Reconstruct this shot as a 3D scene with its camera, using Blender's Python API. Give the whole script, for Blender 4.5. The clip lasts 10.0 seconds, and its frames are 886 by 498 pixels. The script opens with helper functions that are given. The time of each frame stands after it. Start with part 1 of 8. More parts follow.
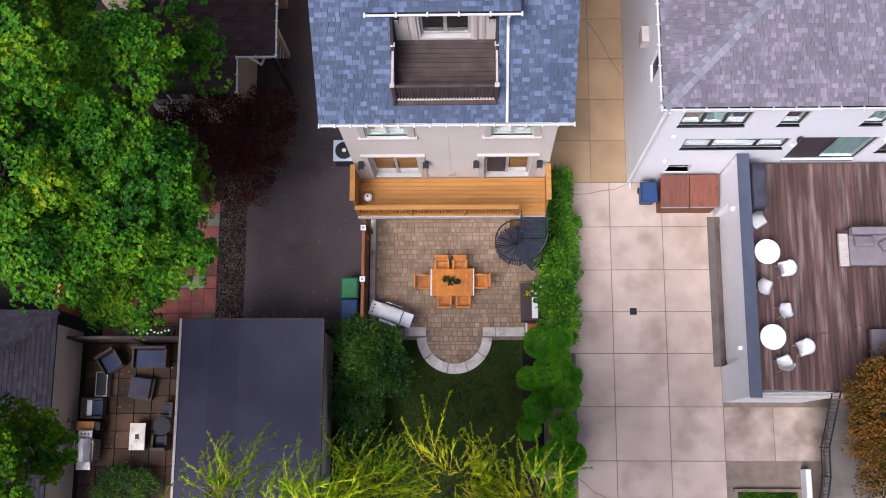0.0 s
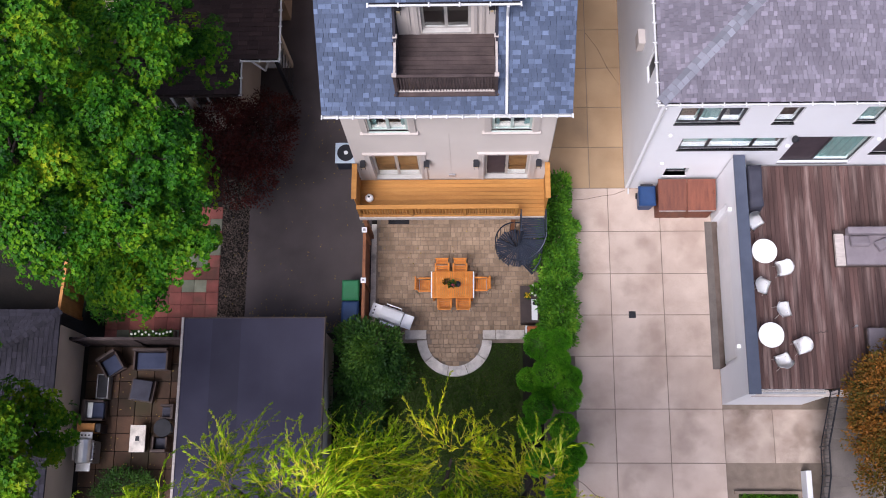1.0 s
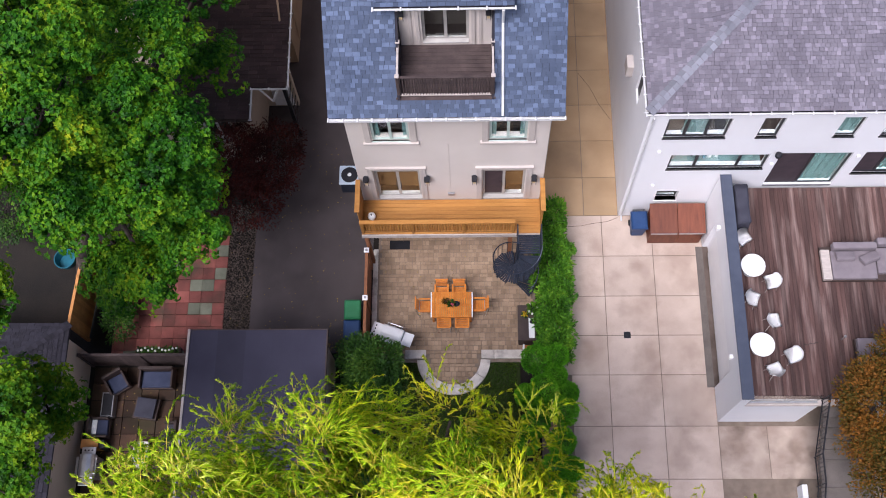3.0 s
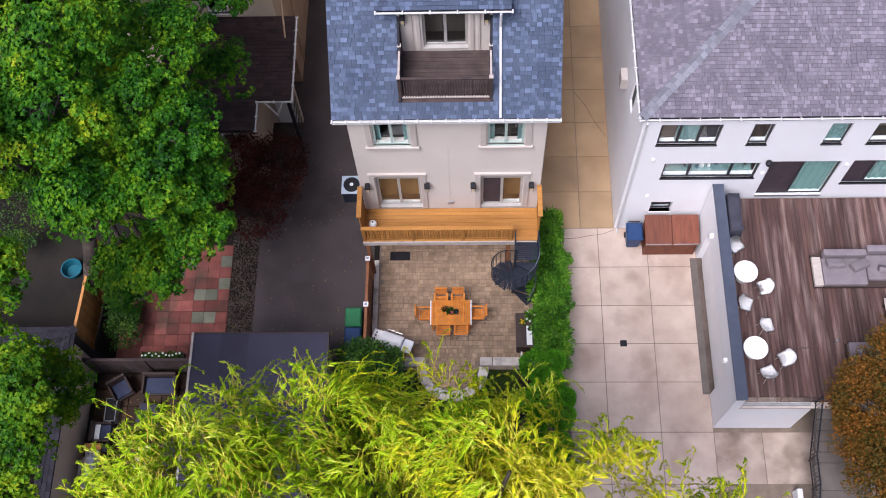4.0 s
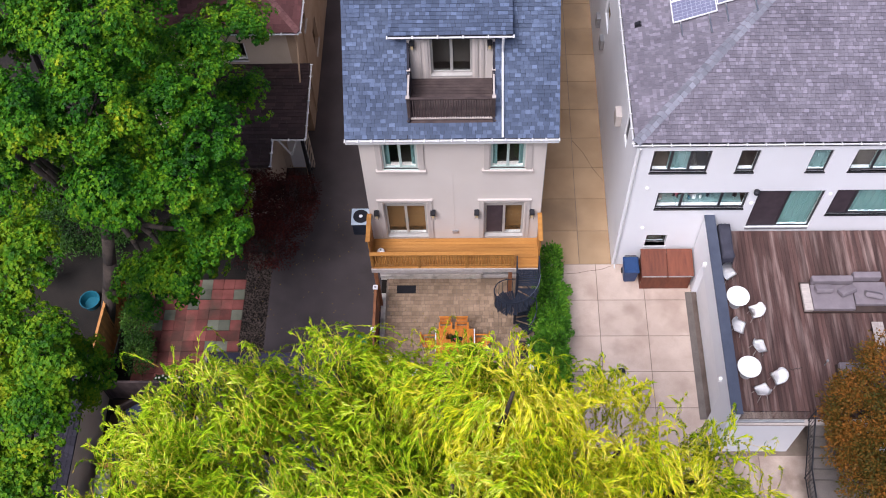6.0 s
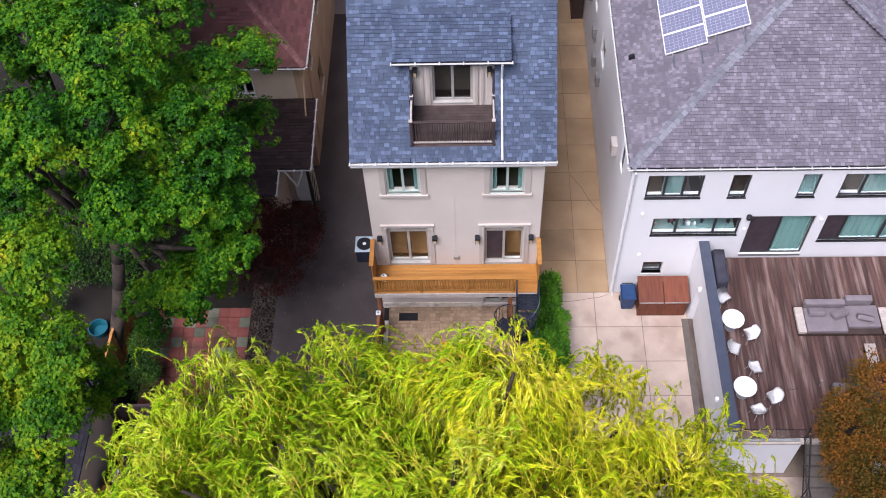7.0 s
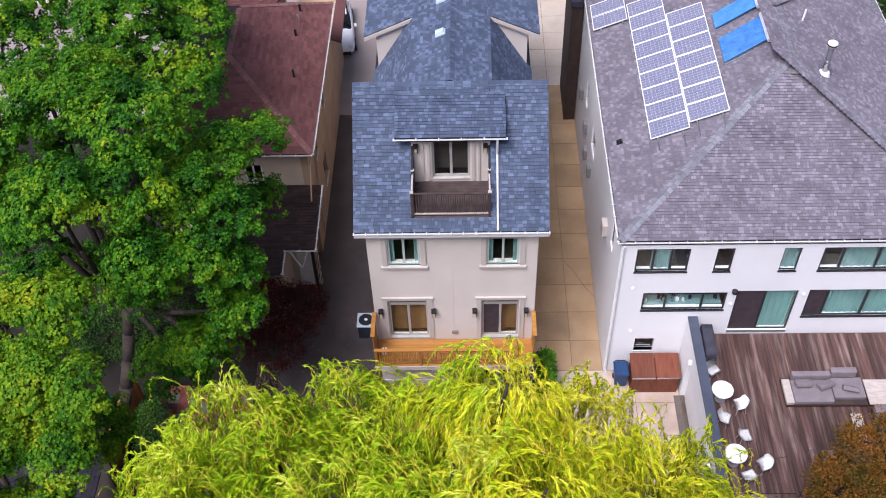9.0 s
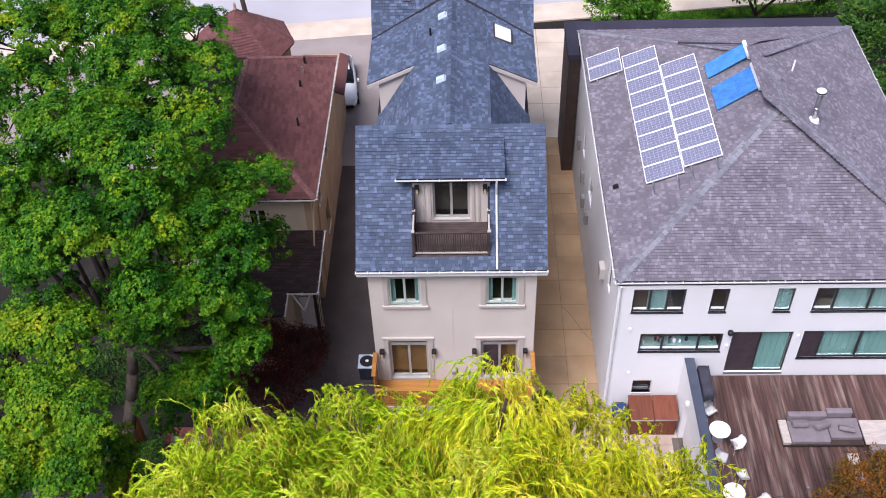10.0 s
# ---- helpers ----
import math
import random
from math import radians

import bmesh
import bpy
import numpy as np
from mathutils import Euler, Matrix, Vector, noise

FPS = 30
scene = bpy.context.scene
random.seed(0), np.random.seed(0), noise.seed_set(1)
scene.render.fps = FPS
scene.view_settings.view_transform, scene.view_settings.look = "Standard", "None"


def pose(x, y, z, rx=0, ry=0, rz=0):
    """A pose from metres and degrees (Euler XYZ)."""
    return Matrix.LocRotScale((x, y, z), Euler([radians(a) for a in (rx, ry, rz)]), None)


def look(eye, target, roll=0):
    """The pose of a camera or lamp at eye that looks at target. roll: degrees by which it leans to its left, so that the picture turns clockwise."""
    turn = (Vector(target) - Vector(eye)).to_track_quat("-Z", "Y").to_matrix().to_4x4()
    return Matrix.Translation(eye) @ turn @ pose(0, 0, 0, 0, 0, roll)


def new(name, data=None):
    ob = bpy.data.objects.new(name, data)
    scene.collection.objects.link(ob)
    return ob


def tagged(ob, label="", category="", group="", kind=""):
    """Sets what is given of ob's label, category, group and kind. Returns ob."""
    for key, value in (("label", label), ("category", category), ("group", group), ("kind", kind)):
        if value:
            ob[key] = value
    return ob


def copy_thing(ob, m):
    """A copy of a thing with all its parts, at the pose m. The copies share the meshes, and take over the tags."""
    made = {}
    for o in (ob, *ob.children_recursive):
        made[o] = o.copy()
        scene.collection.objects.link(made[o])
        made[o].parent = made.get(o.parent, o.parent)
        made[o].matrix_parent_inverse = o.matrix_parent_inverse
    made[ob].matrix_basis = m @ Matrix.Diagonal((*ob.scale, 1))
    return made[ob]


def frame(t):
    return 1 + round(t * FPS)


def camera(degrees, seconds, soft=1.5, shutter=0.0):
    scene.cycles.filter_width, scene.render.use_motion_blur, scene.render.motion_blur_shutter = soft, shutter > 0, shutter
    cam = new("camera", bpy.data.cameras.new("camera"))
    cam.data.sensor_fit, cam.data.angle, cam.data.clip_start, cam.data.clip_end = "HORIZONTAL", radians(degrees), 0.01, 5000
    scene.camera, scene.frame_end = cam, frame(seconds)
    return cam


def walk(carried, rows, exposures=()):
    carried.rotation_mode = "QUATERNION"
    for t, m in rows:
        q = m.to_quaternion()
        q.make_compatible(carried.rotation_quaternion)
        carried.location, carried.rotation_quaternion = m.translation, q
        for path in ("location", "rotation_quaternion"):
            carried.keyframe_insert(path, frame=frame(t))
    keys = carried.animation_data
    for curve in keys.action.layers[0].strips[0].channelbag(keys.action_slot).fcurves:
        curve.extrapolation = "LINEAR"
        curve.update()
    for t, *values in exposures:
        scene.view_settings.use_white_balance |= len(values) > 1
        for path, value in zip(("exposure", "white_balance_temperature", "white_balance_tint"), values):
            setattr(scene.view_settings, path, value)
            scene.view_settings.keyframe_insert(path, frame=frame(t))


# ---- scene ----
cam = camera(46.6, 10.0, soft=1.0)
PATH = [
    (0, (0.825, -8.898, 35.488), (0.757, -8.504, 33.528), -9.8),
    (0.5, (0.848, -9.745, 35.468), (0.779, -9.306, 33.518), -9.0),
    (1, (0.79, -10.547, 35.454), (0.724, -10.058, 33.515), -7.7),
    (1.5, (0.775, -11.411, 35.453), (0.711, -10.867, 33.529), -6.8),
    (2, (0.762, -12.287, 35.5), (0.7, -11.689, 33.592), -6.0),
    (2.5, (0.787, -13.19, 35.52), (0.723, -12.536, 33.631), -5.7),
    (4, (0.841, -16.011, 35.616), (0.778, -15.2, 33.788), -4.4),
    (4.5, (0.864, -16.986, 35.616), (0.801, -16.121, 33.814), -4.2),
    (5, (0.841, -17.882, 35.599), (0.776, -16.967, 33.822), -4.0),
    (5.2, (0.828, -18.23, 35.593), (0.762, -17.294, 33.826), -3.8),
    (6.5, (0.69, -20.535, 35.628), (0.628, -19.468, 33.938), -3.2),
    (7, (0.686, -21.386, 35.646), (0.624, -20.263, 33.991), -3.1),
    (7.5, (0.725, -22.178, 35.648), (0.662, -21.001, 34.032), -2.9),
    (8, (0.74, -22.89, 35.665), (0.678, -21.662, 34.088), -2.8),
    (8.5, (0.706, -23.556, 35.634), (0.647, -22.277, 34.098), -2.5),
    (9, (0.713, -24.211, 35.579), (0.656, -22.881, 34.086), -2.4),
    (9.5, (0.703, -24.832, 35.511), (0.647, -23.454, 34.062), -2.2),
    (10, (0.698, -25.452, 35.451), (0.643, -24.027, 34.048), -2.1),
]
walk(cam, [(t, look(eye, target, roll)) for t, eye, target, roll in PATH], exposures=[(0, 0.45, 5950, 20), (10, 0.45, 5950, 20)])


# ---- world and light ----
SUN_AZ, SUN_EL = radians(214), radians(60)
world = bpy.data.worlds.new("overcast_sky")
scene.world = world
world.use_nodes = True
wn = world.node_tree.nodes
sky = wn.new("ShaderNodeTexSky")
sky.sky_type, sky.sun_disc = "NISHITA", False
sky.sun_elevation, sky.sun_rotation = SUN_EL, SUN_AZ
sky.air_density, sky.dust_density, sky.ozone_density = 1.0, 4.0, 1.0
wn["Background"].inputs["Strength"].default_value = 0.09
world.node_tree.links.new(sky.outputs[0], wn["Background"].inputs["Color"])
sun_data = bpy.data.lights.new("sun", "SUN")
sun_data.energy, sun_data.angle, sun_data.color = 3.45, radians(34), (1.0, 0.97, 0.92)
sun = new("sun", sun_data)
sun_dir = Vector((math.sin(SUN_AZ) * math.cos(SUN_EL), math.cos(SUN_AZ) * math.cos(SUN_EL), math.sin(SUN_EL)))
sun.matrix_basis = look(sun_dir * 60, (0, 0, 0))


# ---- materials ----
def mat(name, a, b, scale=1.5, fine=30.0, rough=0.8, bump=0.15, rnd=0.0, isl=0.0, metal=0.0, transl=0.0, spec=0.4, stretch=(1, 1, 1), stain=None, skew=1.0):
    """Two-scale mottled surface between the colours a and b. rnd, isl: how far each object or loose piece differs in brightness."""
    m = bpy.data.materials.new(name)
    m.use_nodes = True
    nt = m.node_tree
    N, L = nt.nodes, nt.links
    bs = N["Principled BSDF"]
    geo = N.new("ShaderNodeNewGeometry")
    mp = N.new("ShaderNodeMapping")
    mp.inputs["Scale"].default_value = stretch
    L.new(geo.outputs["Position"], mp.inputs["Vector"])
    n1, n2 = N.new("ShaderNodeTexNoise"), N.new("ShaderNodeTexNoise")
    n1.inputs["Scale"].default_value, n2.inputs["Scale"].default_value = scale, fine
    n1.inputs["Detail"].default_value, n2.inputs["Detail"].default_value = 5, 3
    for n in (n1, n2):
        L.new(mp.outputs[0], n.inputs["Vector"])
    add = N.new("ShaderNodeMath")
    add.operation = "MULTIPLY_ADD"
    L.new(n2.outputs[0], add.inputs[0])
    add.inputs[1].default_value = 0.5
    L.new(n1.outputs[0], add.inputs[2])
    mr = N.new("ShaderNodeMapRange")
    mr.inputs["From Min"].default_value, mr.inputs["From Max"].default_value = 0.5, 1.0
    L.new(add.outputs[0], mr.inputs["Value"])
    mix = N.new("ShaderNodeMix")
    mix.data_type = "RGBA"
    mix.inputs["A"].default_value, mix.inputs["B"].default_value = (*a, 1), (*b, 1)
    L.new(mr.outputs[0], mix.inputs["Factor"])
    col = mix.outputs["Result"]
    if stain:
        n3 = N.new("ShaderNodeTexNoise")
        n3.inputs["Scale"].default_value, n3.inputs["Detail"].default_value = stain[1], 6
        L.new(mp.outputs[0], n3.inputs["Vector"])
        r3 = N.new("ShaderNodeMapRange")
        r3.inputs["From Min"].default_value, r3.inputs["From Max"].default_value = 0.5, 0.72
        r3.inputs["To Max"].default_value = stain[2]
        L.new(n3.outputs[0], r3.inputs["Value"])
        mx = N.new("ShaderNodeMix")
        mx.data_type = "RGBA"
        L.new(r3.outputs[0], mx.inputs["Factor"])
        L.new(col, mx.inputs["A"])
        mx.inputs["B"].default_value = (*stain[0], 1)
        col = mx.outputs["Result"]
    if rnd or isl:
        src = geo.outputs["Random Per Island"] if isl else N.new("ShaderNodeObjectInfo").outputs["Random"]
        k = isl or rnd
        rr = N.new("ShaderNodeMapRange")
        rr.inputs["To Min"].default_value, rr.inputs["To Max"].default_value = 1 - k / skew, 1 + k * skew
        pw_ = N.new("ShaderNodeMath")
        pw_.operation = "POWER"
        L.new(src, pw_.inputs[0])
        pw_.inputs[1].default_value = skew * skew
        L.new(pw_.outputs[0], rr.inputs["Value"])
        hs = N.new("ShaderNodeHueSaturation")
        L.new(rr.outputs[0], hs.inputs["Value"])
        L.new(col, hs.inputs["Color"])
        col = hs.outputs[0]
    L.new(col, bs.inputs["Base Color"])
    bs.inputs["Roughness"].default_value, bs.inputs["Metallic"].default_value = rough, metal
    bs.inputs["Specular IOR Level"].default_value = spec
    if bump:
        bp = N.new("ShaderNodeBump")
        bp.inputs["Strength"].default_value, bp.inputs["Distance"].default_value = bump, 0.02
        L.new(n2.outputs[0], bp.inputs["Height"])
        L.new(bp.outputs[0], bs.inputs["Normal"])
    if transl:
        tr = N.new("ShaderNodeBsdfTranslucent")
        L.new(col, tr.inputs["Color"])
        ms = N.new("ShaderNodeMixShader")
        ms.inputs[0].default_value = transl
        L.new(bs.outputs[0], ms.inputs[1])
        L.new(tr.outputs[0], ms.inputs[2])
        L.new(ms.outputs[0], N["Material Output"].inputs["Surface"])
    return m


def leaf_mat(name, colours, transl=0.35, patch=0.35, rough=0.55, grain=0.5, spec=0.15):
    """Leaves that differ one by one and in patches, over a ramp of colours."""
    m = bpy.data.materials.new(name)
    m.use_nodes = True
    N, L = m.node_tree.nodes, m.node_tree.links
    bs = N["Principled BSDF"]
    geo = N.new("ShaderNodeNewGeometry")
    n1 = N.new("ShaderNodeTexNoise")
    n1.inputs["Scale"].default_value, n1.inputs["Detail"].default_value = patch, 3
    L.new(geo.outputs["Position"], n1.inputs["Vector"])
    f = N.new("ShaderNodeMath")
    f.operation = "MULTIPLY_ADD"
    L.new(n1.outputs[0], f.inputs[0])
    f.inputs[1].default_value = 1.5
    f.inputs[2].default_value = -0.5 + (0.5 - grain) / 2
    g = N.new("ShaderNodeMath")
    g.operation = "MULTIPLY_ADD"
    L.new(geo.outputs["Random Per Island"], g.inputs[0])
    g.inputs[1].default_value = grain
    L.new(f.outputs[0], g.inputs[2])
    ramp = N.new("ShaderNodeValToRGB")
    L.new(g.outputs[0], ramp.inputs[0])
    els = ramp.color_ramp.elements
    while len(els) < len(colours):
        els.new(0.5)
    for i, c in enumerate(colours):
        els[i].position = i / (len(colours) - 1)
        els[i].color = (*c, 1)
    L.new(ramp.outputs[0], bs.inputs["Base Color"])
    bs.inputs["Roughness"].default_value = rough
    bs.inputs["Specular IOR Level"].default_value = spec
    tr = N.new("ShaderNodeBsdfTranslucent")
    L.new(ramp.outputs[0], tr.inputs["Color"])
    ms = N.new("ShaderNodeMixShader")
    ms.inputs[0].default_value = transl
    L.new(bs.outputs[0], ms.inputs[1])
    L.new(tr.outputs[0], ms.inputs[2])
    L.new(ms.outputs[0], N["Material Output"].inputs["Surface"])
    return m


def glass_mat(name, tint):
    m = bpy.data.materials.new(name)
    m.use_nodes = True
    bs = m.node_tree.nodes["Principled BSDF"]
    bs.inputs["Base Color"].default_value = (*tint, 1)
    bs.inputs["Transmission Weight"].default_value = 1.0
    bs.inputs["Roughness"].default_value = 0.02
    bs.inputs["IOR"].default_value = 1.45
    return m


M = {}
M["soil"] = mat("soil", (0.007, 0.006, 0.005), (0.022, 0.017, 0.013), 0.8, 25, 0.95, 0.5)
M["asphalt"] = mat("asphalt", (0.058, 0.047, 0.047), (0.105, 0.086, 0.085), 0.5, 90, 0.9, 0.3, stain=((0.032, 0.026, 0.026), 0.35, 0.7))
M["road"] = mat("road_asphalt", (0.36, 0.35, 0.38), (0.44, 0.43, 0.46), 0.3, 60, 0.9, 0.2)
M["concrete"] = mat("concrete", (0.42, 0.32, 0.258), (0.61, 0.50, 0.42), 0.9, 45, 0.85, 0.15, rnd=0.06, stain=((0.30, 0.215, 0.168), 0.8, 0.65))
M["concrete_stained"] = mat("stained_concrete", (0.28, 0.205, 0.16), (0.54, 0.44, 0.365), 1.3, 45, 0.85, 0.15, rnd=0.08, stain=((0.13, 0.09, 0.065), 0.9, 0.9))
M["concrete_pale"] = mat("pale_concrete", (0.46, 0.385, 0.31), (0.60, 0.52, 0.43), 0.7, 45, 0.85, 0.15, rnd=0.06, stain=((0.38, 0.30, 0.23), 0.5, 0.6))
M["forecourt"] = mat("worn_forecourt", (0.22, 0.185, 0.175), (0.32, 0.275, 0.26), 0.4, 60, 0.9, 0.2)
M["crack"] = mat("dark_crack", (0.07, 0.05, 0.038), (0.12, 0.085, 0.065), 3, 40, 0.95, 0.2)
M["concrete_tan"] = mat("concrete_tan", (0.32, 0.21, 0.115), (0.45, 0.315, 0.185), 0.7, 45, 0.85, 0.15, rnd=0.08, stain=((0.23, 0.16, 0.10), 0.5, 0.7))
M["joint"] = mat("joint_soil", (0.17, 0.13, 0.10), (0.26, 0.205, 0.16), 3, 40, 0.95, 0.2)
M["paver"] = mat("tan_paver", (0.24, 0.165, 0.105), (0.40, 0.285, 0.19), 2, 70, 0.85, 0.25, rnd=0.2)
M["paver_joined"] = mat("tan_paver_bed", (0.24, 0.165, 0.105), (0.40, 0.285, 0.19), 2, 70, 0.85, 0.25, isl=0.2)
M["stone"] = mat("limestone", (0.50, 0.445, 0.39), (0.74, 0.69, 0.62), 2.5, 40, 0.8, 0.3, rnd=0.1, stain=((0.22, 0.19, 0.17), 3, 0.7))
M["lawn"] = mat("lawn_soil", (0.018, 0.034, 0.006), (0.05, 0.07, 0.014), 0.7, 40, 0.95, 0.5)
M["grass"] = leaf_mat("grass_blades", [(0.015, 0.05, 0.003), (0.05, 0.125, 0.008), (0.16, 0.22, 0.02)], 0.25, 1.1)
M["stucco"] = mat("cream_stucco", (0.56, 0.50, 0.46), (0.65, 0.59, 0.545), 0.5, 80, 0.9, 0.12)
M["stucco_trim"] = mat("stucco_trim", (0.45, 0.40, 0.37), (0.54, 0.485, 0.45), 1, 60, 0.85, 0.1)
M["white"] = mat("white_render", (0.74, 0.74, 0.76), (0.82, 0.82, 0.84), 0.4, 60, 0.8, 0.06, stain=((0.62, 0.61, 0.62), 0.4, 0.4))
M["white_paint"] = mat("white_paint", (0.76, 0.76, 0.77), (0.84, 0.84, 0.85), 2, 40, 0.45, 0.03)
M["tan_wall"] = mat("tan_brick_wall", (0.33, 0.22, 0.14), (0.44, 0.32, 0.22), 1, 30, 0.9, 0.25)
M["beige_wall"] = mat("beige_render", (0.48, 0.39, 0.30), (0.60, 0.50, 0.40), 0.8, 40, 0.9, 0.15)
M["shingle"] = mat("blue_grey_shingle", (0.058, 0.078, 0.128), (0.094, 0.122, 0.188), 1.2, 90, 0.9, 0.4, rnd=0.36, skew=1.7)
M["shingle_bed"] = mat("blue_grey_shingle_bed", (0.058, 0.078, 0.128), (0.094, 0.122, 0.188), 1.2, 90, 0.9, 0.4, isl=0.36, skew=1.7)
M["shingle_grey"] = mat("grey_shingle", (0.14, 0.127, 0.155), (0.205, 0.187, 0.222), 1.0, 90, 0.9, 0.4, isl=0.26, skew=1.7)
M["hip_grey"] = mat("weathered_hip_shingle", (0.165, 0.168, 0.20), (0.235, 0.238, 0.272), 1.0, 90, 0.9, 0.4, isl=0.25)
M["shingle_red"] = mat("red_brown_shingle", (0.115, 0.045, 0.044), (0.175, 0.075, 0.072), 1.0, 60, 0.9, 0.4, isl=0.22)
M["hip_red"] = mat("pale_red_hip_shingle", (0.18, 0.082, 0.078), (0.25, 0.125, 0.118), 1.0, 60, 0.9, 0.4, isl=0.2)
M["shingle_brown"] = mat("dark_brown_shingle", (0.026, 0.016, 0.016), (0.048, 0.028, 0.028), 1.0, 60, 0.9, 0.4, isl=0.32)
M["shingle_dark"] = mat("dark_slate_shingle", (0.018, 0.016, 0.023), (0.036, 0.033, 0.045), 1.0, 60, 0.9, 0.4, isl=0.34)
M["felt"] = mat("dark_roof_felt", (0.026, 0.024, 0.042), (0.045, 0.042, 0.066), 0.6, 90, 0.85, 0.15, rnd=0.16)
M["cedar"] = mat("golden_cedar", (0.29, 0.12, 0.022), (0.43, 0.2, 0.044), 3, 30, 0.6, 0.1, rnd=0.12, stretch=(0.25, 2, 2))
M["fence_wood"] = mat("red_stained_wood", (0.19, 0.07, 0.03), (0.30, 0.12, 0.05), 3, 30, 0.7, 0.15, rnd=0.15, stretch=(1, 1, 0.3))
M["teak"] = mat("oiled_teak", (0.52, 0.155, 0.018), (0.70, 0.26, 0.035), 5, 40, 0.45, 0.08, rnd=0.12)
M["orange_wood"] = mat("orange_fence_wood", (0.38, 0.16, 0.045), (0.55, 0.26, 0.08), 3, 30, 0.75, 0.15, rnd=0.15)
M["mahogany"] = mat("red_brown_ipe", (0.11, 0.028, 0.013), (0.20, 0.058, 0.027), 3, 30, 0.5, 0.1, rnd=0.12, stretch=(3, 0.4, 1))
M["weathered"] = mat("weathered_dark_wood", (0.04, 0.027, 0.026), (0.085, 0.06, 0.056), 3, 40, 0.8, 0.2, rnd=0.2)
M["deck_brown"] = mat("weathered_ipe_decking", (0.045, 0.021, 0.018), (0.105, 0.056, 0.047), 1.2, 30, 0.7, 0.15, rnd=0.35, stretch=(6, 0.5, 1), stain=((0.30, 0.215, 0.19), 0.9, 0.6))
M["dark_wood"] = mat("dark_brown_panel", (0.036, 0.023, 0.02), (0.065, 0.043, 0.036), 3, 30, 0.6, 0.1)
M["black"] = mat("black_metal", (0.012, 0.012, 0.015), (0.028, 0.028, 0.034), 4, 60, 0.5, 0.05, metal=0.3)
M["blue_black"] = mat("blue_black_steel", (0.02, 0.026, 0.042), (0.04, 0.05, 0.075), 4, 60, 0.45, 0.05, metal=0.4)
M["coping"] = mat("dark_slate_coping", (0.05, 0.06, 0.09), (0.075, 0.088, 0.125), 2, 40, 0.5, 0.05)
M["frame_dark"] = mat("dark_window_frame", (0.02, 0.02, 0.023), (0.035, 0.035, 0.04), 4, 50, 0.45, 0.03)
M["frame_white"] = mat("pale_window_frame", (0.33, 0.315, 0.295), (0.42, 0.40, 0.375), 3, 50, 0.5, 0.03)
M["teal"] = mat("teal_blind", (0.15, 0.27, 0.265), (0.22, 0.345, 0.335), 1, 30, 0.7, 0.05)
M["teal_frame"] = mat("pale_green_frame", (0.38, 0.47, 0.43), (0.46, 0.55, 0.51), 3, 40, 0.5, 0.03)
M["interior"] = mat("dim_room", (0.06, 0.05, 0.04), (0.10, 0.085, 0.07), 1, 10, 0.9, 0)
M["warm_interior"] = mat("wooden_room", (0.15, 0.075, 0.025), (0.24, 0.13, 0.045), 2, 20, 0.7, 0)
M["glass"] = glass_mat("window_glass", (0.82, 0.88, 0.88))
M["glass_teal"] = glass_mat("teal_glass", (0.74, 0.88, 0.86))
M["screen"] = mat("insect_screen", (0.035, 0.025, 0.032), (0.06, 0.042, 0.05), 3, 80, 0.7, 0.05)
M["gutter"] = mat("white_gutter", (0.54, 0.54, 0.54), (0.66, 0.66, 0.66), 2, 30, 0.45, 0.03)
M["grey_metal"] = mat("grey_metal", (0.28, 0.28, 0.29), (0.42, 0.42, 0.43), 3, 40, 0.4, 0.05, metal=0.6)
M["steel"] = mat("stainless_steel", (0.5, 0.5, 0.51), (0.68, 0.68, 0.69), 4, 60, 0.28, 0.04, metal=0.9)
M["white_gloss"] = mat("white_enamel", (0.78, 0.78, 0.78), (0.86, 0.86, 0.86), 3, 40, 0.3, 0.02)
M["white_plastic"] = mat("white_plastic", (0.92, 0.92, 0.91), (0.95, 0.95, 0.94), 2, 40, 0.4, 0.02)
M["bin_blue"] = mat("blue_bin_plastic", (0.012, 0.04, 0.12), (0.02, 0.06, 0.17), 3, 40, 0.5, 0.05)
M["bin_green"] = mat("green_bin_plastic", (0.02, 0.16, 0.06), (0.035, 0.22, 0.09), 3, 40, 0.5, 0.05)
M["grey_cushion"] = mat("grey_fabric", (0.16, 0.135, 0.15), (0.22, 0.19, 0.205), 3, 90, 0.95, 0.2)
M["navy_cushion"] = mat("navy_fabric", (0.035, 0.045, 0.085), (0.06, 0.07, 0.12), 3, 90, 0.95, 0.2)
M["cover"] = mat("dark_cover_fabric", (0.03, 0.03, 0.045), (0.05, 0.05, 0.07), 3, 60, 0.8, 0.3)
M["pale_wood"] = mat("silvered_wood", (0.36, 0.31, 0.28), (0.52, 0.46, 0.42), 4, 40, 0.8, 0.15, stretch=(1, 4, 1))
M["paver_red"] = mat("red_paver", (0.15, 0.045, 0.036), (0.26, 0.085, 0.068), 2, 50, 0.9, 0.25, rnd=0.35, stain=((0.075, 0.052, 0.036), 0.9, 0.95))
M["paver_green"] = mat("grey_green_paver", (0.11, 0.12, 0.085), (0.19, 0.195, 0.14), 2, 50, 0.9, 0.25, rnd=0.3, stain=((0.075, 0.06, 0.04), 0.9, 0.9))
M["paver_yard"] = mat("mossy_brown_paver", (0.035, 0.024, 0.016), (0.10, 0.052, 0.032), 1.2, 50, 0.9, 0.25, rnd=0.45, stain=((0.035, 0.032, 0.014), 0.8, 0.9))
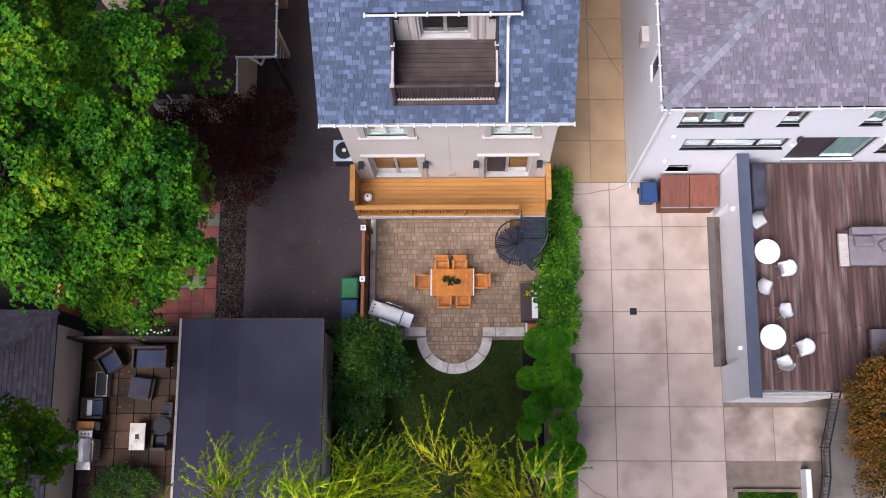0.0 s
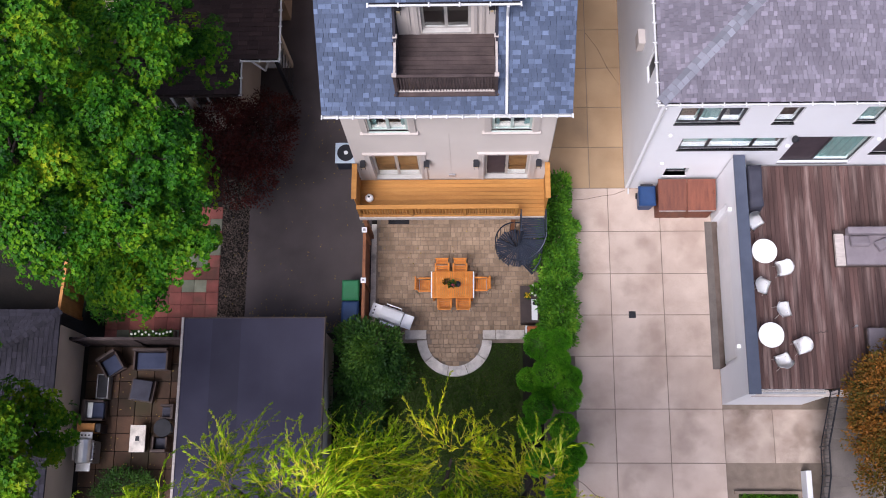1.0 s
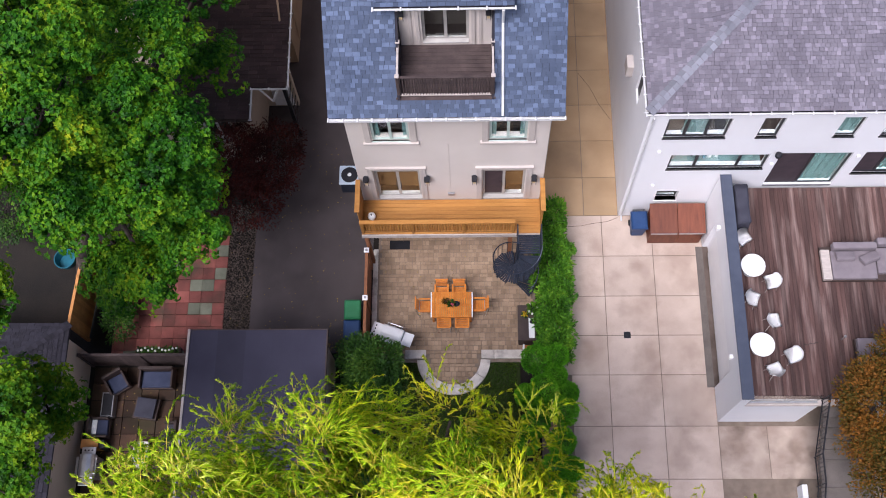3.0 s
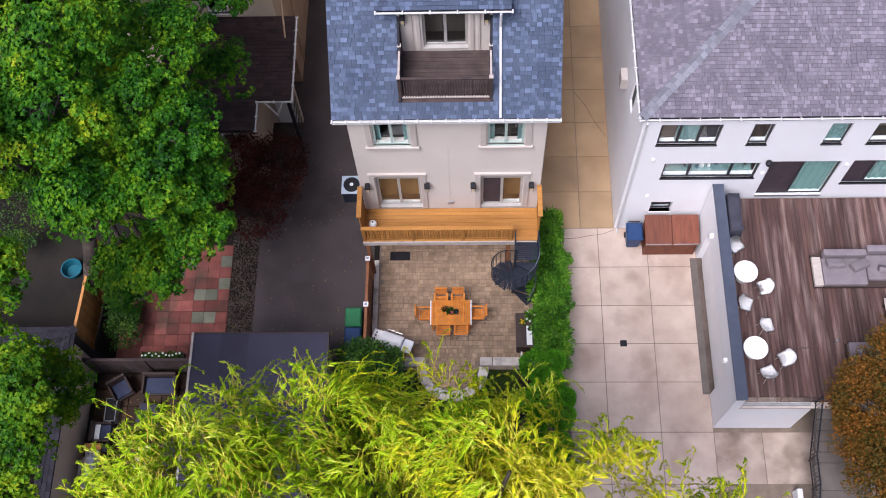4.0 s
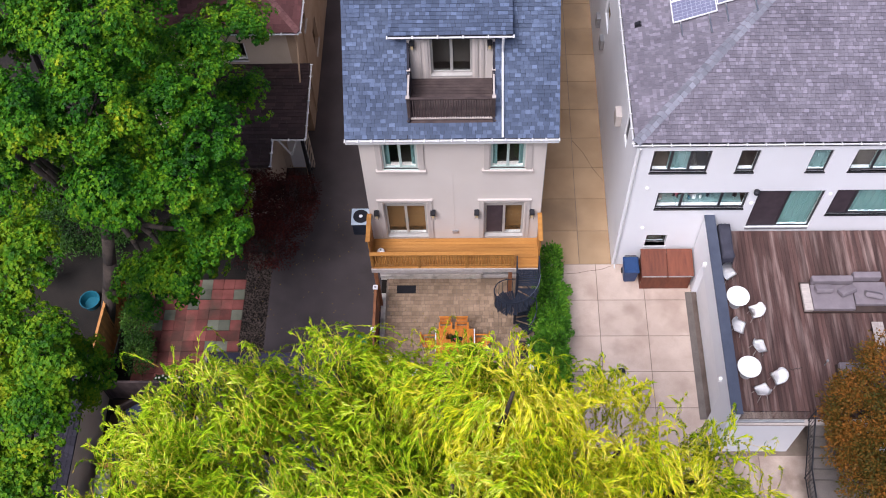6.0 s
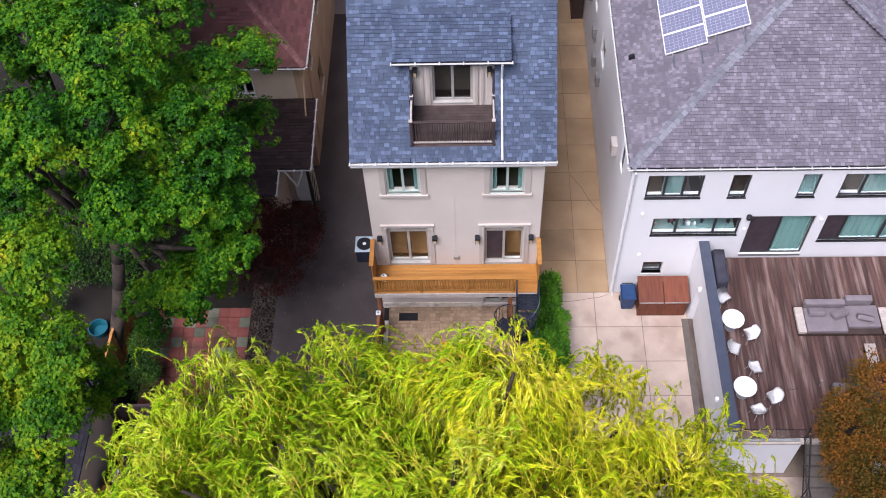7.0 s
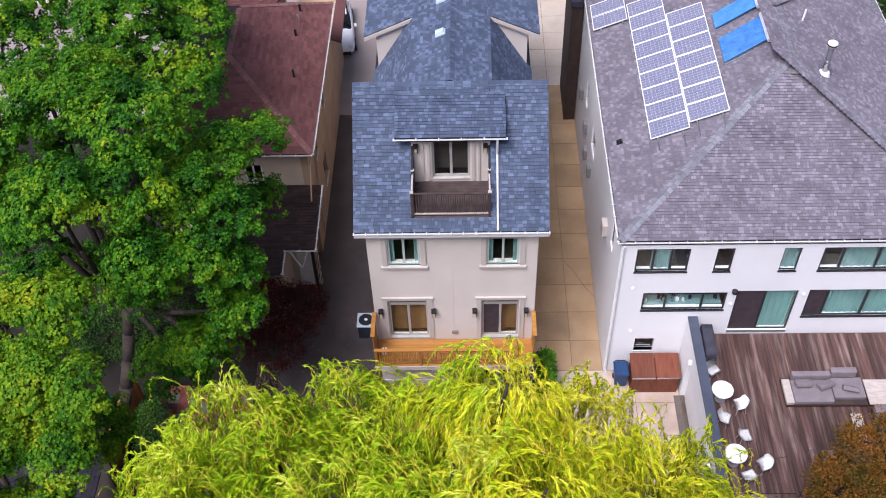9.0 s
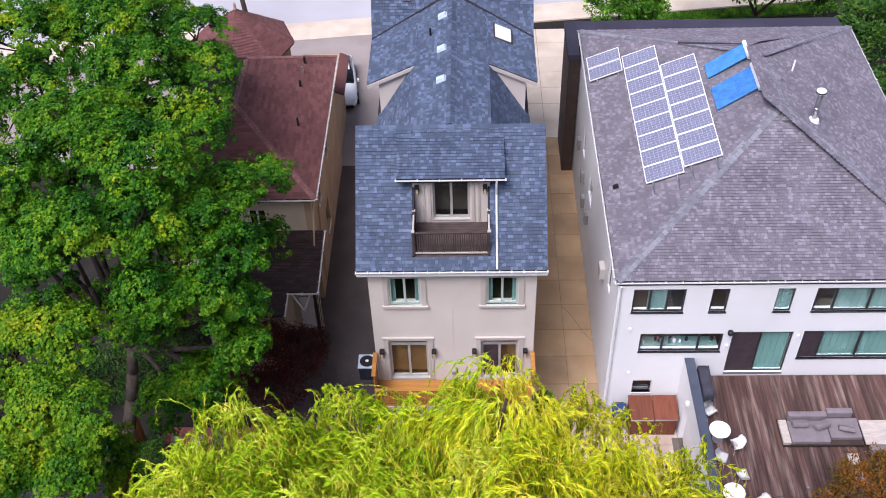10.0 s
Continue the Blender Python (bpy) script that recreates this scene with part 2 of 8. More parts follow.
M["gravel"] = mat("gravel", (0.085, 0.062, 0.05), (0.19, 0.145, 0.12), 2, 60, 0.95, 0.6, isl=0.28)
# pv: base colour raised to carry the pale sky reflected on the panels
M["pv"] = mat("solar_cells", (0.15, 0.155, 0.235), (0.21, 0.215, 0.305), 6, 25, 0.3, 0.02)
M["pv_line"] = mat("pale_cell_grid", (0.42, 0.43, 0.50), (0.52, 0.53, 0.60), 3, 30, 0.4, 0)
M["tube_blue"] = mat("blue_collector_tube", (0.02, 0.13, 0.42), (0.05, 0.25, 0.62), 3, 30, 0.2, 0, isl=0.3)
M["bark"] = mat("bark", (0.028, 0.021, 0.017), (0.075, 0.058, 0.046), 3, 25, 0.95, 0.8)
# maple and willow ramps: darkest colours include crown shade, brightest the highlights, strewn by noise
M["maple_leaf"] = leaf_mat("maple_leaf", [(0.003, 0.025, 0.0015), (0.011, 0.070, 0.002), (0.038, 0.142, 0.003), (0.115, 0.245, 0.004), (0.29, 0.34, 0.006)], 0.12, 0.7, grain=0.45)
M["maple_leaf_yellow"] = leaf_mat("maple_leaf_yellow", [(0.008, 0.045, 0.002), (0.03, 0.115, 0.003), (0.085, 0.20, 0.004), (0.19, 0.29, 0.005), (0.36, 0.34, 0.006)], 0.15, 0.7, grain=0.45)
M["willow_leaf"] = leaf_mat("willow_leaf", [(0.045, 0.13, 0.002), (0.18, 0.36, 0.003), (0.40, 0.60, 0.005), (0.60, 0.72, 0.008), (0.82, 0.84, 0.18)], 0.28, 0.6, grain=0.7)
M["willow_leaf_gold"] = leaf_mat("willow_leaf_gold", [(0.08, 0.18, 0.002), (0.30, 0.45, 0.004), (0.60, 0.68, 0.005), (0.84, 0.78, 0.007), (0.92, 0.88, 0.14)], 0.28, 0.6, grain=0.7)
M["willow_twig"] = mat("willow_twig", (0.62, 0.42, 0.03), (0.80, 0.58, 0.06), 3, 30, 0.7, 0.1)
M["red_leaf"] = leaf_mat("red_maple_leaf", [(0.012, 0.005, 0.004), (0.035, 0.009, 0.008), (0.075, 0.016, 0.013), (0.15, 0.034, 0.024)], 0.2, 0.8)
M["rust_leaf"] = leaf_mat("rusty_leaf", [(0.045, 0.05, 0.009), (0.11, 0.075, 0.013), (0.20, 0.088, 0.015), (0.31, 0.12, 0.02)], 0.25, 0.9, grain=0.7)
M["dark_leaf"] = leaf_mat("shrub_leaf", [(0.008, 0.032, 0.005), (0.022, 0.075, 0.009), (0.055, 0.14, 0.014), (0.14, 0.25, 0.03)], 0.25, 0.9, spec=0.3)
M["hedge_leaf"] = leaf_mat("hedge_leaf", [(0.012, 0.05, 0.004), (0.05, 0.17, 0.010), (0.12, 0.31, 0.016), (0.30, 0.50, 0.04)], 0.25, 1.6, spec=0.25)
M["box_leaf"] = leaf_mat("cedar_ball_leaf", [(0.022, 0.10, 0.005), (0.075, 0.30, 0.013), (0.18, 0.50, 0.022), (0.36, 0.66, 0.05)], 0.25, 1.2)
M["blossom"] = mat("white_blossom", (0.6, 0.62, 0.52), (0.75, 0.76, 0.68), 5, 40, 0.8, 0.1)
M["yellow"] = mat("yellow_petals", (0.7, 0.42, 0.01), (0.8, 0.55, 0.02), 8, 40, 0.6, 0.1)
M["pink"] = mat("pink_petals", (0.5, 0.06, 0.10), (0.6, 0.12, 0.18), 8, 40, 0.6, 0.1)
M["dry"] = mat("dry_stems", (0.10, 0.05, 0.03), (0.2, 0.12, 0.07), 8, 40, 0.9, 0.2)
M["car"] = mat("white_car_paint", (0.72, 0.73, 0.75), (0.78, 0.79, 0.81), 1, 20, 0.2, 0)
M["tyre"] = mat("tyre_rubber", (0.012, 0.012, 0.012), (0.025, 0.025, 0.025), 3, 40, 0.8, 0.1)
M["dark_glass"] = mat("tinted_glass", (0.01, 0.012, 0.014), (0.015, 0.017, 0.02), 1, 10, 0.05, 0)
M["lamp_glow"] = mat("warm_lamp_glass", (0.6, 0.45, 0.25), (0.7, 0.55, 0.3), 3, 20, 0.4, 0)
M["bluepot"] = mat("turquoise_plastic", (0.008, 0.09, 0.13), (0.014, 0.13, 0.18), 3, 30, 0.4, 0.02)
M["grey_concrete"] = mat("grey_concrete", (0.10, 0.086, 0.076), (0.175, 0.15, 0.134), 1.5, 40, 0.9, 0.2)
M["litter"] = mat("fallen_leaf", (0.2, 0.135, 0.03), (0.33, 0.24, 0.06), 5, 40, 0.9, 0.1, isl=0.4)
M["rim_blue"] = mat("pale_blue_metal", (0.42, 0.5, 0.58), (0.5, 0.58, 0.66), 3, 30, 0.5, 0.03)
M["yellow_line"] = mat("yellow_road_paint", (0.5, 0.34, 0.03), (0.6, 0.42, 0.05), 3, 30, 0.8, 0.05)
M["red_box"] = mat("orange_red_crate", (0.42, 0.10, 0.03), (0.55, 0.16, 0.05), 3, 30, 0.6, 0.05)


# ---- building helpers ----
def bx(bm, x0, y0, z0, x1, y1, z1):
    """An axis-aligned box added to bm."""
    x0, x1 = min(x0, x1), max(x0, x1)
    y0, y1 = min(y0, y1), max(y0, y1)
    z0, z1 = min(z0, z1), max(z0, z1)
    v = [bm.verts.new((x, y, z)) for z in (z0, z1) for y in (y0, y1) for x in (x0, x1)]
    for f in ((0, 2, 3, 1), (4, 5, 7, 6), (0, 1, 5, 4), (2, 6, 7, 3), (0, 4, 6, 2), (1, 3, 7, 5)):
        bm.faces.new([v[i] for i in f])
    return v


def box(x0, y0, z0, x1, y1, z1, bev=0.0):
    bm = bmesh.new()
    bx(bm, x0, y0, z0, x1, y1, z1)
    if bev:
        bmesh.ops.bevel(bm, geom=bm.edges[:], offset=bev, segments=2, affect="EDGES", profile=0.6)
    return bm


def tube(bm, a, b, r0, r1=None, n=8):
    """A straight round bar from a to b."""
    a, b = Vector(a), Vector(b)
    r1 = r0 if r1 is None else r1
    q = (b - a).to_track_quat("Z", "Y")
    rings = []
    for p, r in ((a, r0), (b, r1)):
        rings.append([bm.verts.new(p + q @ Vector((r * math.cos(6.28318 * i / n), r * math.sin(6.28318 * i / n), 0))) for i in range(n)])
    for i in range(n):
        bm.faces.new((rings[0][i], rings[0][(i + 1) % n], rings[1][(i + 1) % n], rings[1][i]))
    bm.faces.new(rings[0][::-1])
    bm.faces.new(rings[1])
    return bm


def lathe(profile, n=24, centre=(0, 0)):
    """A turned body from (radius, z) pairs."""
    bm = bmesh.new()
    rings = [[bm.verts.new((centre[0] + r * math.cos(6.28318 * i / n), centre[1] + r * math.sin(6.28318 * i / n), z)) for i in range(n)] for r, z in profile]
    for a, b in zip(rings, rings[1:]):
        for i in range(n):
            bm.faces.new((a[i], a[(i + 1) % n], b[(i + 1) % n], b[i]))
    bm.faces.new(rings[0][::-1])
    bm.faces.new(rings[-1])
    return bm


def prism(points, z0, z1):
    """A plan polygon (counter-clockwise) raised from z0 to z1."""
    bm = bmesh.new()
    lo = [bm.verts.new((x, y, z0)) for x, y in points]
    hi = [bm.verts.new((x, y, z1)) for x, y in points]
    n = len(points)
    bm.faces.new(lo[::-1])
    bm.faces.new(hi)
    for i in range(n):
        bm.faces.new((lo[i], lo[(i + 1) % n], hi[(i + 1) % n], hi[i]))
    return bm


def slab(corners, thick):
    """A flat or sloping plate: its upper face by corners (counter-clockwise from above), its thickness straight down."""
    bm = bmesh.new()
    hi = [bm.verts.new(c) for c in corners]
    lo = [bm.verts.new((c[0], c[1], c[2] - thick)) for c in corners]
    n = len(corners)
    bm.faces.new(hi)
    bm.faces.new(lo[::-1])
    for i in range(n):
        bm.faces.new((hi[i], lo[i], lo[(i + 1) % n], hi[(i + 1) % n]))
    return bm


def finish(bm, name, material, smooth=False):
    me = bpy.data.meshes.new(name)
    bmesh.ops.recalc_face_normals(bm, faces=bm.faces[:])
    bm.to_mesh(me)
    bm.free()
    if material:
        me.materials.append(material)
    if smooth:
        me.polygons.foreach_set("use_smooth", [True] * len(me.polygons))
    return me


def part(name, bm, material, parent, label="", smooth=False, kind=""):
    """One mesh under a thing or a part; coordinates are the world's if the thing already stands in its place."""
    ob = new(name, finish(bm, name, M[material], smooth))
    ob.parent = parent
    if parent is not None and parent.parent is None:
        ob.matrix_parent_inverse = parent.matrix_basis.inverted()
    if label or kind:
        tagged(ob, label, kind=kind)
    return ob


def piece(name, mesh, parent, place):
    """One of many alike pieces that share a mesh."""
    ob = new(name, mesh)
    ob.parent = parent
    if parent.parent is None:
        ob.matrix_parent_inverse = parent.matrix_basis.inverted()
    ob.matrix_basis = place
    return ob


def thing(name, label, category, at=(0, 0, 0), group="", kind=""):
    ob = new(name)
    ob.empty_display_size = 0.2
    ob.matrix_basis = Matrix.Translation(at)
    return tagged(ob, label, category, group, kind)


def solid(name, bm, material, label, category="", kind="", group="", smooth=False):
    """A thing that is one mesh."""
    ob = new(name, finish(bm, name, M[material], smooth))
    return tagged(ob, label, category, group, kind)


def mesh_arrays(name, verts, faces, material, smooth=False):
    """A mesh from numpy arrays of vertices and equal-sized faces."""
    me = bpy.data.meshes.new(name)
    k = faces.shape[1]
    me.vertices.add(len(verts))
    me.vertices.foreach_set("co", np.ascontiguousarray(verts, dtype=np.float32).ravel())
    me.loops.add(faces.size)
    me.loops.foreach_set("vertex_index", np.ascontiguousarray(faces, dtype=np.int32).ravel())
    me.polygons.add(len(faces))
    me.polygons.foreach_set("loop_start", np.arange(0, faces.size, k, dtype=np.int32))
    me.polygons.foreach_set("use_smooth", np.zeros(len(faces), dtype=bool))
    me.update(calc_edges=True)
    me.materials.append(M[material])
    return me


def wall_with_holes(axis, at, thick, u0, u1, z0, z1, holes):
    """An upright wall from at to at + thick on the axis 'x' or 'y', running from u0 to u1, with rectangular openings (u0, z0, u1, z1) right through it."""
    bm = bmesh.new()
    us = sorted({u0, u1, *[h[0] for h in holes], *[h[2] for h in holes]})
    zs = sorted({z0, z1, *[h[1] for h in holes], *[h[3] for h in holes]})
    nu, nz = len(us) - 1, len(zs) - 1

    def is_solid(i, j):
        if not (0 <= i < nu and 0 <= j < nz):
            return False
        a, c = (us[i] + us[i + 1]) / 2, (zs[j] + zs[j + 1]) / 2
        return not any(h[0] <= a <= h[2] and h[1] <= c <= h[3] for h in holes)

    made = {}

    def vert(i, j, s):
        if (i, j, s) not in made:
            q = at + thick * s
            made[i, j, s] = bm.verts.new((us[i], q, zs[j]) if axis == "y" else (q, us[i], zs[j]))
        return made[i, j, s]

    for i in range(nu):
        for j in range(nz):
            if is_solid(i, j):
                for s in (0, 1):
                    bm.faces.new([vert(i, j, s), vert(i + 1, j, s), vert(i + 1, j + 1, s), vert(i, j + 1, s)])
                for di, dj, a, c in ((-1, 0, (i, j), (i, j + 1)), (1, 0, (i + 1, j), (i + 1, j + 1)), (0, -1, (i, j), (i + 1, j)), (0, 1, (i, j + 1), (i + 1, j + 1))):
                    if not is_solid(i + di, j + dj):
                        bm.faces.new([vert(*a, 0), vert(*c, 0), vert(*c, 1), vert(*a, 1)])
    return bm


RNG = np.random.default_rng(7)


def shingles(roof, name, origin, u, v, poly, material, exposure=0.125, tab=(0.09, 0.22), lift=0.03, pieces=0, material_piece=None):
    """Courses of shingle tabs on a roof plane: origin at the eave, u along it, v up the slope, poly the convex outline in (u, v). The first `pieces` tabs
    nearest the eave's middle become objects, the rest one joined part."""
    o, u, v = Vector(origin), Vector(u).normalized(), Vector(v).normalized()
    n = u.cross(v)
    if n.z < 0:
        n = -n
    tabs = []
    vmax = max(p[1] for p in poly)
    vmin = min(p[1] for p in poly)
    c = vmin
    while c < vmax - 0.02:
        top = min(c + exposure * 1.05, vmax)
        mid = min(c + exposure * 0.5, vmax - 0.01)
        xs = []
        for (ax, ay), (bx_, by) in zip(poly, poly[1:] + poly[:1]):
            if (ay - mid) * (by - mid) < 0:
                xs.append(ax + (bx_ - ax) * (mid - ay) / (by - ay))
        if len(xs) == 2:
            lo, hi = sorted(xs)
            w = lo - RNG.uniform(0, tab[0])
            while w < hi:
                e = w + RNG.uniform(*tab)
                a, b = max(w, lo), min(e, hi)
                if b - a > 0.02:
                    tabs.append((a, b, c - RNG.uniform(0, 0.012), top, lift * RNG.uniform(0.75, 1.35)))
                w = e + 0.007
        c += exposure
    if pieces:
        cu = sum(p[0] for p in poly) / len(poly)
        order = sorted(range(len(tabs)), key=lambda i: abs(tabs[i][0] - cu) * 0.35 + abs(tabs[i][2] - vmin))
        chosen = set(order[:pieces])
    else:
        chosen = set()
    verts, faces = [], []
    for i, (a, b, c0, c1, h) in enumerate(tabs):
        q = [o + u * s + v * t + n * k for s, t, k in ((a, c0, 0), (b, c0, 0), (b, c1, 0), (a, c1, 0), (a, c0, h), (b, c0, h), (b, c1, 0.003), (a, c1, 0.003))]
        if i in chosen:
            me = bpy.data.meshes.new("shingle")
            base = q[0]
            me.from_pydata([p - base for p in q], [], [(4, 5, 6, 7), (0, 1, 5, 4), (1, 2, 6, 5), (3, 0, 4, 7)])
            me.materials.append(M[material_piece])
            piece("shingle", me, roof, Matrix.Translation(base))
        else:
            k = len(verts)
            verts += q
            faces += [(k + 4, k + 5, k + 6, k + 7), (k, k + 1, k + 5, k + 4), (k + 1, k + 2, k + 6, k + 5), (k + 3, k, k + 4, k + 7)]
    ob = new("shingle_field", mesh_arrays("shingle_field", np.array(verts, dtype=np.float32).reshape(-1, 3), np.array(faces), material))
    ob.parent = roof
    tagged(ob, kind="stuff")
    return ob


def leaf_arrays(pts, axis, size, aspect=0.55, flat=0.0):
    """Kite-shaped folded leaves at pts with their length along axis."""
    n = len(pts)
    axis = axis / (np.linalg.norm(axis, axis=1, keepdims=True) + 1e-9)
    r = RNG.normal(size=(n, 3))
    r[:, 2] += flat * 3
    side = np.cross(axis, r)
    side /= np.linalg.norm(side, axis=1, keepdims=True) + 1e-9
    up = np.cross(side, axis)
    s = (size * RNG.uniform(0.7, 1.3, n))[:, None]
    v = np.stack([pts, pts + axis * s * 0.45 + side * s * aspect * 0.5 + up * s * 0.06, pts + axis * s, pts + axis * s * 0.45 - side * s * aspect * 0.5 + up * s * 0.06], 1)
    return v.reshape(-1, 3), np.arange(4 * n).reshape(-1, 4)


def leaf_cloud(lobes, clumps, per, clump_r, size, aspect=0.6, shell=0.72, droop=0.25, under=0.25):
    """Leaf positions gathered in clumps on the outside of ellipsoid lobes (x, y, z, rx, ry, rz)."""
    lobes = np.array(lobes, dtype=float)
    area = lobes[:, 3] * lobes[:, 4] + lobes[:, 3] * lobes[:, 5]
    idx = RNG.choice(len(lobes), clumps, p=area / area.sum())
    d = RNG.normal(size=(clumps, 3))
    d /= np.linalg.norm(d, axis=1, keepdims=True)
    flip = (d[:, 2] < -0.2) & (RNG.random(clumps) > under)
    d[flip, 2] *= -1
    rad = RNG.uniform(shell, 1.08, clumps)[:, None]
    c = lobes[idx, :3] + d * lobes[idx, 3:] * rad
    keep = np.ones(clumps, bool)
    for j, l in enumerate(lobes):
        inside = (((c - l[:3]) / l[3:]) ** 2).sum(1) < 0.42
        keep &= ~(inside & (idx != j))
    c, d = c[keep], d[keep]
    k = len(c)
    cr = clump_r * RNG.uniform(0.6, 1.35, k)
    o = RNG.normal(size=(k, per, 3))
    o /= np.linalg.norm(o, axis=2, keepdims=True)
    o *= (RNG.random((k, per, 1)) ** 0.45)
    o[:, :, 2] *= 0.6
    p = c[:, None] + o * cr[:, None, None]
    ax = o * 0.9 + d[:, None] * 0.5 + RNG.normal(size=o.shape) * 0.35
    ax[:, :, 2] -= droop
    return leaf_arrays(p.reshape(-1, 3), ax.reshape(-1, 3), size, aspect, 0.35), c


def maple_crown(lobes, density, pad_r, sprigs, per, size, under=0.2):
    """Lobed leaves in rosettes, the rosettes gathered in flat pads on the outside of ellipsoid lobes (x, y, z, rx, ry, rz)."""
    lobes = np.array(lobes, dtype=float) * np.array([1, 1, 1, 0.9, 0.9, 0.9])
    centres, outs, radii = [], [], []
    for j, l in enumerate(lobes):
        n_ = int(density * (l[3] * l[4] + l[4] * l[5] + l[3] * l[5]) / 3)
        d = RNG.normal(size=(n_, 3))
        d /= np.linalg.norm(d, axis=1, keepdims=True)
        flip = (d[:, 2] < -0.1) & (RNG.random(n_) > under)
        d[flip, 2] *= -1
        c = l[:3] + d * l[3:] * RNG.uniform(0.66, 1.12, n_)[:, None]
        keep = np.ones(n_, bool)
        for i, o in enumerate(lobes):
            if i != j:
                keep &= (((c - o[:3]) / o[3:]) ** 2).sum(1) > 0.3
        centres.append(c[keep])
        outs.append(d[keep])
        radii.append(pad_r * RNG.uniform(0.55, 1.3, keep.sum()))
    c, d, r = np.concatenate(centres), np.concatenate(outs), np.concatenate(radii)
    k = len(c)
    o = RNG.normal(size=(k, sprigs, 3))
    o /= np.linalg.norm(o, axis=2, keepdims=True)
    o[:, :, 2] = np.abs(o[:, :, 2]) * 0.75 - 0.18
    p = (c[:, None] + o * r[:, None, None] * RNG.uniform(0.65, 1.1, (k, sprigs, 1))).reshape(-1, 3)
    nrm = (o * 0.75 + d[:, None] * 0.45 + RNG.normal(size=o.shape) * 0.22 + np.array([0, 0, 0.6])).reshape(-1, 3)
    nrm /= np.linalg.norm(nrm, axis=1, keepdims=True)
    a = np.cross(nrm, RNG.normal(size=nrm.shape))
    a /= np.linalg.norm(a, axis=1, keepdims=True)
    b = np.cross(nrm, a)
    m = len(p)
    th = (np.arange(per) / per * 6.283)[None] + RNG.uniform(-0.4, 0.4, (m, per))
    spoke = a[:, None] * np.cos(th)[..., None] + b[:, None] * np.sin(th)[..., None]
    ax = spoke - nrm[:, None] * RNG.uniform(0.1, 0.75, (m, per, 1))
    ax /= np.linalg.norm(ax, axis=2, keepdims=True)
    side = np.cross(np.broadcast_to(nrm[:, None], ax.shape), ax)
    side /= np.linalg.norm(side, axis=2, keepdims=True)
    up = np.cross(ax, side)
    root = p[:, None] + spoke * size * 0.22 + nrm[:, None] * RNG.uniform(-0.05, 0.05, (m, per, 1))
    z = size * RNG.uniform(0.7, 1.25, (m, per, 1))

    def at(along, across, rise):
        return root + ax * z * along + side * z * across + up * z * rise
    v = np.stack([at(0, 0, 0), at(0.38, 0.52, 0.1), at(0.58, 0.17, 0.05), at(1, 0, -0.08), at(0.58, -0.17, 0.05), at(0.38, -0.52, 0.1)], 2).reshape(-1, 3)
    q = np.arange(m * per)[:, None] * 6
    f = np.concatenate([q + np.array([0, 1, 2, 3]), q + np.array([0, 3, 4, 5])], 1).reshape(-1, 4)
    return (v, f), c


def branch_mesh(bm, a, b, r0, r1, bend=0.3, seg=5):
    a, b = Vector(a), Vector(b)
    prev, off = a, Vector((random.uniform(-1, 1), random.uniform(-1, 1), 0.4)) * bend
    for i in range(1, seg + 1):
        t = i / seg
        p = a.lerp(b, t) + off * math.sin(t * math.pi)
        tube(bm, prev, p, r0 + (r1 - r0) * (t - 1 / seg), r0 + (r1 - r0) * t, 7)
        prev = p


def tree(name, label, category, base, lobes, trunk_r, clumps, per, clump_r, size, leaf, aspect=0.6, fork=0.4, group="", droop=0.25, bark="bark", shell=0.72, maple=None):
    """A trunk with limbs to every lobe and a crown of leaf clumps."""
    root = thing(name, label, category, base, group)
    bm = bmesh.new()
    top = Vector(base) + Vector(((sum(l[0] for l in lobes) / len(lobes) - base[0]) * 0.5, (sum(l[1] for l in lobes) / len(lobes) - base[1]) * 0.5, (max(l[2] for l in lobes) - base[2]) * fork))
    branch_mesh(bm, base, top, trunk_r, trunk_r * 0.7, trunk_r)
    part("trunk", bm, bark, root, smooth=True)
    bm = bmesh.new()
    for l in lobes:
        branch_mesh(bm, top, (l[0], l[1], l[2] + l[5] * 0.2), trunk_r * 0.5, trunk_r * 0.12, 0.35)
    if maple:
        (v, f), cs = maple_crown(lobes, clumps, clump_r, maple, per, size)
    else:
        (v, f), cs = leaf_cloud(lobes, clumps, per, clump_r, size, aspect, shell, droop)
    for c in cs[:: max(1, len(cs) // 120)]:
        l = min(lobes, key=lambda q: (q[0] - c[0]) ** 2 + (q[1] - c[1]) ** 2 + (q[2] - c[2]) ** 2)
        branch_mesh(bm, (l[0], l[1], l[2]), c, trunk_r * 0.12, 0.012, 0.15, 3)
    part("limb_system", bm, bark, root, smooth=True)
    ob = new("crown", mesh_arrays("crown", v, f, leaf))
    ob.parent = root
    ob.matrix_parent_inverse = root.matrix_basis.inverted()
    return root


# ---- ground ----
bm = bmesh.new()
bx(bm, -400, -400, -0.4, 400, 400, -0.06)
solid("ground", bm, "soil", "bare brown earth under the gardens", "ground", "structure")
solid("driveway", box(-7.4, -4.6, -0.2, -2.98, 17.0, -0.004), "asphalt", "dark worn asphalt driveway beside the house", "driveway", "structure")
solid("front_yard", prism([(-30, 17.0), (-3.05, 17.0), (-3.05, 29.95), (-30, 26.9)], -0.2, 0.0), "forecourt", "grey paved forecourt of the red-roofed house", "forecourt", "structure")
lane = solid("concrete_lane", box(3.05, -14, -0.2, 14.5, 29.2, -0.02), "joint", "joints under a poured concrete driveway", "driveway", "structure")
SLAB_X = ((3.62, 5.47), (5.47, 7.29), (7.29, 9.1))
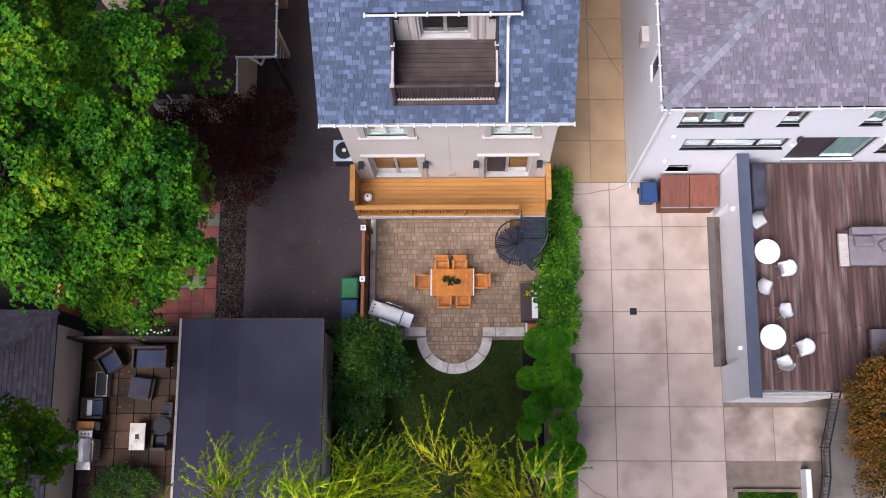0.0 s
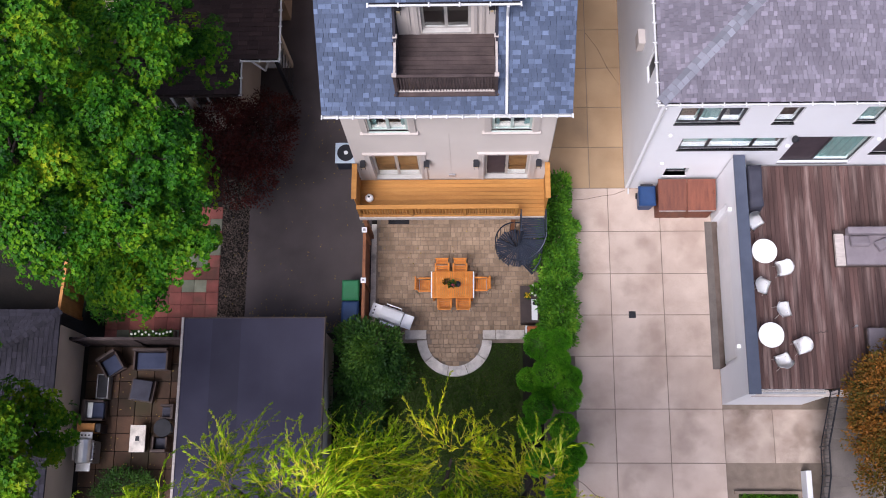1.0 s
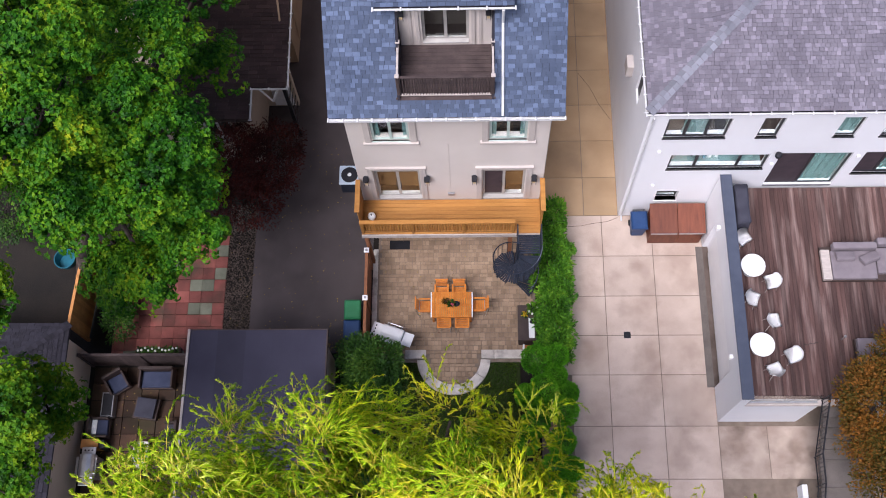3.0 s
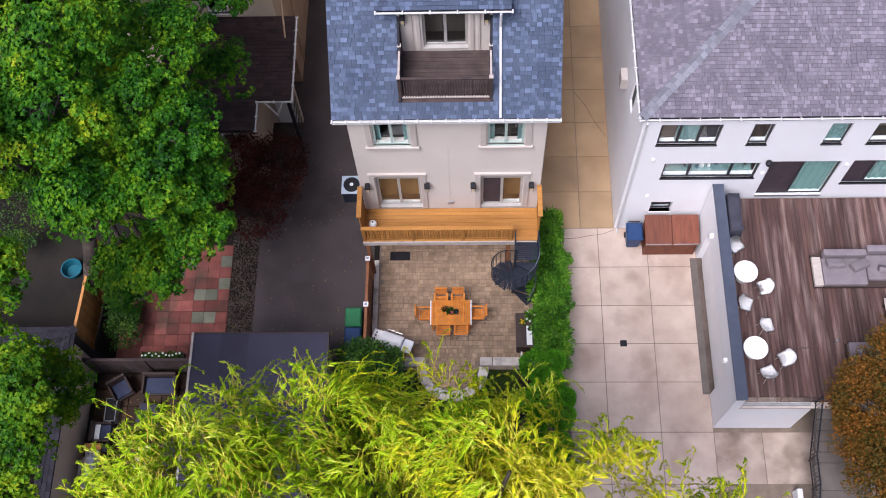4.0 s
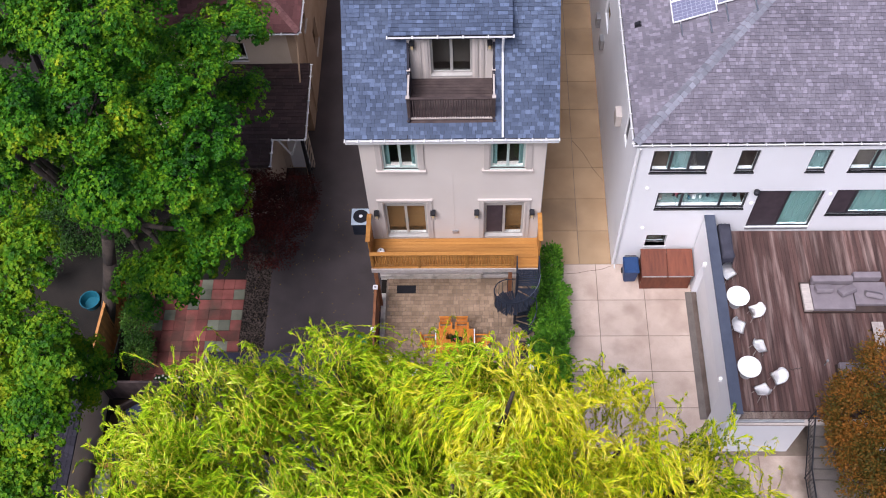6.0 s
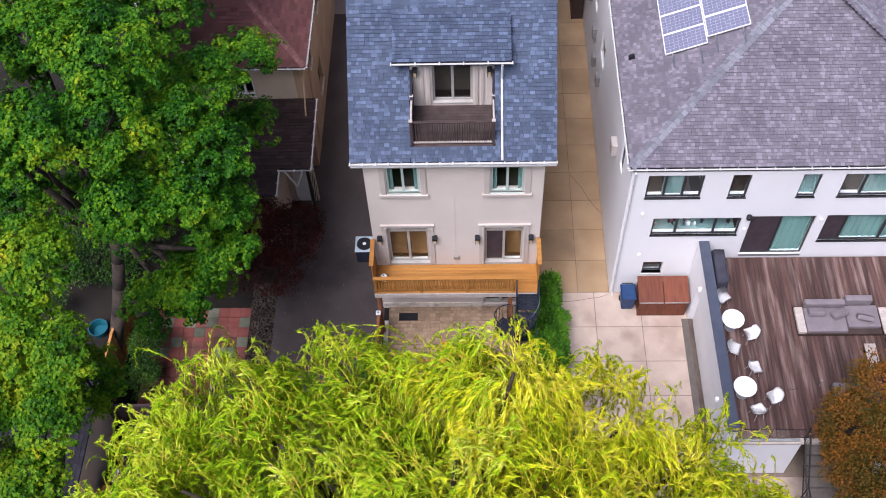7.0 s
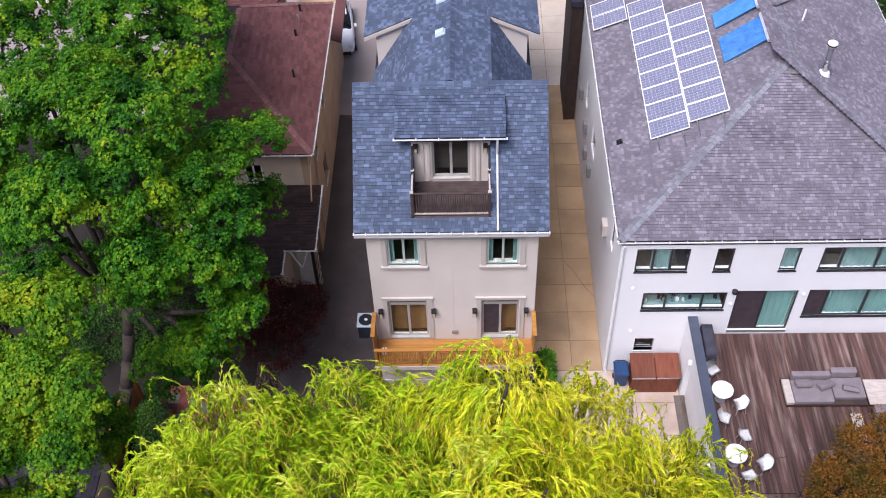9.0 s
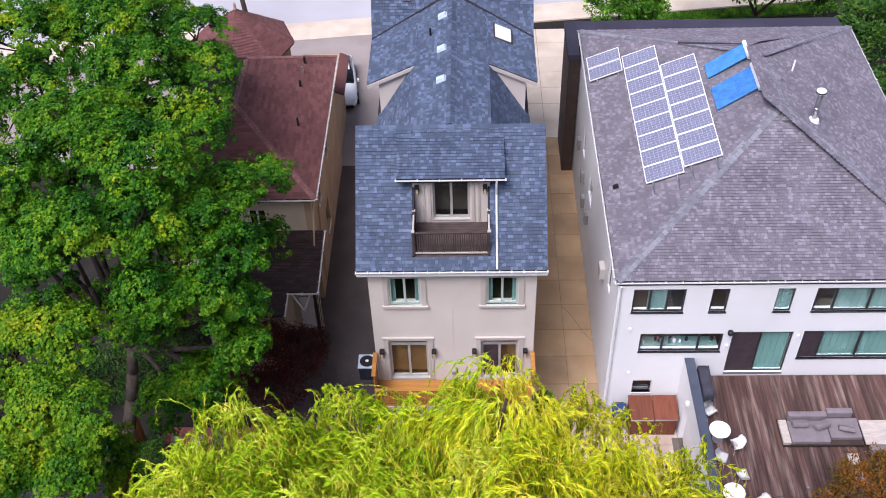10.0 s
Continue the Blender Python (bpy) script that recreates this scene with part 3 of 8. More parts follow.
SLAB_Y = (-12.6, -10.85, -9.05, -7.25, -5.44, -4.0, -2.53, -0.99, 0.62)


def concrete_slab(x0, y0, x1, y1, material="concrete"):
    ob = part("concrete_slab", box(x0 + 0.012, y0 + 0.012, -0.1, x1 - 0.012, y1 - 0.012, 0.004 * random.random(), 0.006), material, lane)
    return ob


for y0, y1 in zip(SLAB_Y, SLAB_Y[1:]):
    for x0, x1 in SLAB_X:
        if x0 < 4 and y1 < -4.5:
            concrete_slab(4.15, y0, x1, y1)
        elif not (x0 > 7 and y0 > -0.9):
            concrete_slab(x0, y0, x1, y1)
for y0, y1 in zip(SLAB_Y, SLAB_Y[1:]):
    if y1 < -7.2 and y0 > -10.0:
        concrete_slab(9.1, y0, 10.75, y1, "concrete_stained")
        concrete_slab(10.75, y0, 12.7, y1, "concrete_stained")
yy = 0.62
while yy < 28.6:
    tone = "concrete_tan" if yy < 18 else "concrete_pale"
    concrete_slab(3.1, yy, 4.84, yy + 1.55, tone)
    concrete_slab(4.84, yy, 6.1 if yy < 15 else 8.0, yy + 1.55, tone)
    yy += 1.55
STREET = 0.115      # the street runs at a slight angle to the houses


def street_band(d0, d1, z0, z1):
    return prism([(x, d + STREET * (x + 9)) for x, d in ((-200, d0), (200, d0), (200, d1), (-200, d1))], z0, z1)


solid("pavement", street_band(29.3, 31.1, -0.15, 0.03), "concrete_pale", "pale concrete pavement along the street", "pavement", "structure")
solid("kerb", street_band(31.1, 31.28, -0.25, 0.04), "concrete_pale", "concrete kerb at the street's edge", "kerb", "structure")
solid("road", street_band(31.28, 44, -0.3, -0.03), "road", "grey asphalt street", "road", "structure")
solid("road_line", street_band(37.4, 37.52, -0.028, -0.022), "yellow_line", "faded yellow centre line", "road marking", "structure")
solid("far_pavement", street_band(44, 46, -0.15, 0.03), "concrete_pale", "pale pavement beyond the street", "pavement", "structure")
solid("verge", prism([(10.2, 29.9), (30, 32.2), (30, 33.4), (10.2, 31.2)], -0.1, 0.045), "lawn", "strip of grass along the pavement", "verge", "structure")
n = 9000
p = np.stack([RNG.uniform(10.3, 24, n), RNG.uniform(0, 1.2, n), np.full(n, 0.045)], 1)
p[:, 1] += 29.95 + 0.115 * (p[:, 0] - 10.2)
ax = RNG.normal(size=p.shape) * 0.5
ax[:, 2] = 1
v, f = leaf_arrays(p, ax, 0.14, 0.3)
tagged(new("grass", mesh_arrays("grass", v, f, "hedge_leaf")), "bright grass of the street verge", "grass", kind="stuff")
for pts in (((4.21, 0.18), (4.75, 0.22), (5.11, 0.3), (5.7, 0.38), (6.1, 0.54)), ((4.87, 6.69), (5.3, 6.05), (5.62, 5.3), (6.05, 4.6)), ((3.75, -9.41), (4.3, -9.72), (4.7, -10.1), (5.12, -10.27))):
    bm = bmesh.new()
    for (xa, ya), (xb, yb) in zip(pts, pts[1:]):
        tube(bm, (xa, ya, 0.0), (xb, yb, 0.0), 0.011, 0.009, 5)
    part("crack", bm, "crack", lane)
drain = thing("drain_cover", "small square dark metal drain cover in the concrete", "drain", (6.18, -3.99, 0))
bm = box(6.06, -4.11, 0.0, 6.3, -3.87, 0.008)
part("cover_plate", bm, "black", drain)
bm = bmesh.new()
for i in range(5):
    bx(bm, 6.08, -4.085 + i * 0.042, 0.008, 6.28, -4.068 + i * 0.042, 0.013)
part("grating", bm, "black", drain)

# lawn and its grass
solid("lawn", prism([(-3.0, -14), (2.35, -14), (2.35, -4.9), (-3.0, -4.9)], -0.2, 0.0), "lawn", "dark mown lawn behind the patio", "lawn", "structure")
n = 42000
p = np.stack([RNG.uniform(-2.9, 2.25, n), RNG.uniform(-12.5, -4.95, n), np.zeros(n)], 1)
p = p[~(((p[:, 0] ** 2 + (p[:, 1] + 4.85) ** 2) < 1.34 ** 2))]
ax = RNG.normal(size=p.shape) * 0.5
ax[:, 2] = 1
v, f = leaf_arrays(p, ax, 0.085, 0.26)
tagged(new("grass", mesh_arrays("grass", v, f, "grass")), "short green lawn grass", "grass", kind="stuff")
solid("grass_bed", box(9.45, -14, -0.1, 11.4, -10.05, 0.02), "lawn", "planted strip south of the concrete", "bed", "structure")
n = 9000
p = np.stack([RNG.uniform(9.5, 11.35, n), RNG.uniform(-12.5, -10.1, n), np.full(n, 0.02)], 1)
ax = RNG.normal(size=p.shape) * 0.5
ax[:, 2] = 1
v, f = leaf_arrays(p, ax, 0.16, 0.16)
tagged(new("grass", mesh_arrays("grass", v, f, "hedge_leaf")), "longer bright grass in the planted strip", "grass", kind="stuff")
solid("bed_edge", box(9.3, -10.05, -0.1, 11.5, -9.95, 0.12, 0.01), "joint", "timber edging of the planted strip", "edging", "structure")

# ---- patio ----
PZ = 0.08
patio = thing("patio", "tan concrete block patio with a rounded end", "patio", (0, -2.4, 0), kind="structure")
bm = prism([(-2.78, -4.98), (2.95, -4.98), (2.95, -0.02), (-2.78, -0.02)], -0.2, PZ - 0.02)
part("bedding", bm, "joint", patio)
bm = prism([(1.0 * math.cos(math.pi + math.pi * i / 20), -4.98 + 0.98 * math.sin(math.pi + math.pi * i / 20)) for i in range(21)], -0.2, PZ - 0.024)
part("bedding", bm, "joint", patio)
sizes = {}


def paver_mesh(w, d):
    key = (w, d)
    if key not in sizes:
        bm = bmesh.new()
        g = 0.004
        t = [bm.verts.new(c) for c in ((g, g, -0.02), (w - g, g, -0.02), (w - g, d - g, -0.02), (g, d - g, -0.02))]
        e = 0.008
        h = [bm.verts.new(c) for c in ((g + e, g + e, 0), (w - g - e, g + e, 0), (w - g - e, d - g - e, 0), (g + e, d - g - e, 0))]
        bm.faces.new(h)
        for i in range(4):
            bm.faces.new((t[i], t[(i + 1) % 4], h[(i + 1) % 4], h[i]))
        sizes[key] = finish(bm, "paver", M["paver"])
    return sizes[key]


tiles = []
y = -0.05
row = 0
while y > -6.0:
    d = 0.12 if row % 3 == 1 else 0.18
    x = -2.72 - 0.12 * (row % 2)
    while x < 2.9:
        w = random.choice((0.12, 0.18, 0.18, 0.24))
        cx, cy = x + w / 2, y - d / 2
        inside = (-2.74 < x and x + w < 2.92 and y - d > -4.72) or (math.hypot(cx, cy + 4.85) < 0.9 and cy < -4.6)
        if inside:
            tiles.append((x, y - d, w, d))
        x += w
    y -= d
    row += 1
tiles.sort(key=lambda q: math.hypot(q[0] + 0.1, q[1] + 3.6))
for x, y, w, d in tiles[:300]:
    piece("paver", paver_mesh(w, d), patio, pose(x, y, PZ + random.uniform(-0.003, 0.003)))
verts, faces = [], []
for x, y, w, d in tiles[300:]:
    me = paver_mesh(w, d)
    k = len(verts)
    h = PZ + random.uniform(-0.003, 0.003)
    verts += [(q.co.x + x, q.co.y + y, q.co.z + h) for q in me.vertices]
    faces += [[k + i for i in q.vertices] for q in me.polygons]
ob = new("paver_field", mesh_arrays("paver_field", np.array(verts), np.array(faces), "paver_joined"))
ob.parent = patio
ob.matrix_parent_inverse = patio.matrix_basis.inverted()
tagged(ob, kind="stuff")
border = thing("stone_border", "curved pale limestone border round the patio's end", "border", (0, -5.2, 0))


def arc_stone(a0, a1, r0=0.96, r1=1.3):
    pts = [(r1 * math.cos(a0 + (a1 - a0) * i / 8), -4.85 + r1 * math.sin(a0 + (a1 - a0) * i / 8)) for i in range(9)]
    pts += [(r0 * math.cos(a1 + (a0 - a1) * i / 8), -4.85 + r0 * math.sin(a1 + (a0 - a1) * i / 8)) for i in range(9)]
    return prism(pts, -0.1, 0.17)


for a0, a1 in ((183, 218), (219, 258), (259, 291), (292, 325), (326, 357)):
    part("stone", arc_stone(radians(a0), radians(a1)), "stone", border)
for x0, x1 in ((-1.72, -0.98), (0.98, 1.42), (1.44, 2.42)):
    part("stone", box(x0, -4.86, -0.1, x1, -4.55, 0.17, 0.012), "stone", border)
part("stone", box(-2.96, -4.3, -0.1, -2.78, -0.7, 0.1, 0.01), "stone", border, "grey strip of kerb stone")

# ---- pavers and gravel of the yard beside the driveway ----
yard = thing("yard_paving", "weathered red and grey-green garden pavers", "paving", (-9.6, -2.4, 0), kind="structure")
tile = {}
for key in ("paver_red", "paver_green"):
    bm = box(0.012, 0.012, -0.06, 0.448, 0.448, 0, 0.008)
    tile[key] = finish(bm, "paver", M[key])
for i in range(9):
    for j in range(11):
        piece("paver", tile["paver_green" if random.random() < 0.24 else "paver_red"], yard, pose(-12.35 + 0.44 * i, -4.95 + 0.45 * j, random.uniform(-0.012, 0.008), 0, 0, random.uniform(-0.8, 0.8)))
n = 5200
c = np.stack([RNG.uniform(-8.42, -7.4, n), RNG.uniform(-4.6, 1.2, n), RNG.uniform(-0.05, 0.0, n)], 1)
s = RNG.uniform(0.012, 0.04, (n, 1))
tet = np.array([[1, 0, -0.6], [-0.6, 0.9, -0.5], [-0.6, -0.9, -0.5], [0, 0, 1.0]])
v = (c[:, None] + RNG.permuted(np.tile(tet, (n, 1, 1)), axis=2) * s[:, None]).reshape(-1, 3)
f = (np.arange(n)[:, None, None] * 4 + np.array([[0, 1, 3], [1, 2, 3], [2, 0, 3], [0, 2, 1]])[None]).reshape(-1, 3)
tagged(new("gravel", mesh_arrays("gravel", v, f, "gravel")), "grey-brown gravel strip beside the driveway", "gravel", kind="stuff")


# ---- windows and doors ----
def window(parent, axis_y, x0, z0, x1, z1, frame_m="frame_dark", glass="glass", mullions=(), depth=0.16, bar=0.06, sill=None, blind=None, blind_span=None, screen=()):
    """A window set in a wall that faces south, with its frame, panes, sill and blind."""
    w = part("window", box(x0, axis_y + depth - 0.05, z0, x1, axis_y + depth, z0 + bar), frame_m, parent)
    bm = bmesh.new()
    bx(bm, x0, axis_y + depth - 0.05, z1 - bar, x1, axis_y + depth, z1)
    bx(bm, x0, axis_y + depth - 0.05, z0 + bar, x0 + bar, axis_y + depth, z1 - bar)
    bx(bm, x1 - bar, axis_y + depth - 0.05, z0 + bar, x1, axis_y + depth, z1 - bar)
    for m_ in mullions:
        bx(bm, m_ - bar * 0.6, axis_y + depth - 0.055, z0 + bar, m_ + bar * 0.6, axis_y + depth, z1 - bar)
    part("frame", bm, frame_m, w)
    edges = [x0 + bar, *mullions, x1 - bar]
    for i, (a, b) in enumerate(zip(edges, edges[1:])):
        if i in screen:
            part("insect_screen", box(a + 0.01, axis_y + depth - 0.035, z0 + bar, b - 0.01, axis_y + depth - 0.028, z1 - bar), "screen", w)
        else:
            g = part("pane", box(a + 0.01, axis_y + depth - 0.035, z0 + bar, b - 0.01, axis_y + depth - 0.025, z1 - bar), glass, w)
            g.visible_shadow = False
    if sill:
        part("sill", box(x0 - 0.02, axis_y - 0.03, z0 - 0.05, x1 + 0.02, axis_y + depth - 0.05, z0, 0.006), sill, w)
    if blind:
        for a, b in blind_span or ((x0, x1),):
            bm = bmesh.new()
            k = max(3, int((b - a) / 0.12))
            for i in range(k):
                bx(bm, a + (b - a) * i / k, axis_y + depth + 0.09 + 0.02 * (i % 2), z0, a + (b - a) * (i + 0.96) / k, axis_y + depth + 0.13 + 0.02 * (i % 2), z1)
            part("blind", bm, blind, w)
    return w


def wall_lamp(parent, x, y, z, s=1.0):
    l = part("wall_lamp", box(x - 0.06 * s, y - 0.04, z - 0.17 * s, x + 0.06 * s, y, z + 0.17 * s, 0.005), "black", parent, "black lantern wall lamp")
    bm = bmesh.new()
    bx(bm, x - 0.09 * s, y - 0.24 * s, z + 0.12 * s, x + 0.09 * s, y - 0.03, z + 0.19 * s)
    for dx in (-0.075, 0.06):
        for dy in (-0.22, -0.075):
            bx(bm, x + dx * s, y + dy * s, z - 0.16 * s, x + (dx + 0.015) * s, y + (dy + 0.015) * s, z + 0.12 * s)
    part("cage", bm, "black", l)
    part("lamp_glass", box(x - 0.045 * s, y - 0.18 * s, z - 0.13 * s, x + 0.045 * s, y - 0.09 * s, z + 0.08 * s, 0.01), "lamp_glow", l)


def gutter(parent, a, b, material="gutter", brackets=0.55):
    """A half-round eaves gutter from a to b, with its brackets."""
    a, b = Vector(a), Vector(b)
    d = (b - a).normalized()
    side = Vector((-d.y, d.x, 0))
    bm = bmesh.new()
    prof = [(-0.055, 0.0), (-0.055, -0.055), (-0.03, -0.085), (0.03, -0.085), (0.055, -0.055), (0.055, 0.0), (0.045, 0.0), (0.045, -0.05), (0.025, -0.075), (-0.025, -0.075), (-0.045, -0.05), (-0.045, 0.0)]
    rings = [[bm.verts.new(p + side * s * 0.5 + Vector((0, 0, z * 0.5))) for s, z in prof] for p in (a, b)]
    for i in range(len(prof)):
        j = (i + 1) % len(prof)
        bm.faces.new((rings[0][i], rings[0][j], rings[1][j], rings[1][i]))
    bm.faces.new(rings[0])
    bm.faces.new(rings[1][::-1])
    g = part("gutter", bm, material, parent)
    bm = bmesh.new()
    length = (b - a).length
    k = max(2, int(length / brackets))
    for i in range(k + 1):
        p = a + d * (length * i / k)
        q = [p + d * s * 0.02 + side * t * 0.065 + Vector((0, 0, z)) for s in (-1, 1) for t in (-1, 1) for z in (0.002, 0.014)]
        v = [bm.verts.new(c) for c in q]
        for f_ in ((0, 1, 3, 2), (4, 6, 7, 5), (0, 4, 5, 1), (2, 3, 7, 6), (0, 2, 6, 4), (1, 5, 7, 3)):
            bm.faces.new([v[i_] for i_ in f_])
    part("bracket", bm, material, g, kind="stuff")
    return g


def downpipe(parent, pts, r=0.04, material="gutter"):
    bm = bmesh.new()
    for a, b in zip(pts, pts[1:]):
        tube(bm, a, b, r)
    part("downpipe", bm, material, parent, smooth=False)


# ---- the middle house ----
house = thing("house", "narrow cream stucco house with blue-grey shingle roof", "house", (0, 5, 0))
EY, EZ, RY, RZ, HW = -0.305, 9.63, 3.56, 13.03, 3.37      # rear eave, rear ridge, half width of the roof
SL = (RZ - EZ) / (RY - EY)
holes = [(-2.48, 3.2, -1.0, 5.52), (1.05, 3.2, 2.45, 5.52), (-2.3, 7.55, -1.17, 8.95), (1.24, 7.55, 2.37, 8.95), (-2.45, 0.95, -1.0, 2.0), (1.0, 0.15, 2.4, 2.2)]
part("wall", wall_with_holes("y", 0, 0.3, -3.03, 3.03, 0, 9.55, holes), "stucco", house, "cream stucco rear wall")
for x in (-3.03, 2.73):
    bm = bmesh.new()
    bx(bm, x, 0.3, 0, x + 0.3, 19.0, 9.55)
    part("wall", bm, "stucco", house)
for x in (-3.03, 2.73):      # gable walls under the rear roof
    bm = bmesh.new()
    v = [bm.verts.new((x + dx, yv, z)) for dx in (0, 0.3) for yv, z in ((0.3, 9.55), (0.3, 9.95), (RY, RZ - 0.2), (7.0, 9.95), (7.0, 9.55))]
    bm.faces.new(v[:5])
    bm.faces.new(v[5:][::-1])
    for i in range(5):
        j = (i + 1) % 5
        bm.faces.new((v[i], v[j], v[5 + j], v[5 + i]))
    part("wall", bm, "stucco", house)
part("wall", box(-3.03, 18.7, 0, 3.03, 19, 9.55), "stucco", house)
for z in (0.1, 2.9, 6.6):
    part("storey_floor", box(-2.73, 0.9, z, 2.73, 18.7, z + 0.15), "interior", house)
part("corner_trim", box(3.03, -0.01, 0, 3.05, 0.12, 9.5), "grey_metal", house)
for z0, z1, x0, x1 in ((3.2, 5.52, -2.48, -1.0), (3.2, 5.52, 1.05, 2.45)):
    w = 0.14
    part("door_trim", box(x0 - w - 0.06, -0.05, z0, x0 - 0.02, 0, z1 + 0.02), "stucco_trim", house)
    part("door_trim", box(x1 + 0.02, -0.05, z0, x1 + w + 0.06, 0, z1 + 0.02), "stucco_trim", house)
    part("door_head", box(x0 - w - 0.06, -0.05, z1 + 0.02, x1 + w + 0.06, 0, z1 + w), "stucco_trim", house)
    part("door_cornice", box(x0 - w - 0.1, -0.08, z1 + w, x1 + w + 0.1, 0, z1 + w + 0.06), "stucco_trim", house)
    for a in (x0 - 0.07, x1 + 0.03):
        part("door_bead", box(a, -0.07, z0, a + 0.04, -0.05, z1 + 0.02), "stucco_trim", house)
for x0, x1 in ((-2.3, -1.17), (1.24, 2.37)):
    part("window_trim", box(x0 - 0.22, -0.05, 7.53, x0 - 0.04, 0, 8.98), "stucco_trim", house)
    part("window_trim", box(x1 + 0.04, -0.05, 7.53, x1 + 0.22, 0, 8.98), "stucco_trim", house)
    part("window_head", box(x0 - 0.22, -0.05, 8.98, x1 + 0.22, 0, 9.1), "stucco_trim", house)
    part("window_ledge", box(x0 - 0.28, -0.1, 7.42, x1 + 0.28, 0, 7.53, 0.01), "stucco_trim", house)
    window(house, 0, x0, 7.55, x1, 8.95, "teal_frame", "glass", ((x0 + x1) / 2,), 0.1, 0.07, "teal_frame", "teal", ((x0, x0 + 0.22), (x1 - 0.2, x1)))


def french_door(x0, x1, z0, z1, y, screen=(), top=0.32):
    """A pair of glazed doors under a fanlight."""
    w = window(house, y, x0, z0 + 0.05, x1, z1 - top, "frame_white", "glass", ((x0 + x1) / 2,), 0.16, 0.075, None, None, None, screen)
    if top > 0:
        window(house, y, x0, z1 - top, x1, z1, "frame_white", "glass_teal", (), 0.16, 0.05)
    part("threshold", box(x0, y - 0.03, z0, x1, y + 0.16, z0 + 0.05, 0.006), "frame_white", w)
    bm = bmesh.new()
    for s in (-0.07, 0.07):
        bx(bm, (x0 + x1) / 2 + s - 0.014, y + 0.055, z0 + 0.85, (x0 + x1) / 2 + s + 0.014, y + 0.10, z0 + 1.12)
    part("handle", bm, "black", w)
    return w


french_door(-2.48, -1.0, 3.2, 5.52, 0)
french_door(1.05, 2.45, 3.2, 5.52, 0, (0,))
for x0, x1 in ((-2.48, -1.0), (1.05, 2.45)):
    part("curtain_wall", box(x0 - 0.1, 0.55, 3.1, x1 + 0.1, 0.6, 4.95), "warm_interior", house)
window(house, 0, -2.45, 0.95, -1.0, 2.0, "frame_white", "glass", (-1.72,), 0.16, 0.07, "stucco_trim")
window(house, 0, 1.0, 0.15, 2.4, 2.2, "frame_white", "glass", (1.7,), 0.16, 0.1)
part("plinth", box(-3.0, -0.05, 0.0, 0.95, 0, 0.35, 0.01), "stone", house)
for x in (-2.77, -0.77, 0.78, 2.72):
    wall_lamp(house, x, 0, 4.87)
ob = part("socket", box(-0.11, -0.06, 3.5, 0.11, 0, 3.66, 0.008), "grey_metal", house)
part("pipe", tube(bmesh.new(), (-0.02, -0.004, 3.6), (-0.02, -0.004, 7.3), 0.008), "stucco", house)

roof = part("roof", slab([(-HW, EY, EZ - 0.02), (-1.36, EY, EZ - 0.02), (-1.36, RY, RZ - 0.02), (-HW, RY, RZ - 0.02)], 0.14), "shingle_dark", house)
part("roof_deck", slab([(1.36, EY, EZ - 0.02), (HW, EY, EZ - 0.02), (HW, RY, RZ - 0.02), (1.36, RY, RZ - 0.02)], 0.14), "shingle_dark", roof)
yd = 0.06
part("roof_deck", slab([(-1.36, EY, EZ - 0.02), (1.36, EY, EZ - 0.02), (1.36, yd, EZ - 0.02 + (yd - EY) * SL), (-1.36, yd, EZ - 0.02 + (yd - EY) * SL)], 0.14), "shingle_dark", roof)
part("roof_deck", slab([(-1.36, 2.9, EZ - 0.02 + (2.9 - EY) * SL), (1.36, 2.9, EZ - 0.02 + (2.9 - EY) * SL), (1.36, RY, RZ - 0.02), (-1.36, RY, RZ - 0.02)], 0.14), "shingle_dark", roof)
part("roof_deck", slab([(-HW, RY, RZ - 0.02), (HW, RY, RZ - 0.02), (HW, 7.4, 9.65), (-HW, 7.4, 9.65)], 0.14), "shingle_dark", roof)
LEN = math.hypot(RY - EY, RZ - EZ)
vdir = (0, RY - EY, RZ - EZ)
k = LEN / (RY - EY)
shingles(roof, "shingle", (-HW, EY, EZ), (1, 0, 0), vdir, [(0, 0), (2.0, 0), (2.0, LEN), (0, LEN)], "shingle_bed", pieces=150, material_piece="shingle")
shingles(roof, "shingle", (1.37, EY, EZ), (1, 0, 0), vdir, [(0, 0), (2.0, 0), (2.0, LEN), (0, LEN)], "shingle_bed", pieces=150, material_piece="shingle")
shingles(roof, "shingle", (-1.37, EY, EZ), (1, 0, 0), vdir, [(0, 0), (2.74, 0), (2.74, (yd - EY) * k), (0, (yd - EY) * k)], "shingle_bed")
shingles(roof, "shingle", (-1.37, EY, EZ), (1, 0, 0), vdir, [(0, (3.0 - EY) * k), (2.74, (3.0 - EY) * k), (2.74, LEN), (0, LEN)], "shingle_bed")
part("soffit", box(-3.35, EY + 0.02, EZ - 0.32, 3.35, -0.003, EZ - 0.28), "white_paint", house)
part("fascia", box(-HW, EY - 0.01, EZ - 0.28, HW, EY + 0.02, EZ - 0.06), "white_paint", house)
gutter(house, (-HW, EY - 0.07, EZ - 0.02), (HW, EY - 0.07, EZ - 0.02), brackets=0.42)
bm = bmesh.new()
for i in range(23):
    a = -HW + i * 2 * HW / 23
    b = a + 2 * HW / 23 - 0.008
    for s in (-1, 1):
        v = [bm.verts.new(c) for c in ((a, RY, RZ + 0.035), (b, RY, RZ + 0.045), (b, RY + s * 0.15, RZ - 0.10), (a, RY + s * 0.15, RZ - 0.11))]
        bm.faces.new(v if s < 0 else v[::-1])
part("ridge_cap", bm, "shingle_bed", roof, kind="stuff")

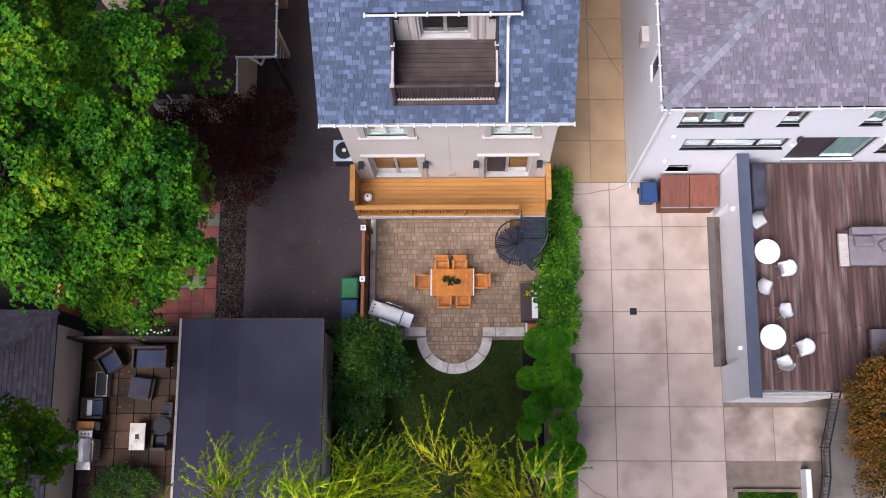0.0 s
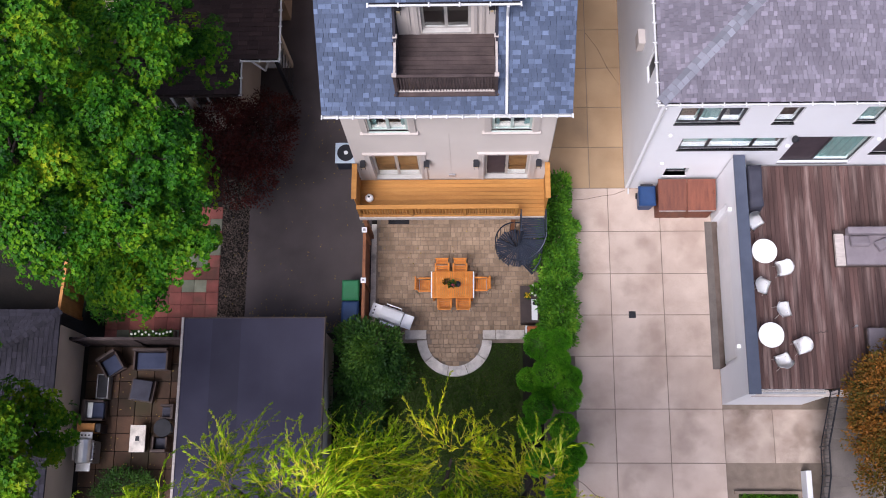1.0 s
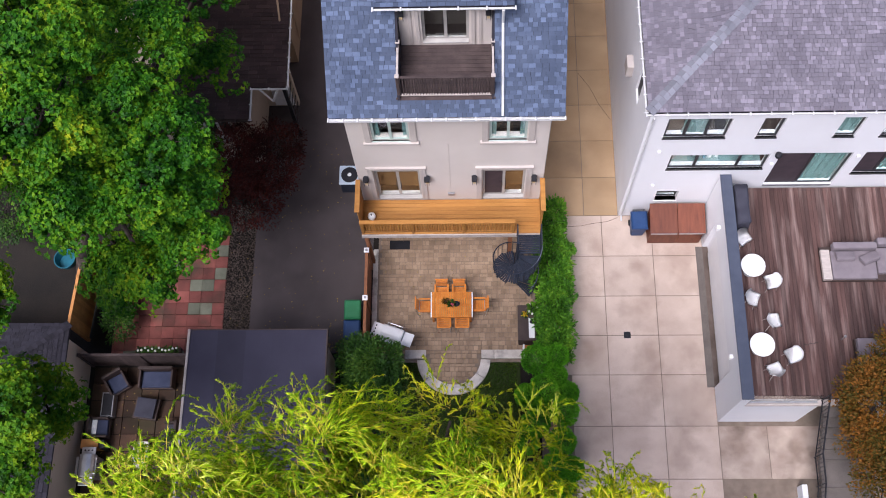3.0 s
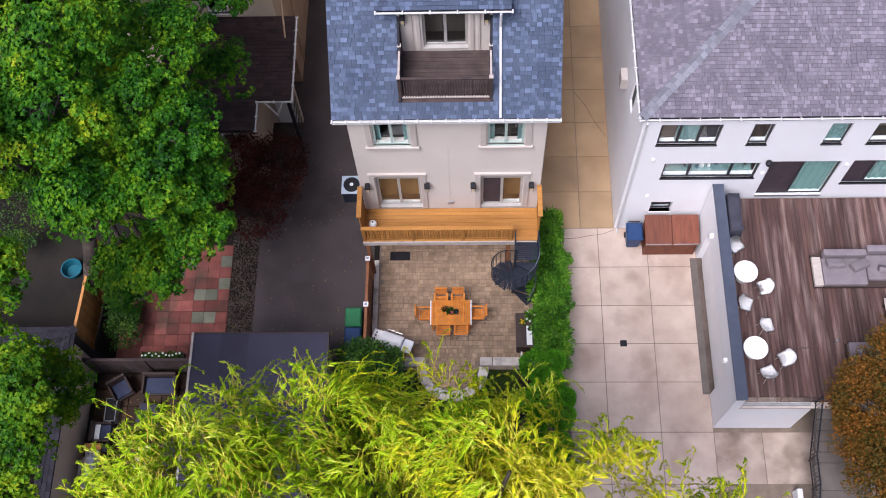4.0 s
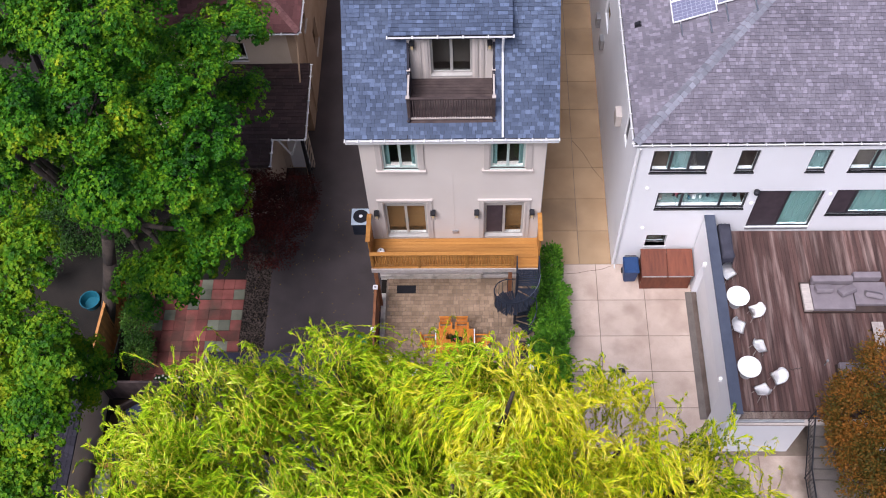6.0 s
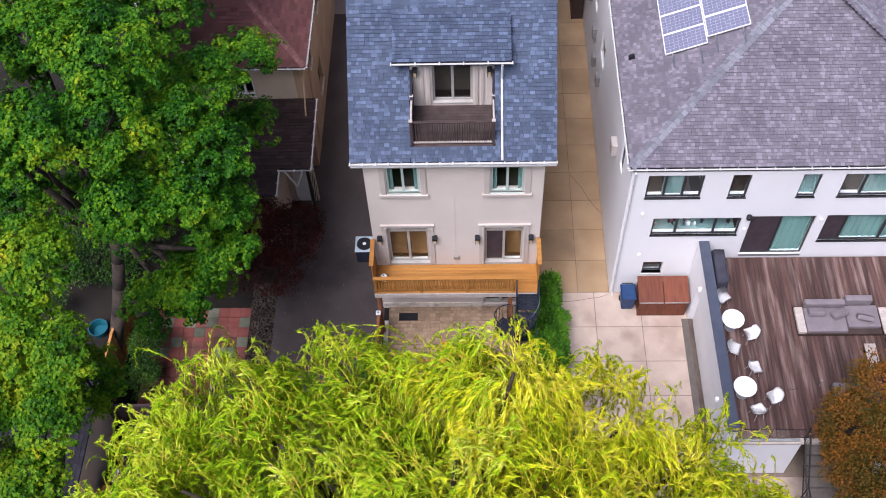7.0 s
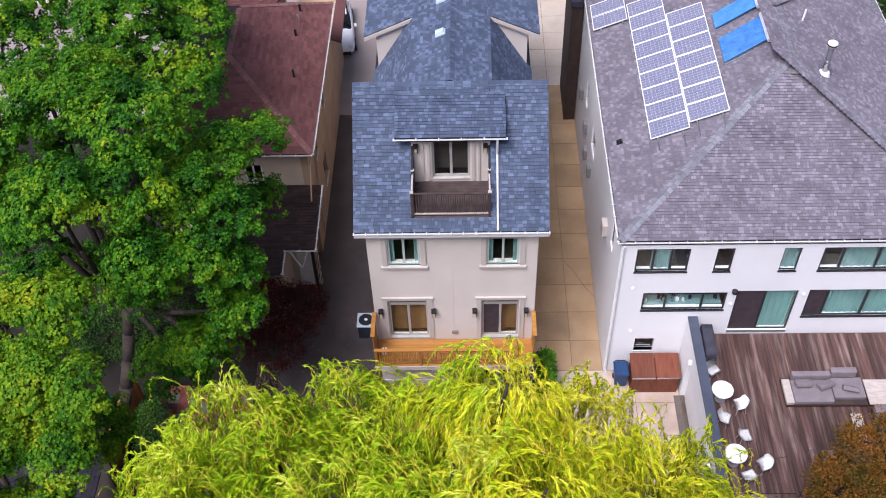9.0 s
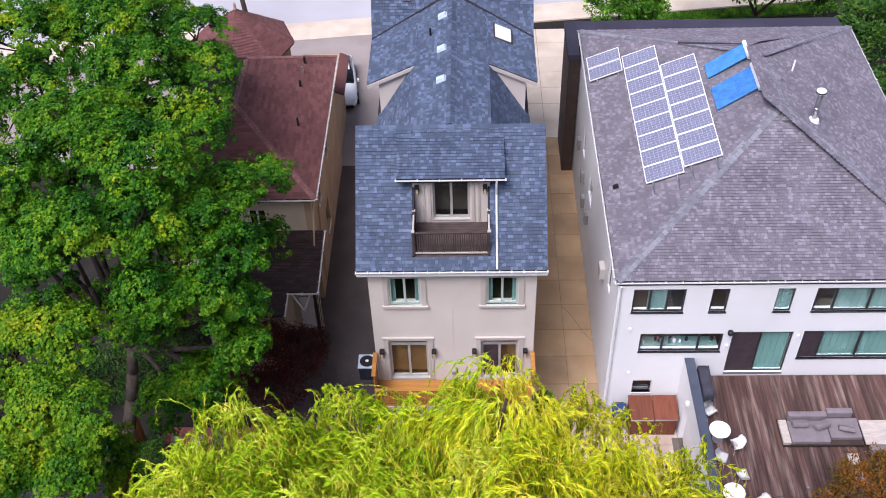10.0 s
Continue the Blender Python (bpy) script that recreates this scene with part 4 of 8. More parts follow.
# dormer with its balcony
DY, DZ, DT = 1.66, 12.18, 3.3
dslope = (12.8 - DZ) / (DT - DY)
dorm = part("dormer", wall_with_holes("y", 1.9, 0.2, -1.36, 1.36, 9.7, 12.2, [(-0.66, 10.0, 0.66, 12.0)]), "stucco", house, "cream dormer wall with glazed doors")
for x in (-1.36, 1.26):
    bm = bmesh.new()
    v = [bm.verts.new((x + dx, yv, z)) for dx in (0, 0.1) for yv, z in ((2.1, 10.6), (2.1, 12.3), (3.25, 12.72))]
    bm.faces.new(v[:3])
    bm.faces.new(v[3:][::-1])
    for i in range(3):
        bm.faces.new((v[i], v[(i + 1) % 3], v[3 + (i + 1) % 3], v[3 + i]))
    part("cheek", bm, "stucco", dorm)
for s in (-1, 1):
    part("pilaster", box(s * 0.78 - 0.05, 1.85, 9.98, s * 0.78 + 0.05, 1.9, 12.1), "stucco_trim", dorm)
    part("pilaster", box(s * 0.98 - 0.04, 1.86, 9.98, s * 0.98 + 0.04, 1.9, 12.1), "stucco_trim", dorm)
part("dormer_roof", slab([(-1.88, DY, DZ - 0.02), (1.88, DY, DZ - 0.02), (1.88, DT, 12.78), (-1.88, DT, 12.78)], 0.16), "shingle_dark", dorm)
droof = [o for o in dorm.children if o.name.startswith("dormer_roof")][0]
fd = shingles(dorm, "shingle", (-1.89, DY, DZ), (1, 0, 0), (0, 1, dslope), [(0, 0), (3.78, 0), (3.78, (DT - DY) * math.hypot(1, dslope)), (0, (DT - DY) * math.hypot(1, dslope))], "shingle_bed")
gutter(house, (-1.92, DY - 0.07, DZ - 0.02), (1.92, DY - 0.07, DZ - 0.02), brackets=0.65)
french_door(-0.66, 0.66, 10.0, 12.0, 1.9, (), 0.0)
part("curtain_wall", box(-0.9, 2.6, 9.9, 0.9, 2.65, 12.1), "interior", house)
for x in (-1.2, 1.2):
    wall_lamp(house, x, 1.9, 11.55, 0.9)
downpipe(house, [(1.6, DY - 0.07, DZ - 0.1), (1.6, DY - 0.02, EZ + (DY - EY) * SL + 0.06), (1.6, EY - 0.02, EZ + 0.06)])
bal = part("balcony", slab([(-1.36, 0.08, 9.86), (1.36, 0.08, 9.86), (1.36, 1.9, 9.86), (-1.36, 1.9, 9.86)], 0.12), "dark_wood", house, "recessed balcony of weathered dark timber")
plank = finish(box(0, 0.004, 0, 2.7, 0.126, 0.025, 0.004), "plank", M["weathered"])
for i in range(14):
    piece("plank", plank, bal, pose(-1.35, 0.09 + i * 0.13, 9.865))
part("side_board", box(-1.4, 0.06, 9.75, -1.34, 1.9, 10.02), "dark_wood", bal)
part("side_board", box(1.34, 0.06, 9.75, 1.4, 1.9, 10.02), "dark_wood", bal)
part("front_board", box(-1.4, 0.03, 9.7, 1.4, 0.08, 9.93), "dark_wood", bal)
for x in (-1.33, 1.33):      # roof cut cheeks beside the balcony
    bm = bmesh.new()
    v = [bm.verts.new((x + dx, yv, z)) for dx in (-0.03, 0.03) for yv, z in ((0.06, 9.8), (1.9, 9.8), (1.9, EZ + (1.9 - EY) * SL + 0.03), (0.06, EZ + (0.06 - EY) * SL + 0.03))]
    bm.faces.new(v[:4])
    bm.faces.new(v[4:][::-1])
    for i in range(4):
        bm.faces.new((v[i], v[(i + 1) % 4], v[4 + (i + 1) % 4], v[4 + i]))
    part("cheek", bm, "shingle_dark", bal)
rail = part("railing", box(-1.36, 0.17, 10.94, 1.36, 0.25, 10.98, 0.006), "weathered", bal, "weathered timber balcony railing")
part("bottom_rail", box(-1.36, 0.18, 9.97, 1.36, 0.24, 10.03, 0.006), "pale_wood", rail)
post = finish(box(-0.045, -0.045, 0, 0.045, 0.045, 1.12, 0.01), "post", M["weathered"])
for x, yv in ((-1.32, 0.21), (1.32, 0.21), (-1.32, 1.3), (1.32, 1.3)):
    piece("post", post, rail, pose(x, yv, 9.89))
    part("cap", box(x - 0.06, yv - 0.06, 11.01, x + 0.06, yv + 0.06, 11.05, 0.01), "pale_wood", rail)
for x in (-1.32, 1.32):
    part("side_rail", box(x - 0.03, 0.25, 10.9, x + 0.03, 1.3, 10.95), "pale_wood", rail)
bal_bar = finish(box(-0.014, -0.014, 0, 0.014, 0.014, 0.93), "baluster", M["weathered"])
for i in range(33):
    piece("baluster", bal_bar, rail, pose(-1.26 + i * 2.52 / 32, 0.21, 10.02))

# main roof behind: gambrel with shed dormers
GZ, GE, GX = 13.1, 11.53, 3.37
gs = (GZ - GE) / GX
KX = 1.45
KZ = GZ - KX * gs
YD = 8.15
g = part("main_roof", slab([(0, 3.6, GZ - 0.03), (0, 14.0, GZ - 0.03), (-KX, 14.0, KZ - 0.03), (-KX, 3.6, KZ - 0.03)], 0.12), "shingle_dark", house)
part("roof_deck", slab([(0, 3.6, GZ - 0.03), (KX, 3.6, KZ - 0.03), (KX, 14.0, KZ - 0.03), (0, 14.0, GZ - 0.03)], 0.12), "shingle_dark", g)
uplen = math.hypot(KX, GZ - KZ)
LZ = 9.75
low = math.hypot(3.1 - KX, KZ - LZ)
full = math.hypot(GX, GZ - GE)
for s in (-1, 1):
    shingles(g, "shingle", (s * KX, 3.6, KZ), (0, 1, 0), (-s * KX, 0, GZ - KZ), [(0, 0), (9.5, 0), (9.5, uplen), (0, uplen)], "shingle_bed")
    part("roof_deck", slab([(s * KX, 3.8, KZ - 0.03), (s * 3.1, 3.8, LZ - 0.03), (s * 3.1, 12.6, LZ - 0.03), (s * KX, 12.6, KZ - 0.03)][:: s], 0.12), "shingle_dark", g)
    shingles(g, "shingle", (s * 3.1, 3.8, LZ), (0, 1, 0), (-s * (3.1 - KX), 0, KZ - LZ), [(0, 0), (YD - 3.7 + 0.1, 0), (YD - 3.7 + 0.1, low), (0, low)], "shingle_bed")
    part("shed_roof", slab([(s * KX, YD, KZ + 0.02), (s * GX, YD, GE + 0.02), (s * GX, 14, GE + 0.02), (s * KX, 14, KZ + 0.02)][:: s], 0.14), "shingle_dark", g)
    shingles(g, "shingle", (s * GX, YD, GE + 0.03), (0, 1, 0), (-s * GX, 0, GZ - GE), [(0, 0), (4.6, 0), (4.6, full - uplen + 0.05), (0, full - uplen + 0.05)], "shingle_bed")
    part("bargeboard", slab([(s * KX, YD - 0.05, KZ), (s * GX, YD - 0.05, GE), (s * GX, YD - 0.01, GE), (s * KX, YD - 0.01, KZ)][:: s], 0.16), "stucco_trim", g)
    bm = bmesh.new()
    v = [bm.verts.new((x, yv, z)) for yv in (YD + 0.1, YD + 0.25) for x, z in ((s * (KX + 0.05), KZ - 0.1), (s * 2.92, GE + 0.12), (s * 2.92, 10.0))]
    bm.faces.new(v[:3])
    bm.faces.new(v[3:][::-1])
    for i in range(3):
        bm.faces.new((v[i], v[(i + 1) % 3], v[3 + (i + 1) % 3], v[3 + i]))
    part("dormer_wall", bm, "stucco", g)
    part("dormer_wall", box(s * 2.82, YD + 0.25, 9.5, s * 2.92, 14, GE + 0.02), "stucco", g)
bm = bmesh.new()
for i in range(60):
    a = 3.65 + i * 0.15
    for s in (-1, 1):
        v = [bm.verts.new(c) for c in ((0, a, GZ + 0.045), (0, a + 0.145, GZ + 0.035), (s * 0.16, a + 0.145, GZ - 0.04), (s * 0.16, a, GZ - 0.03))]
        bm.faces.new(v if s > 0 else v[::-1])
part("ridge_cap", bm, "shingle_bed", g, kind="stuff")
# front cross gable
fs = 1.55
FY, FT, FZ = 11.35, 13.3, 11.53 + 1.95 * 1.55
part("front_roof", slab([(-3.37, FY, GE - 0.02), (3.37, FY, GE - 0.02), (3.37, FT, FZ - 0.02), (-3.37, FT, FZ - 0.02)], 0.14), "shingle_dark", g)
fl_ = math.hypot(FT - FY, FZ - GE)
shingles(g, "shingle", (-3.38, FY, GE), (1, 0, 0), (0, 1, fs), [(0, 0), (6.76, 0), (6.76, fl_), (0, fl_)], "shingle_bed")
part("front_roof", slab([(-3.37, FT, FZ - 0.02), (3.37, FT, FZ - 0.02), (3.37, 19.3, 9.8), (-3.37, 19.3, 9.8)], 0.14), "shingle_dark", g)
for x in (-3.03, 2.73):
    bm = bmesh.new()
    v = [bm.verts.new((x + dx, yv, z)) for dx in (0, 0.3) for yv, z in ((11.2, 9.5), (11.5, GE + 0.05), (FT, FZ - 0.25), (19.0, 9.7), (19.0, 9.5))]
    bm.faces.new(v[:5])
    bm.faces.new(v[5:][::-1])
    for i in range(5):
        j = (i + 1) % 5
        bm.faces.new((v[i], v[j], v[5 + j], v[5 + i]))
    part("wall", bm, "stucco", house)


for s in (-1, 1):
    part("valley_flashing", tube(bmesh.new(), (s * 3.37, FY - 0.02, GE + 0.03), (0, FY + (GZ - GE) / fs - 0.02, GZ + 0.03), 0.06, n=6), "shingle_dark", g)


def roof_vent(parent, x, y, z, tilt=0.0, material="grey_metal", s=0.17):
    bm = bmesh.new()
    bx(bm, -s, -s * 0.8, 0, s, s * 0.8, 0.05)
    v = bx(bm, -s * 0.9, -s * 0.7, 0.05, s * 0.9, s * 0.7, 0.13)
    for q in v[4:]:
        q.co.x *= 0.9
        q.co.y *= 0.8
    bmesh.ops.transform(bm, matrix=pose(x, y, z, 0, tilt, 0), verts=bm.verts[:])
    return part("roof_vent", bm, material, parent)


for yv in (10.8, 8.45, 6.4):
    roof_vent(g, -0.36, yv, GZ - 0.36 * gs + 0.03, -math.degrees(math.atan(gs)), "rim_blue", 0.2)
part("vent_pipe", tube(bmesh.new(), (-0.85, 9.8, GZ - 0.85 * gs - 0.1), (-0.85, 9.8, GZ - 0.85 * gs + 0.35), 0.045), "black", g)
for x in (-1.9, 1.75):
    roof_vent(g, x, 12.25, GE + 0.9 * fs, 0)
sk = part("skylight", slab([(1.75, 10.2, GZ - 1.75 * gs + 0.12), (2.4, 10.2, GZ - 2.4 * gs + 0.12), (2.4, 11.1, GZ - 2.4 * gs + 0.12), (1.75, 11.1, GZ - 1.75 * gs + 0.12)], 0.14), "white_paint", g, "pale domed skylight")
part("skylight_frame", slab([(1.68, 10.12, GZ - 1.68 * gs + 0.08), (2.47, 10.12, GZ - 2.47 * gs + 0.08), (2.47, 11.18, GZ - 2.47 * gs + 0.08), (1.68, 11.18, GZ - 1.68 * gs + 0.08)], 0.1), "dark_wood", sk)

# ---- deck with its railings ----
deck = thing("deck", "raised golden cedar deck on the rear wall", "deck", (0, -0.66, 3.1))
board = finish(box(-3.02, 0.003, -0.03, 3.02, 0.137, 0, 0.004), "deck_board", M["cedar"])
for i in range(9):
    piece("deck_board", board, deck, pose(0, -1.3 + i * 0.14, 3.15))
part("rim", box(-3.06, -1.34, 2.88, 3.06, -1.3, 3.12, 0.004), "pale_wood", deck, "pale weathered rim board")
for x in (-3.06, -1.0, 1.0, 3.02):
    part("joist", box(x, -1.3, 2.9, x + 0.04, -0.055, 3.11), "cedar", deck)
for x in (-2.95, 2.0):
    part("deck_post", box(x - 0.07, -1.25, PZ, x + 0.07, -1.11, 2.9, 0.006), "fence_wood", deck)
fr = part("front_railing", box(-3.05, -1.32, 4.06, 2.12, -1.18, 4.1, 0.006), "cedar", deck, "cedar railing with a flat cap")
part("top_rail", box(-3.0, -1.27, 3.97, 2.1, -1.23, 4.06), "cedar", fr)
part("bottom_rail", box(-3.0, -1.27, 3.22, 2.1, -1.23, 3.31), "cedar", fr)
bar_me = finish(box(-0.018, -0.018, 0, 0.018, 0.018, 0.68), "baluster", M["cedar"])
for i in range(52):
    piece("baluster", bar_me, fr, pose(-2.95 + i * 5.0 / 51, -1.25, 3.3))
pm = finish(box(-0.045, -0.045, 0, 0.045, 0.045, 0.92, 0.005), "post", M["cedar"])
for x in (-3.0, -1.3, 0.4, 2.06):
    piece("post", pm, fr, pose(x, -1.25, 3.15))
for x in (-3.04, 3.0):
    sc = part("privacy_screen", box(x - 0.03, -1.2, 3.17, x + 0.03, -0.06, 3.26), "cedar", deck, "solid cedar privacy screen")
    bd = finish(box(-0.015, 0.004, 0, 0.015, 0.136, 1.6, 0.003), "board", M["cedar"])
    for i in range(8):
        piece("board", bd, sc, pose(x, -1.18 + i * 0.14, 3.26))
    part("cap", box(x - 0.08, -1.22, 4.86, x + 0.08, -0.06, 4.9, 0.006), "cedar", sc)
lan = thing("lantern", "small white round lantern on the deck", "lantern", (-2.72, -0.72, 3.15))
part("base", lathe([(0.09, 3.15), (0.1, 3.17), (0.085, 3.2)], 16, (-2.72, -0.72)), "white_plastic", lan)
part("globe", lathe([(0.07, 3.2), (0.13, 3.27), (0.14, 3.34), (0.12, 3.42), (0.05, 3.47)], 18, (-2.72, -0.72)), "white_plastic", lan, smooth=True)
part("knob", lathe([(0.03, 3.47), (0.03, 3.5), (0.01, 3.51)], 10, (-2.72, -0.72)), "black", lan)


# ---- spiral stair ----
SX, SY = 2.2, -2.02
st = thing("spiral_stair", "dark steel spiral staircase from patio to deck", "staircase", (SX, SY, PZ))
part("column", tube(bmesh.new(), (SX, SY, PZ), (SX, SY, 4.1), 0.05, n=12), "blue_black", st)
NT = 14
rise = (3.12 - PZ) / (NT + 1)
for i in range(NT):      # numbered downwards from the landing
    z = 3.12 - rise * (i + 1)
    a0 = radians(-2 - 29 * i)
    a1 = a0 - radians(30)
    bm = bmesh.new()
    R = 0.78
    for s_ in range(5):
        t0, t1 = a0 + (a1 - a0) * (s_ + 0.06) / 5, a0 + (a1 - a0) * (s_ + 0.82) / 5
        for r, w in ((0.43, 0.35),):
            q = [bm.verts.new((SX + rr * math.cos(t), SY + rr * math.sin(t), zz)) for zz in (z - 0.03, z) for rr, t in ((r - w, t0), (r + w, t0), (r + w, t1), (r - w, t1))]
            for f_ in ((0, 3, 2, 1), (4, 5, 6, 7), (0, 1, 5, 4), (1, 2, 6, 5), (2, 3, 7, 6), (3, 0, 4, 7)):
                bm.faces.new([q[k_] for k_ in f_])
    for t in (a0, a1):
        tube(bm, (SX + 0.05 * math.cos(t), SY + 0.05 * math.sin(t), z - 0.02), (SX + R * math.cos(t), SY + R * math.sin(t), z - 0.02), 0.016, n=6)
    tr = part("tread", bm, "blue_black", st)
    bm = bmesh.new()
    for t in (a0, (a0 + a1) / 2):
        tube(bm, (SX + 0.8 * math.cos(t), SY + 0.8 * math.sin(t), z - 0.03), (SX + 0.8 * math.cos(t), SY + 0.8 * math.sin(t), z + 0.93), 0.011, n=6)
    part("baluster", bm, "blue_black", tr)
bm = bmesh.new()
prev = None
for i in range(NT * 4 + 1):
    t = radians(-2 - 29 * i / 4)
    p = Vector((SX + 0.8 * math.cos(t), SY + 0.8 * math.sin(t), 3.12 - rise * (i / 4 + 0.5) + 0.93))
    if prev:
        tube(bm, prev, p, 0.022, n=6)
    prev = p
part("handrail", bm, "blue_black", st)
land = part("landing", box(2.2, -2.02, 3.03, 2.24, -1.35, 3.1), "blue_black", st)
part("side_bar", box(2.95, -2.02, 3.03, 2.99, -1.35, 3.1), "blue_black", land)
for i in range(9):
    part("slat", box(2.24, -2.02 + i * 0.076, 3.08, 2.95, -1.965 + i * 0.076, 3.11), "blue_black", land)
for x in (2.2, 2.98):
    for i in range(6):
        part("baluster", tube(bmesh.new(), (x, -2.02 + i * 0.13, 3.1), (x, -2.02 + i * 0.13, 4.05), 0.011, n=6), "blue_black", land)
    part("landing_rail", tube(bmesh.new(), (x, -2.04, 4.05), (x, -1.34, 4.05), 0.022, n=6), "blue_black", land)


# ---- the white house ----
white = thing("white_house", "white rendered house with grey hipped roof", "house", (12.3, 8, 0))
BX0, BX1, BY0, BY1, BZ = 6.1, 18.4, 0.62, 16.9, 7.85
bh = [(6.7, 6.3, 8.65, 7.58), (9.6, 6.3, 10.25, 7.58), (12.0, 6.3, 12.65, 7.58), (13.43, 6.3, 16.4, 7.58), (7.2, 4.0, 10.4, 5.07), (10.74, 2.72, 13.06, 5.15), (13.45, 3.55, 17.2, 5.18), (7.2, 1.42, 7.97, 2.2)]
part("wall", wall_with_holes("y", BY0, 0.3, BX0, BX1, 0, BZ, bh), "white", white, "white rendered garden wall of the house")
part("wall", wall_with_holes("x", BX0, 0.3, BY0 + 0.3, BY1, 0, BZ, [(2.2, 5.6, 2.8, 7.0), (9.0, 4.0, 10.2, 5.2), (12.4, 4.0, 13.2, 5.4)]), "white", white)
part("wall", box(BX1 - 0.3, BY0 + 0.3, 0, BX1, BY1, BZ), "white", white)
part("wall", box(BX0 + 0.3, BY1 - 0.3, 0, BX1 - 0.3, BY1, BZ), "white", white)
part("partition", box(BX0 + 0.3, 3.5, 0, BX1 - 0.3, 3.6, BZ), "interior", white)
for z in (2.45, 5.6):
    part("storey_floor", box(BX0 + 0.3, BY0 + 0.3, z, BX1 - 0.3, 3.5, z + 0.2), "interior", white)
window(white, BY0, 6.7, 6.3, 8.65, 7.58, "frame_dark", "glass", (7.35, 8.0), 0.12, 0.07, "frame_dark", "teal", ((7.3, 8.0),))
window(white, BY0, 9.6, 6.3, 10.25, 7.58, "frame_dark", "glass", (), 0.12, 0.07, "frame_dark")
window(white, BY0, 12.0, 6.3, 12.65, 7.58, "frame_dark", "glass", (), 0.12, 0.05, "frame_dark", "teal")
window(white, BY0, 13.43, 6.3, 16.4, 7.58, "frame_dark", "glass", (14.2, 15.5), 0.12, 0.07, "frame_dark", "teal", ((14.2, 16.4),))
window(white, BY0, 7.2, 4.0, 10.4, 5.07, "frame_dark", "glass", (8.1, 9.5), 0.12, 0.07, "frame_dark")
window(white, BY0, 10.74, 2.72, 13.06, 5.15, "frame_dark", "glass_teal", (11.85,), 0.12, 0.06, None, "teal", ((11.9, 13.0),), (0,))
part("threshold", box(10.74, BY0 - 0.02, 2.6, 13.06, BY0 + 0.12, 2.715, 0.005), "grey_metal", white)
window(white, BY0, 13.45, 3.55, 17.2, 5.18, "frame_dark", "glass_teal", (14.2, 15.7), 0.12, 0.08, "frame_dark", "teal", ((14.2, 17.2),), (0,))
window(white, BY0, 7.2, 1.42, 7.97, 2.2, "frame_dark", "glass", (), 0.22, 0.05, "white_paint")
kit = part("window_shelf", box(7.3, BY0 + 0.3, 4.02, 10.35, BY0 + 0.75, 4.06), "teal", white)
for i in range(16):      # jars and bowls on the kitchen sill
    x, yv = random.uniform(7.4, 10.2), random.uniform(BY0 + 0.35, BY0 + 0.6)
    r = random.uniform(0.04, 0.09)
    part("jar", lathe([(r * 0.8, 4.06), (r, 4.1), (r, 4.12 + r * 1.4), (r * 0.6, 4.15 + r * 1.6)], 10, (x, yv)), random.choice(("white_plastic", "pink", "teal", "bluepot", "steel", "black", "black")), kit)
for x, z in ((6.75, 5.4), (10.6, 4.4), (13.25, 4.95), (6.95, 2.75)):
    part("wall_fitting", box(x - 0.05, BY0 - 0.07, z - 0.05, x + 0.05, BY0, z + 0.05, 0.01), "white_plastic", white)
fl = part("floodlight", lathe([(0.09, 5.15), (0.11, 5.2), (0.11, 5.3), (0.05, 5.36)], 12, (10.6, BY0 - 0.12)), "black", white)
part("lamp_arm", box(10.58, BY0 - 0.1, 5.2, 10.62, BY0, 5.24), "black", fl)
downpipe(white, [(6.2, BY0 - 0.12, BZ), (6.2, BY0 - 0.06, 7.5), (6.2, BY0 - 0.06, 0.15), (6.2, BY0 - 0.25, 0.08)], 0.03)
window_side = part("window", box(6.17, 2.2, 5.6, 6.22, 2.8, 7.0), "frame_dark", white)
for y0, y1, z0, z1 in ((9.0, 10.2, 4.0, 5.2), (12.4, 13.2, 4.0, 5.4)):
    part("window", box(6.17, y0, z0, 6.22, y1, z1), "dark_glass", white)
hv = part("extractor_hood", box(5.88, 3.6, 5.0, 6.1, 4.1, 5.6, 0.02), "stucco_trim", white)
for yv, z in ((9.6, 2.9), (11.2, 2.5), (14.2, 3.6), (12.0, 3.4)):
    part("meter_box", box(5.93, yv - 0.2, z - 0.28, 6.1, yv + 0.2, z + 0.28, 0.01), "grey_metal", white)

ES, XW, XE, YS, YN = 8.03, 6.02, 18.85, 0.62, 17.3      # eaves of the hipped roof
RXB, RYS, RYN, RZB = 12.92, 7.38, 10.84, 10.9
wr = part("roof", slab([(XW, YS, ES - 0.02), (XE, YS, ES - 0.02), (RXB, RYS, RZB - 0.02)], 0.1), "shingle_dark", white)
part("roof_deck", slab([(XW, YN, ES - 0.02), (XW, YS, ES - 0.02), (RXB, RYS, RZB - 0.02), (RXB, RYN, RZB - 0.02)], 0.1), "shingle_dark", wr)
part("roof_deck", slab([(XE, YS, ES - 0.02), (XE, YN, ES - 0.02), (RXB, RYN, RZB - 0.02), (RXB, RYS, RZB - 0.02)], 0.1), "shingle_dark", wr)
part("roof_deck", slab([(XE, YN, ES - 0.02), (XW, YN, ES - 0.02), (RXB, RYN, RZB - 0.02)], 0.1), "shingle_dark", wr)
hs = math.hypot(RXB - XW, RZB - ES)
shingles(wr, "shingle", (XW, YS, ES), (1, 0, 0), (0, RYS - YS, RZB - ES), [(0, 0), (XE - XW, 0), (RXB - XW, hs)], "shingle_grey", tab=(0.08, 0.2))
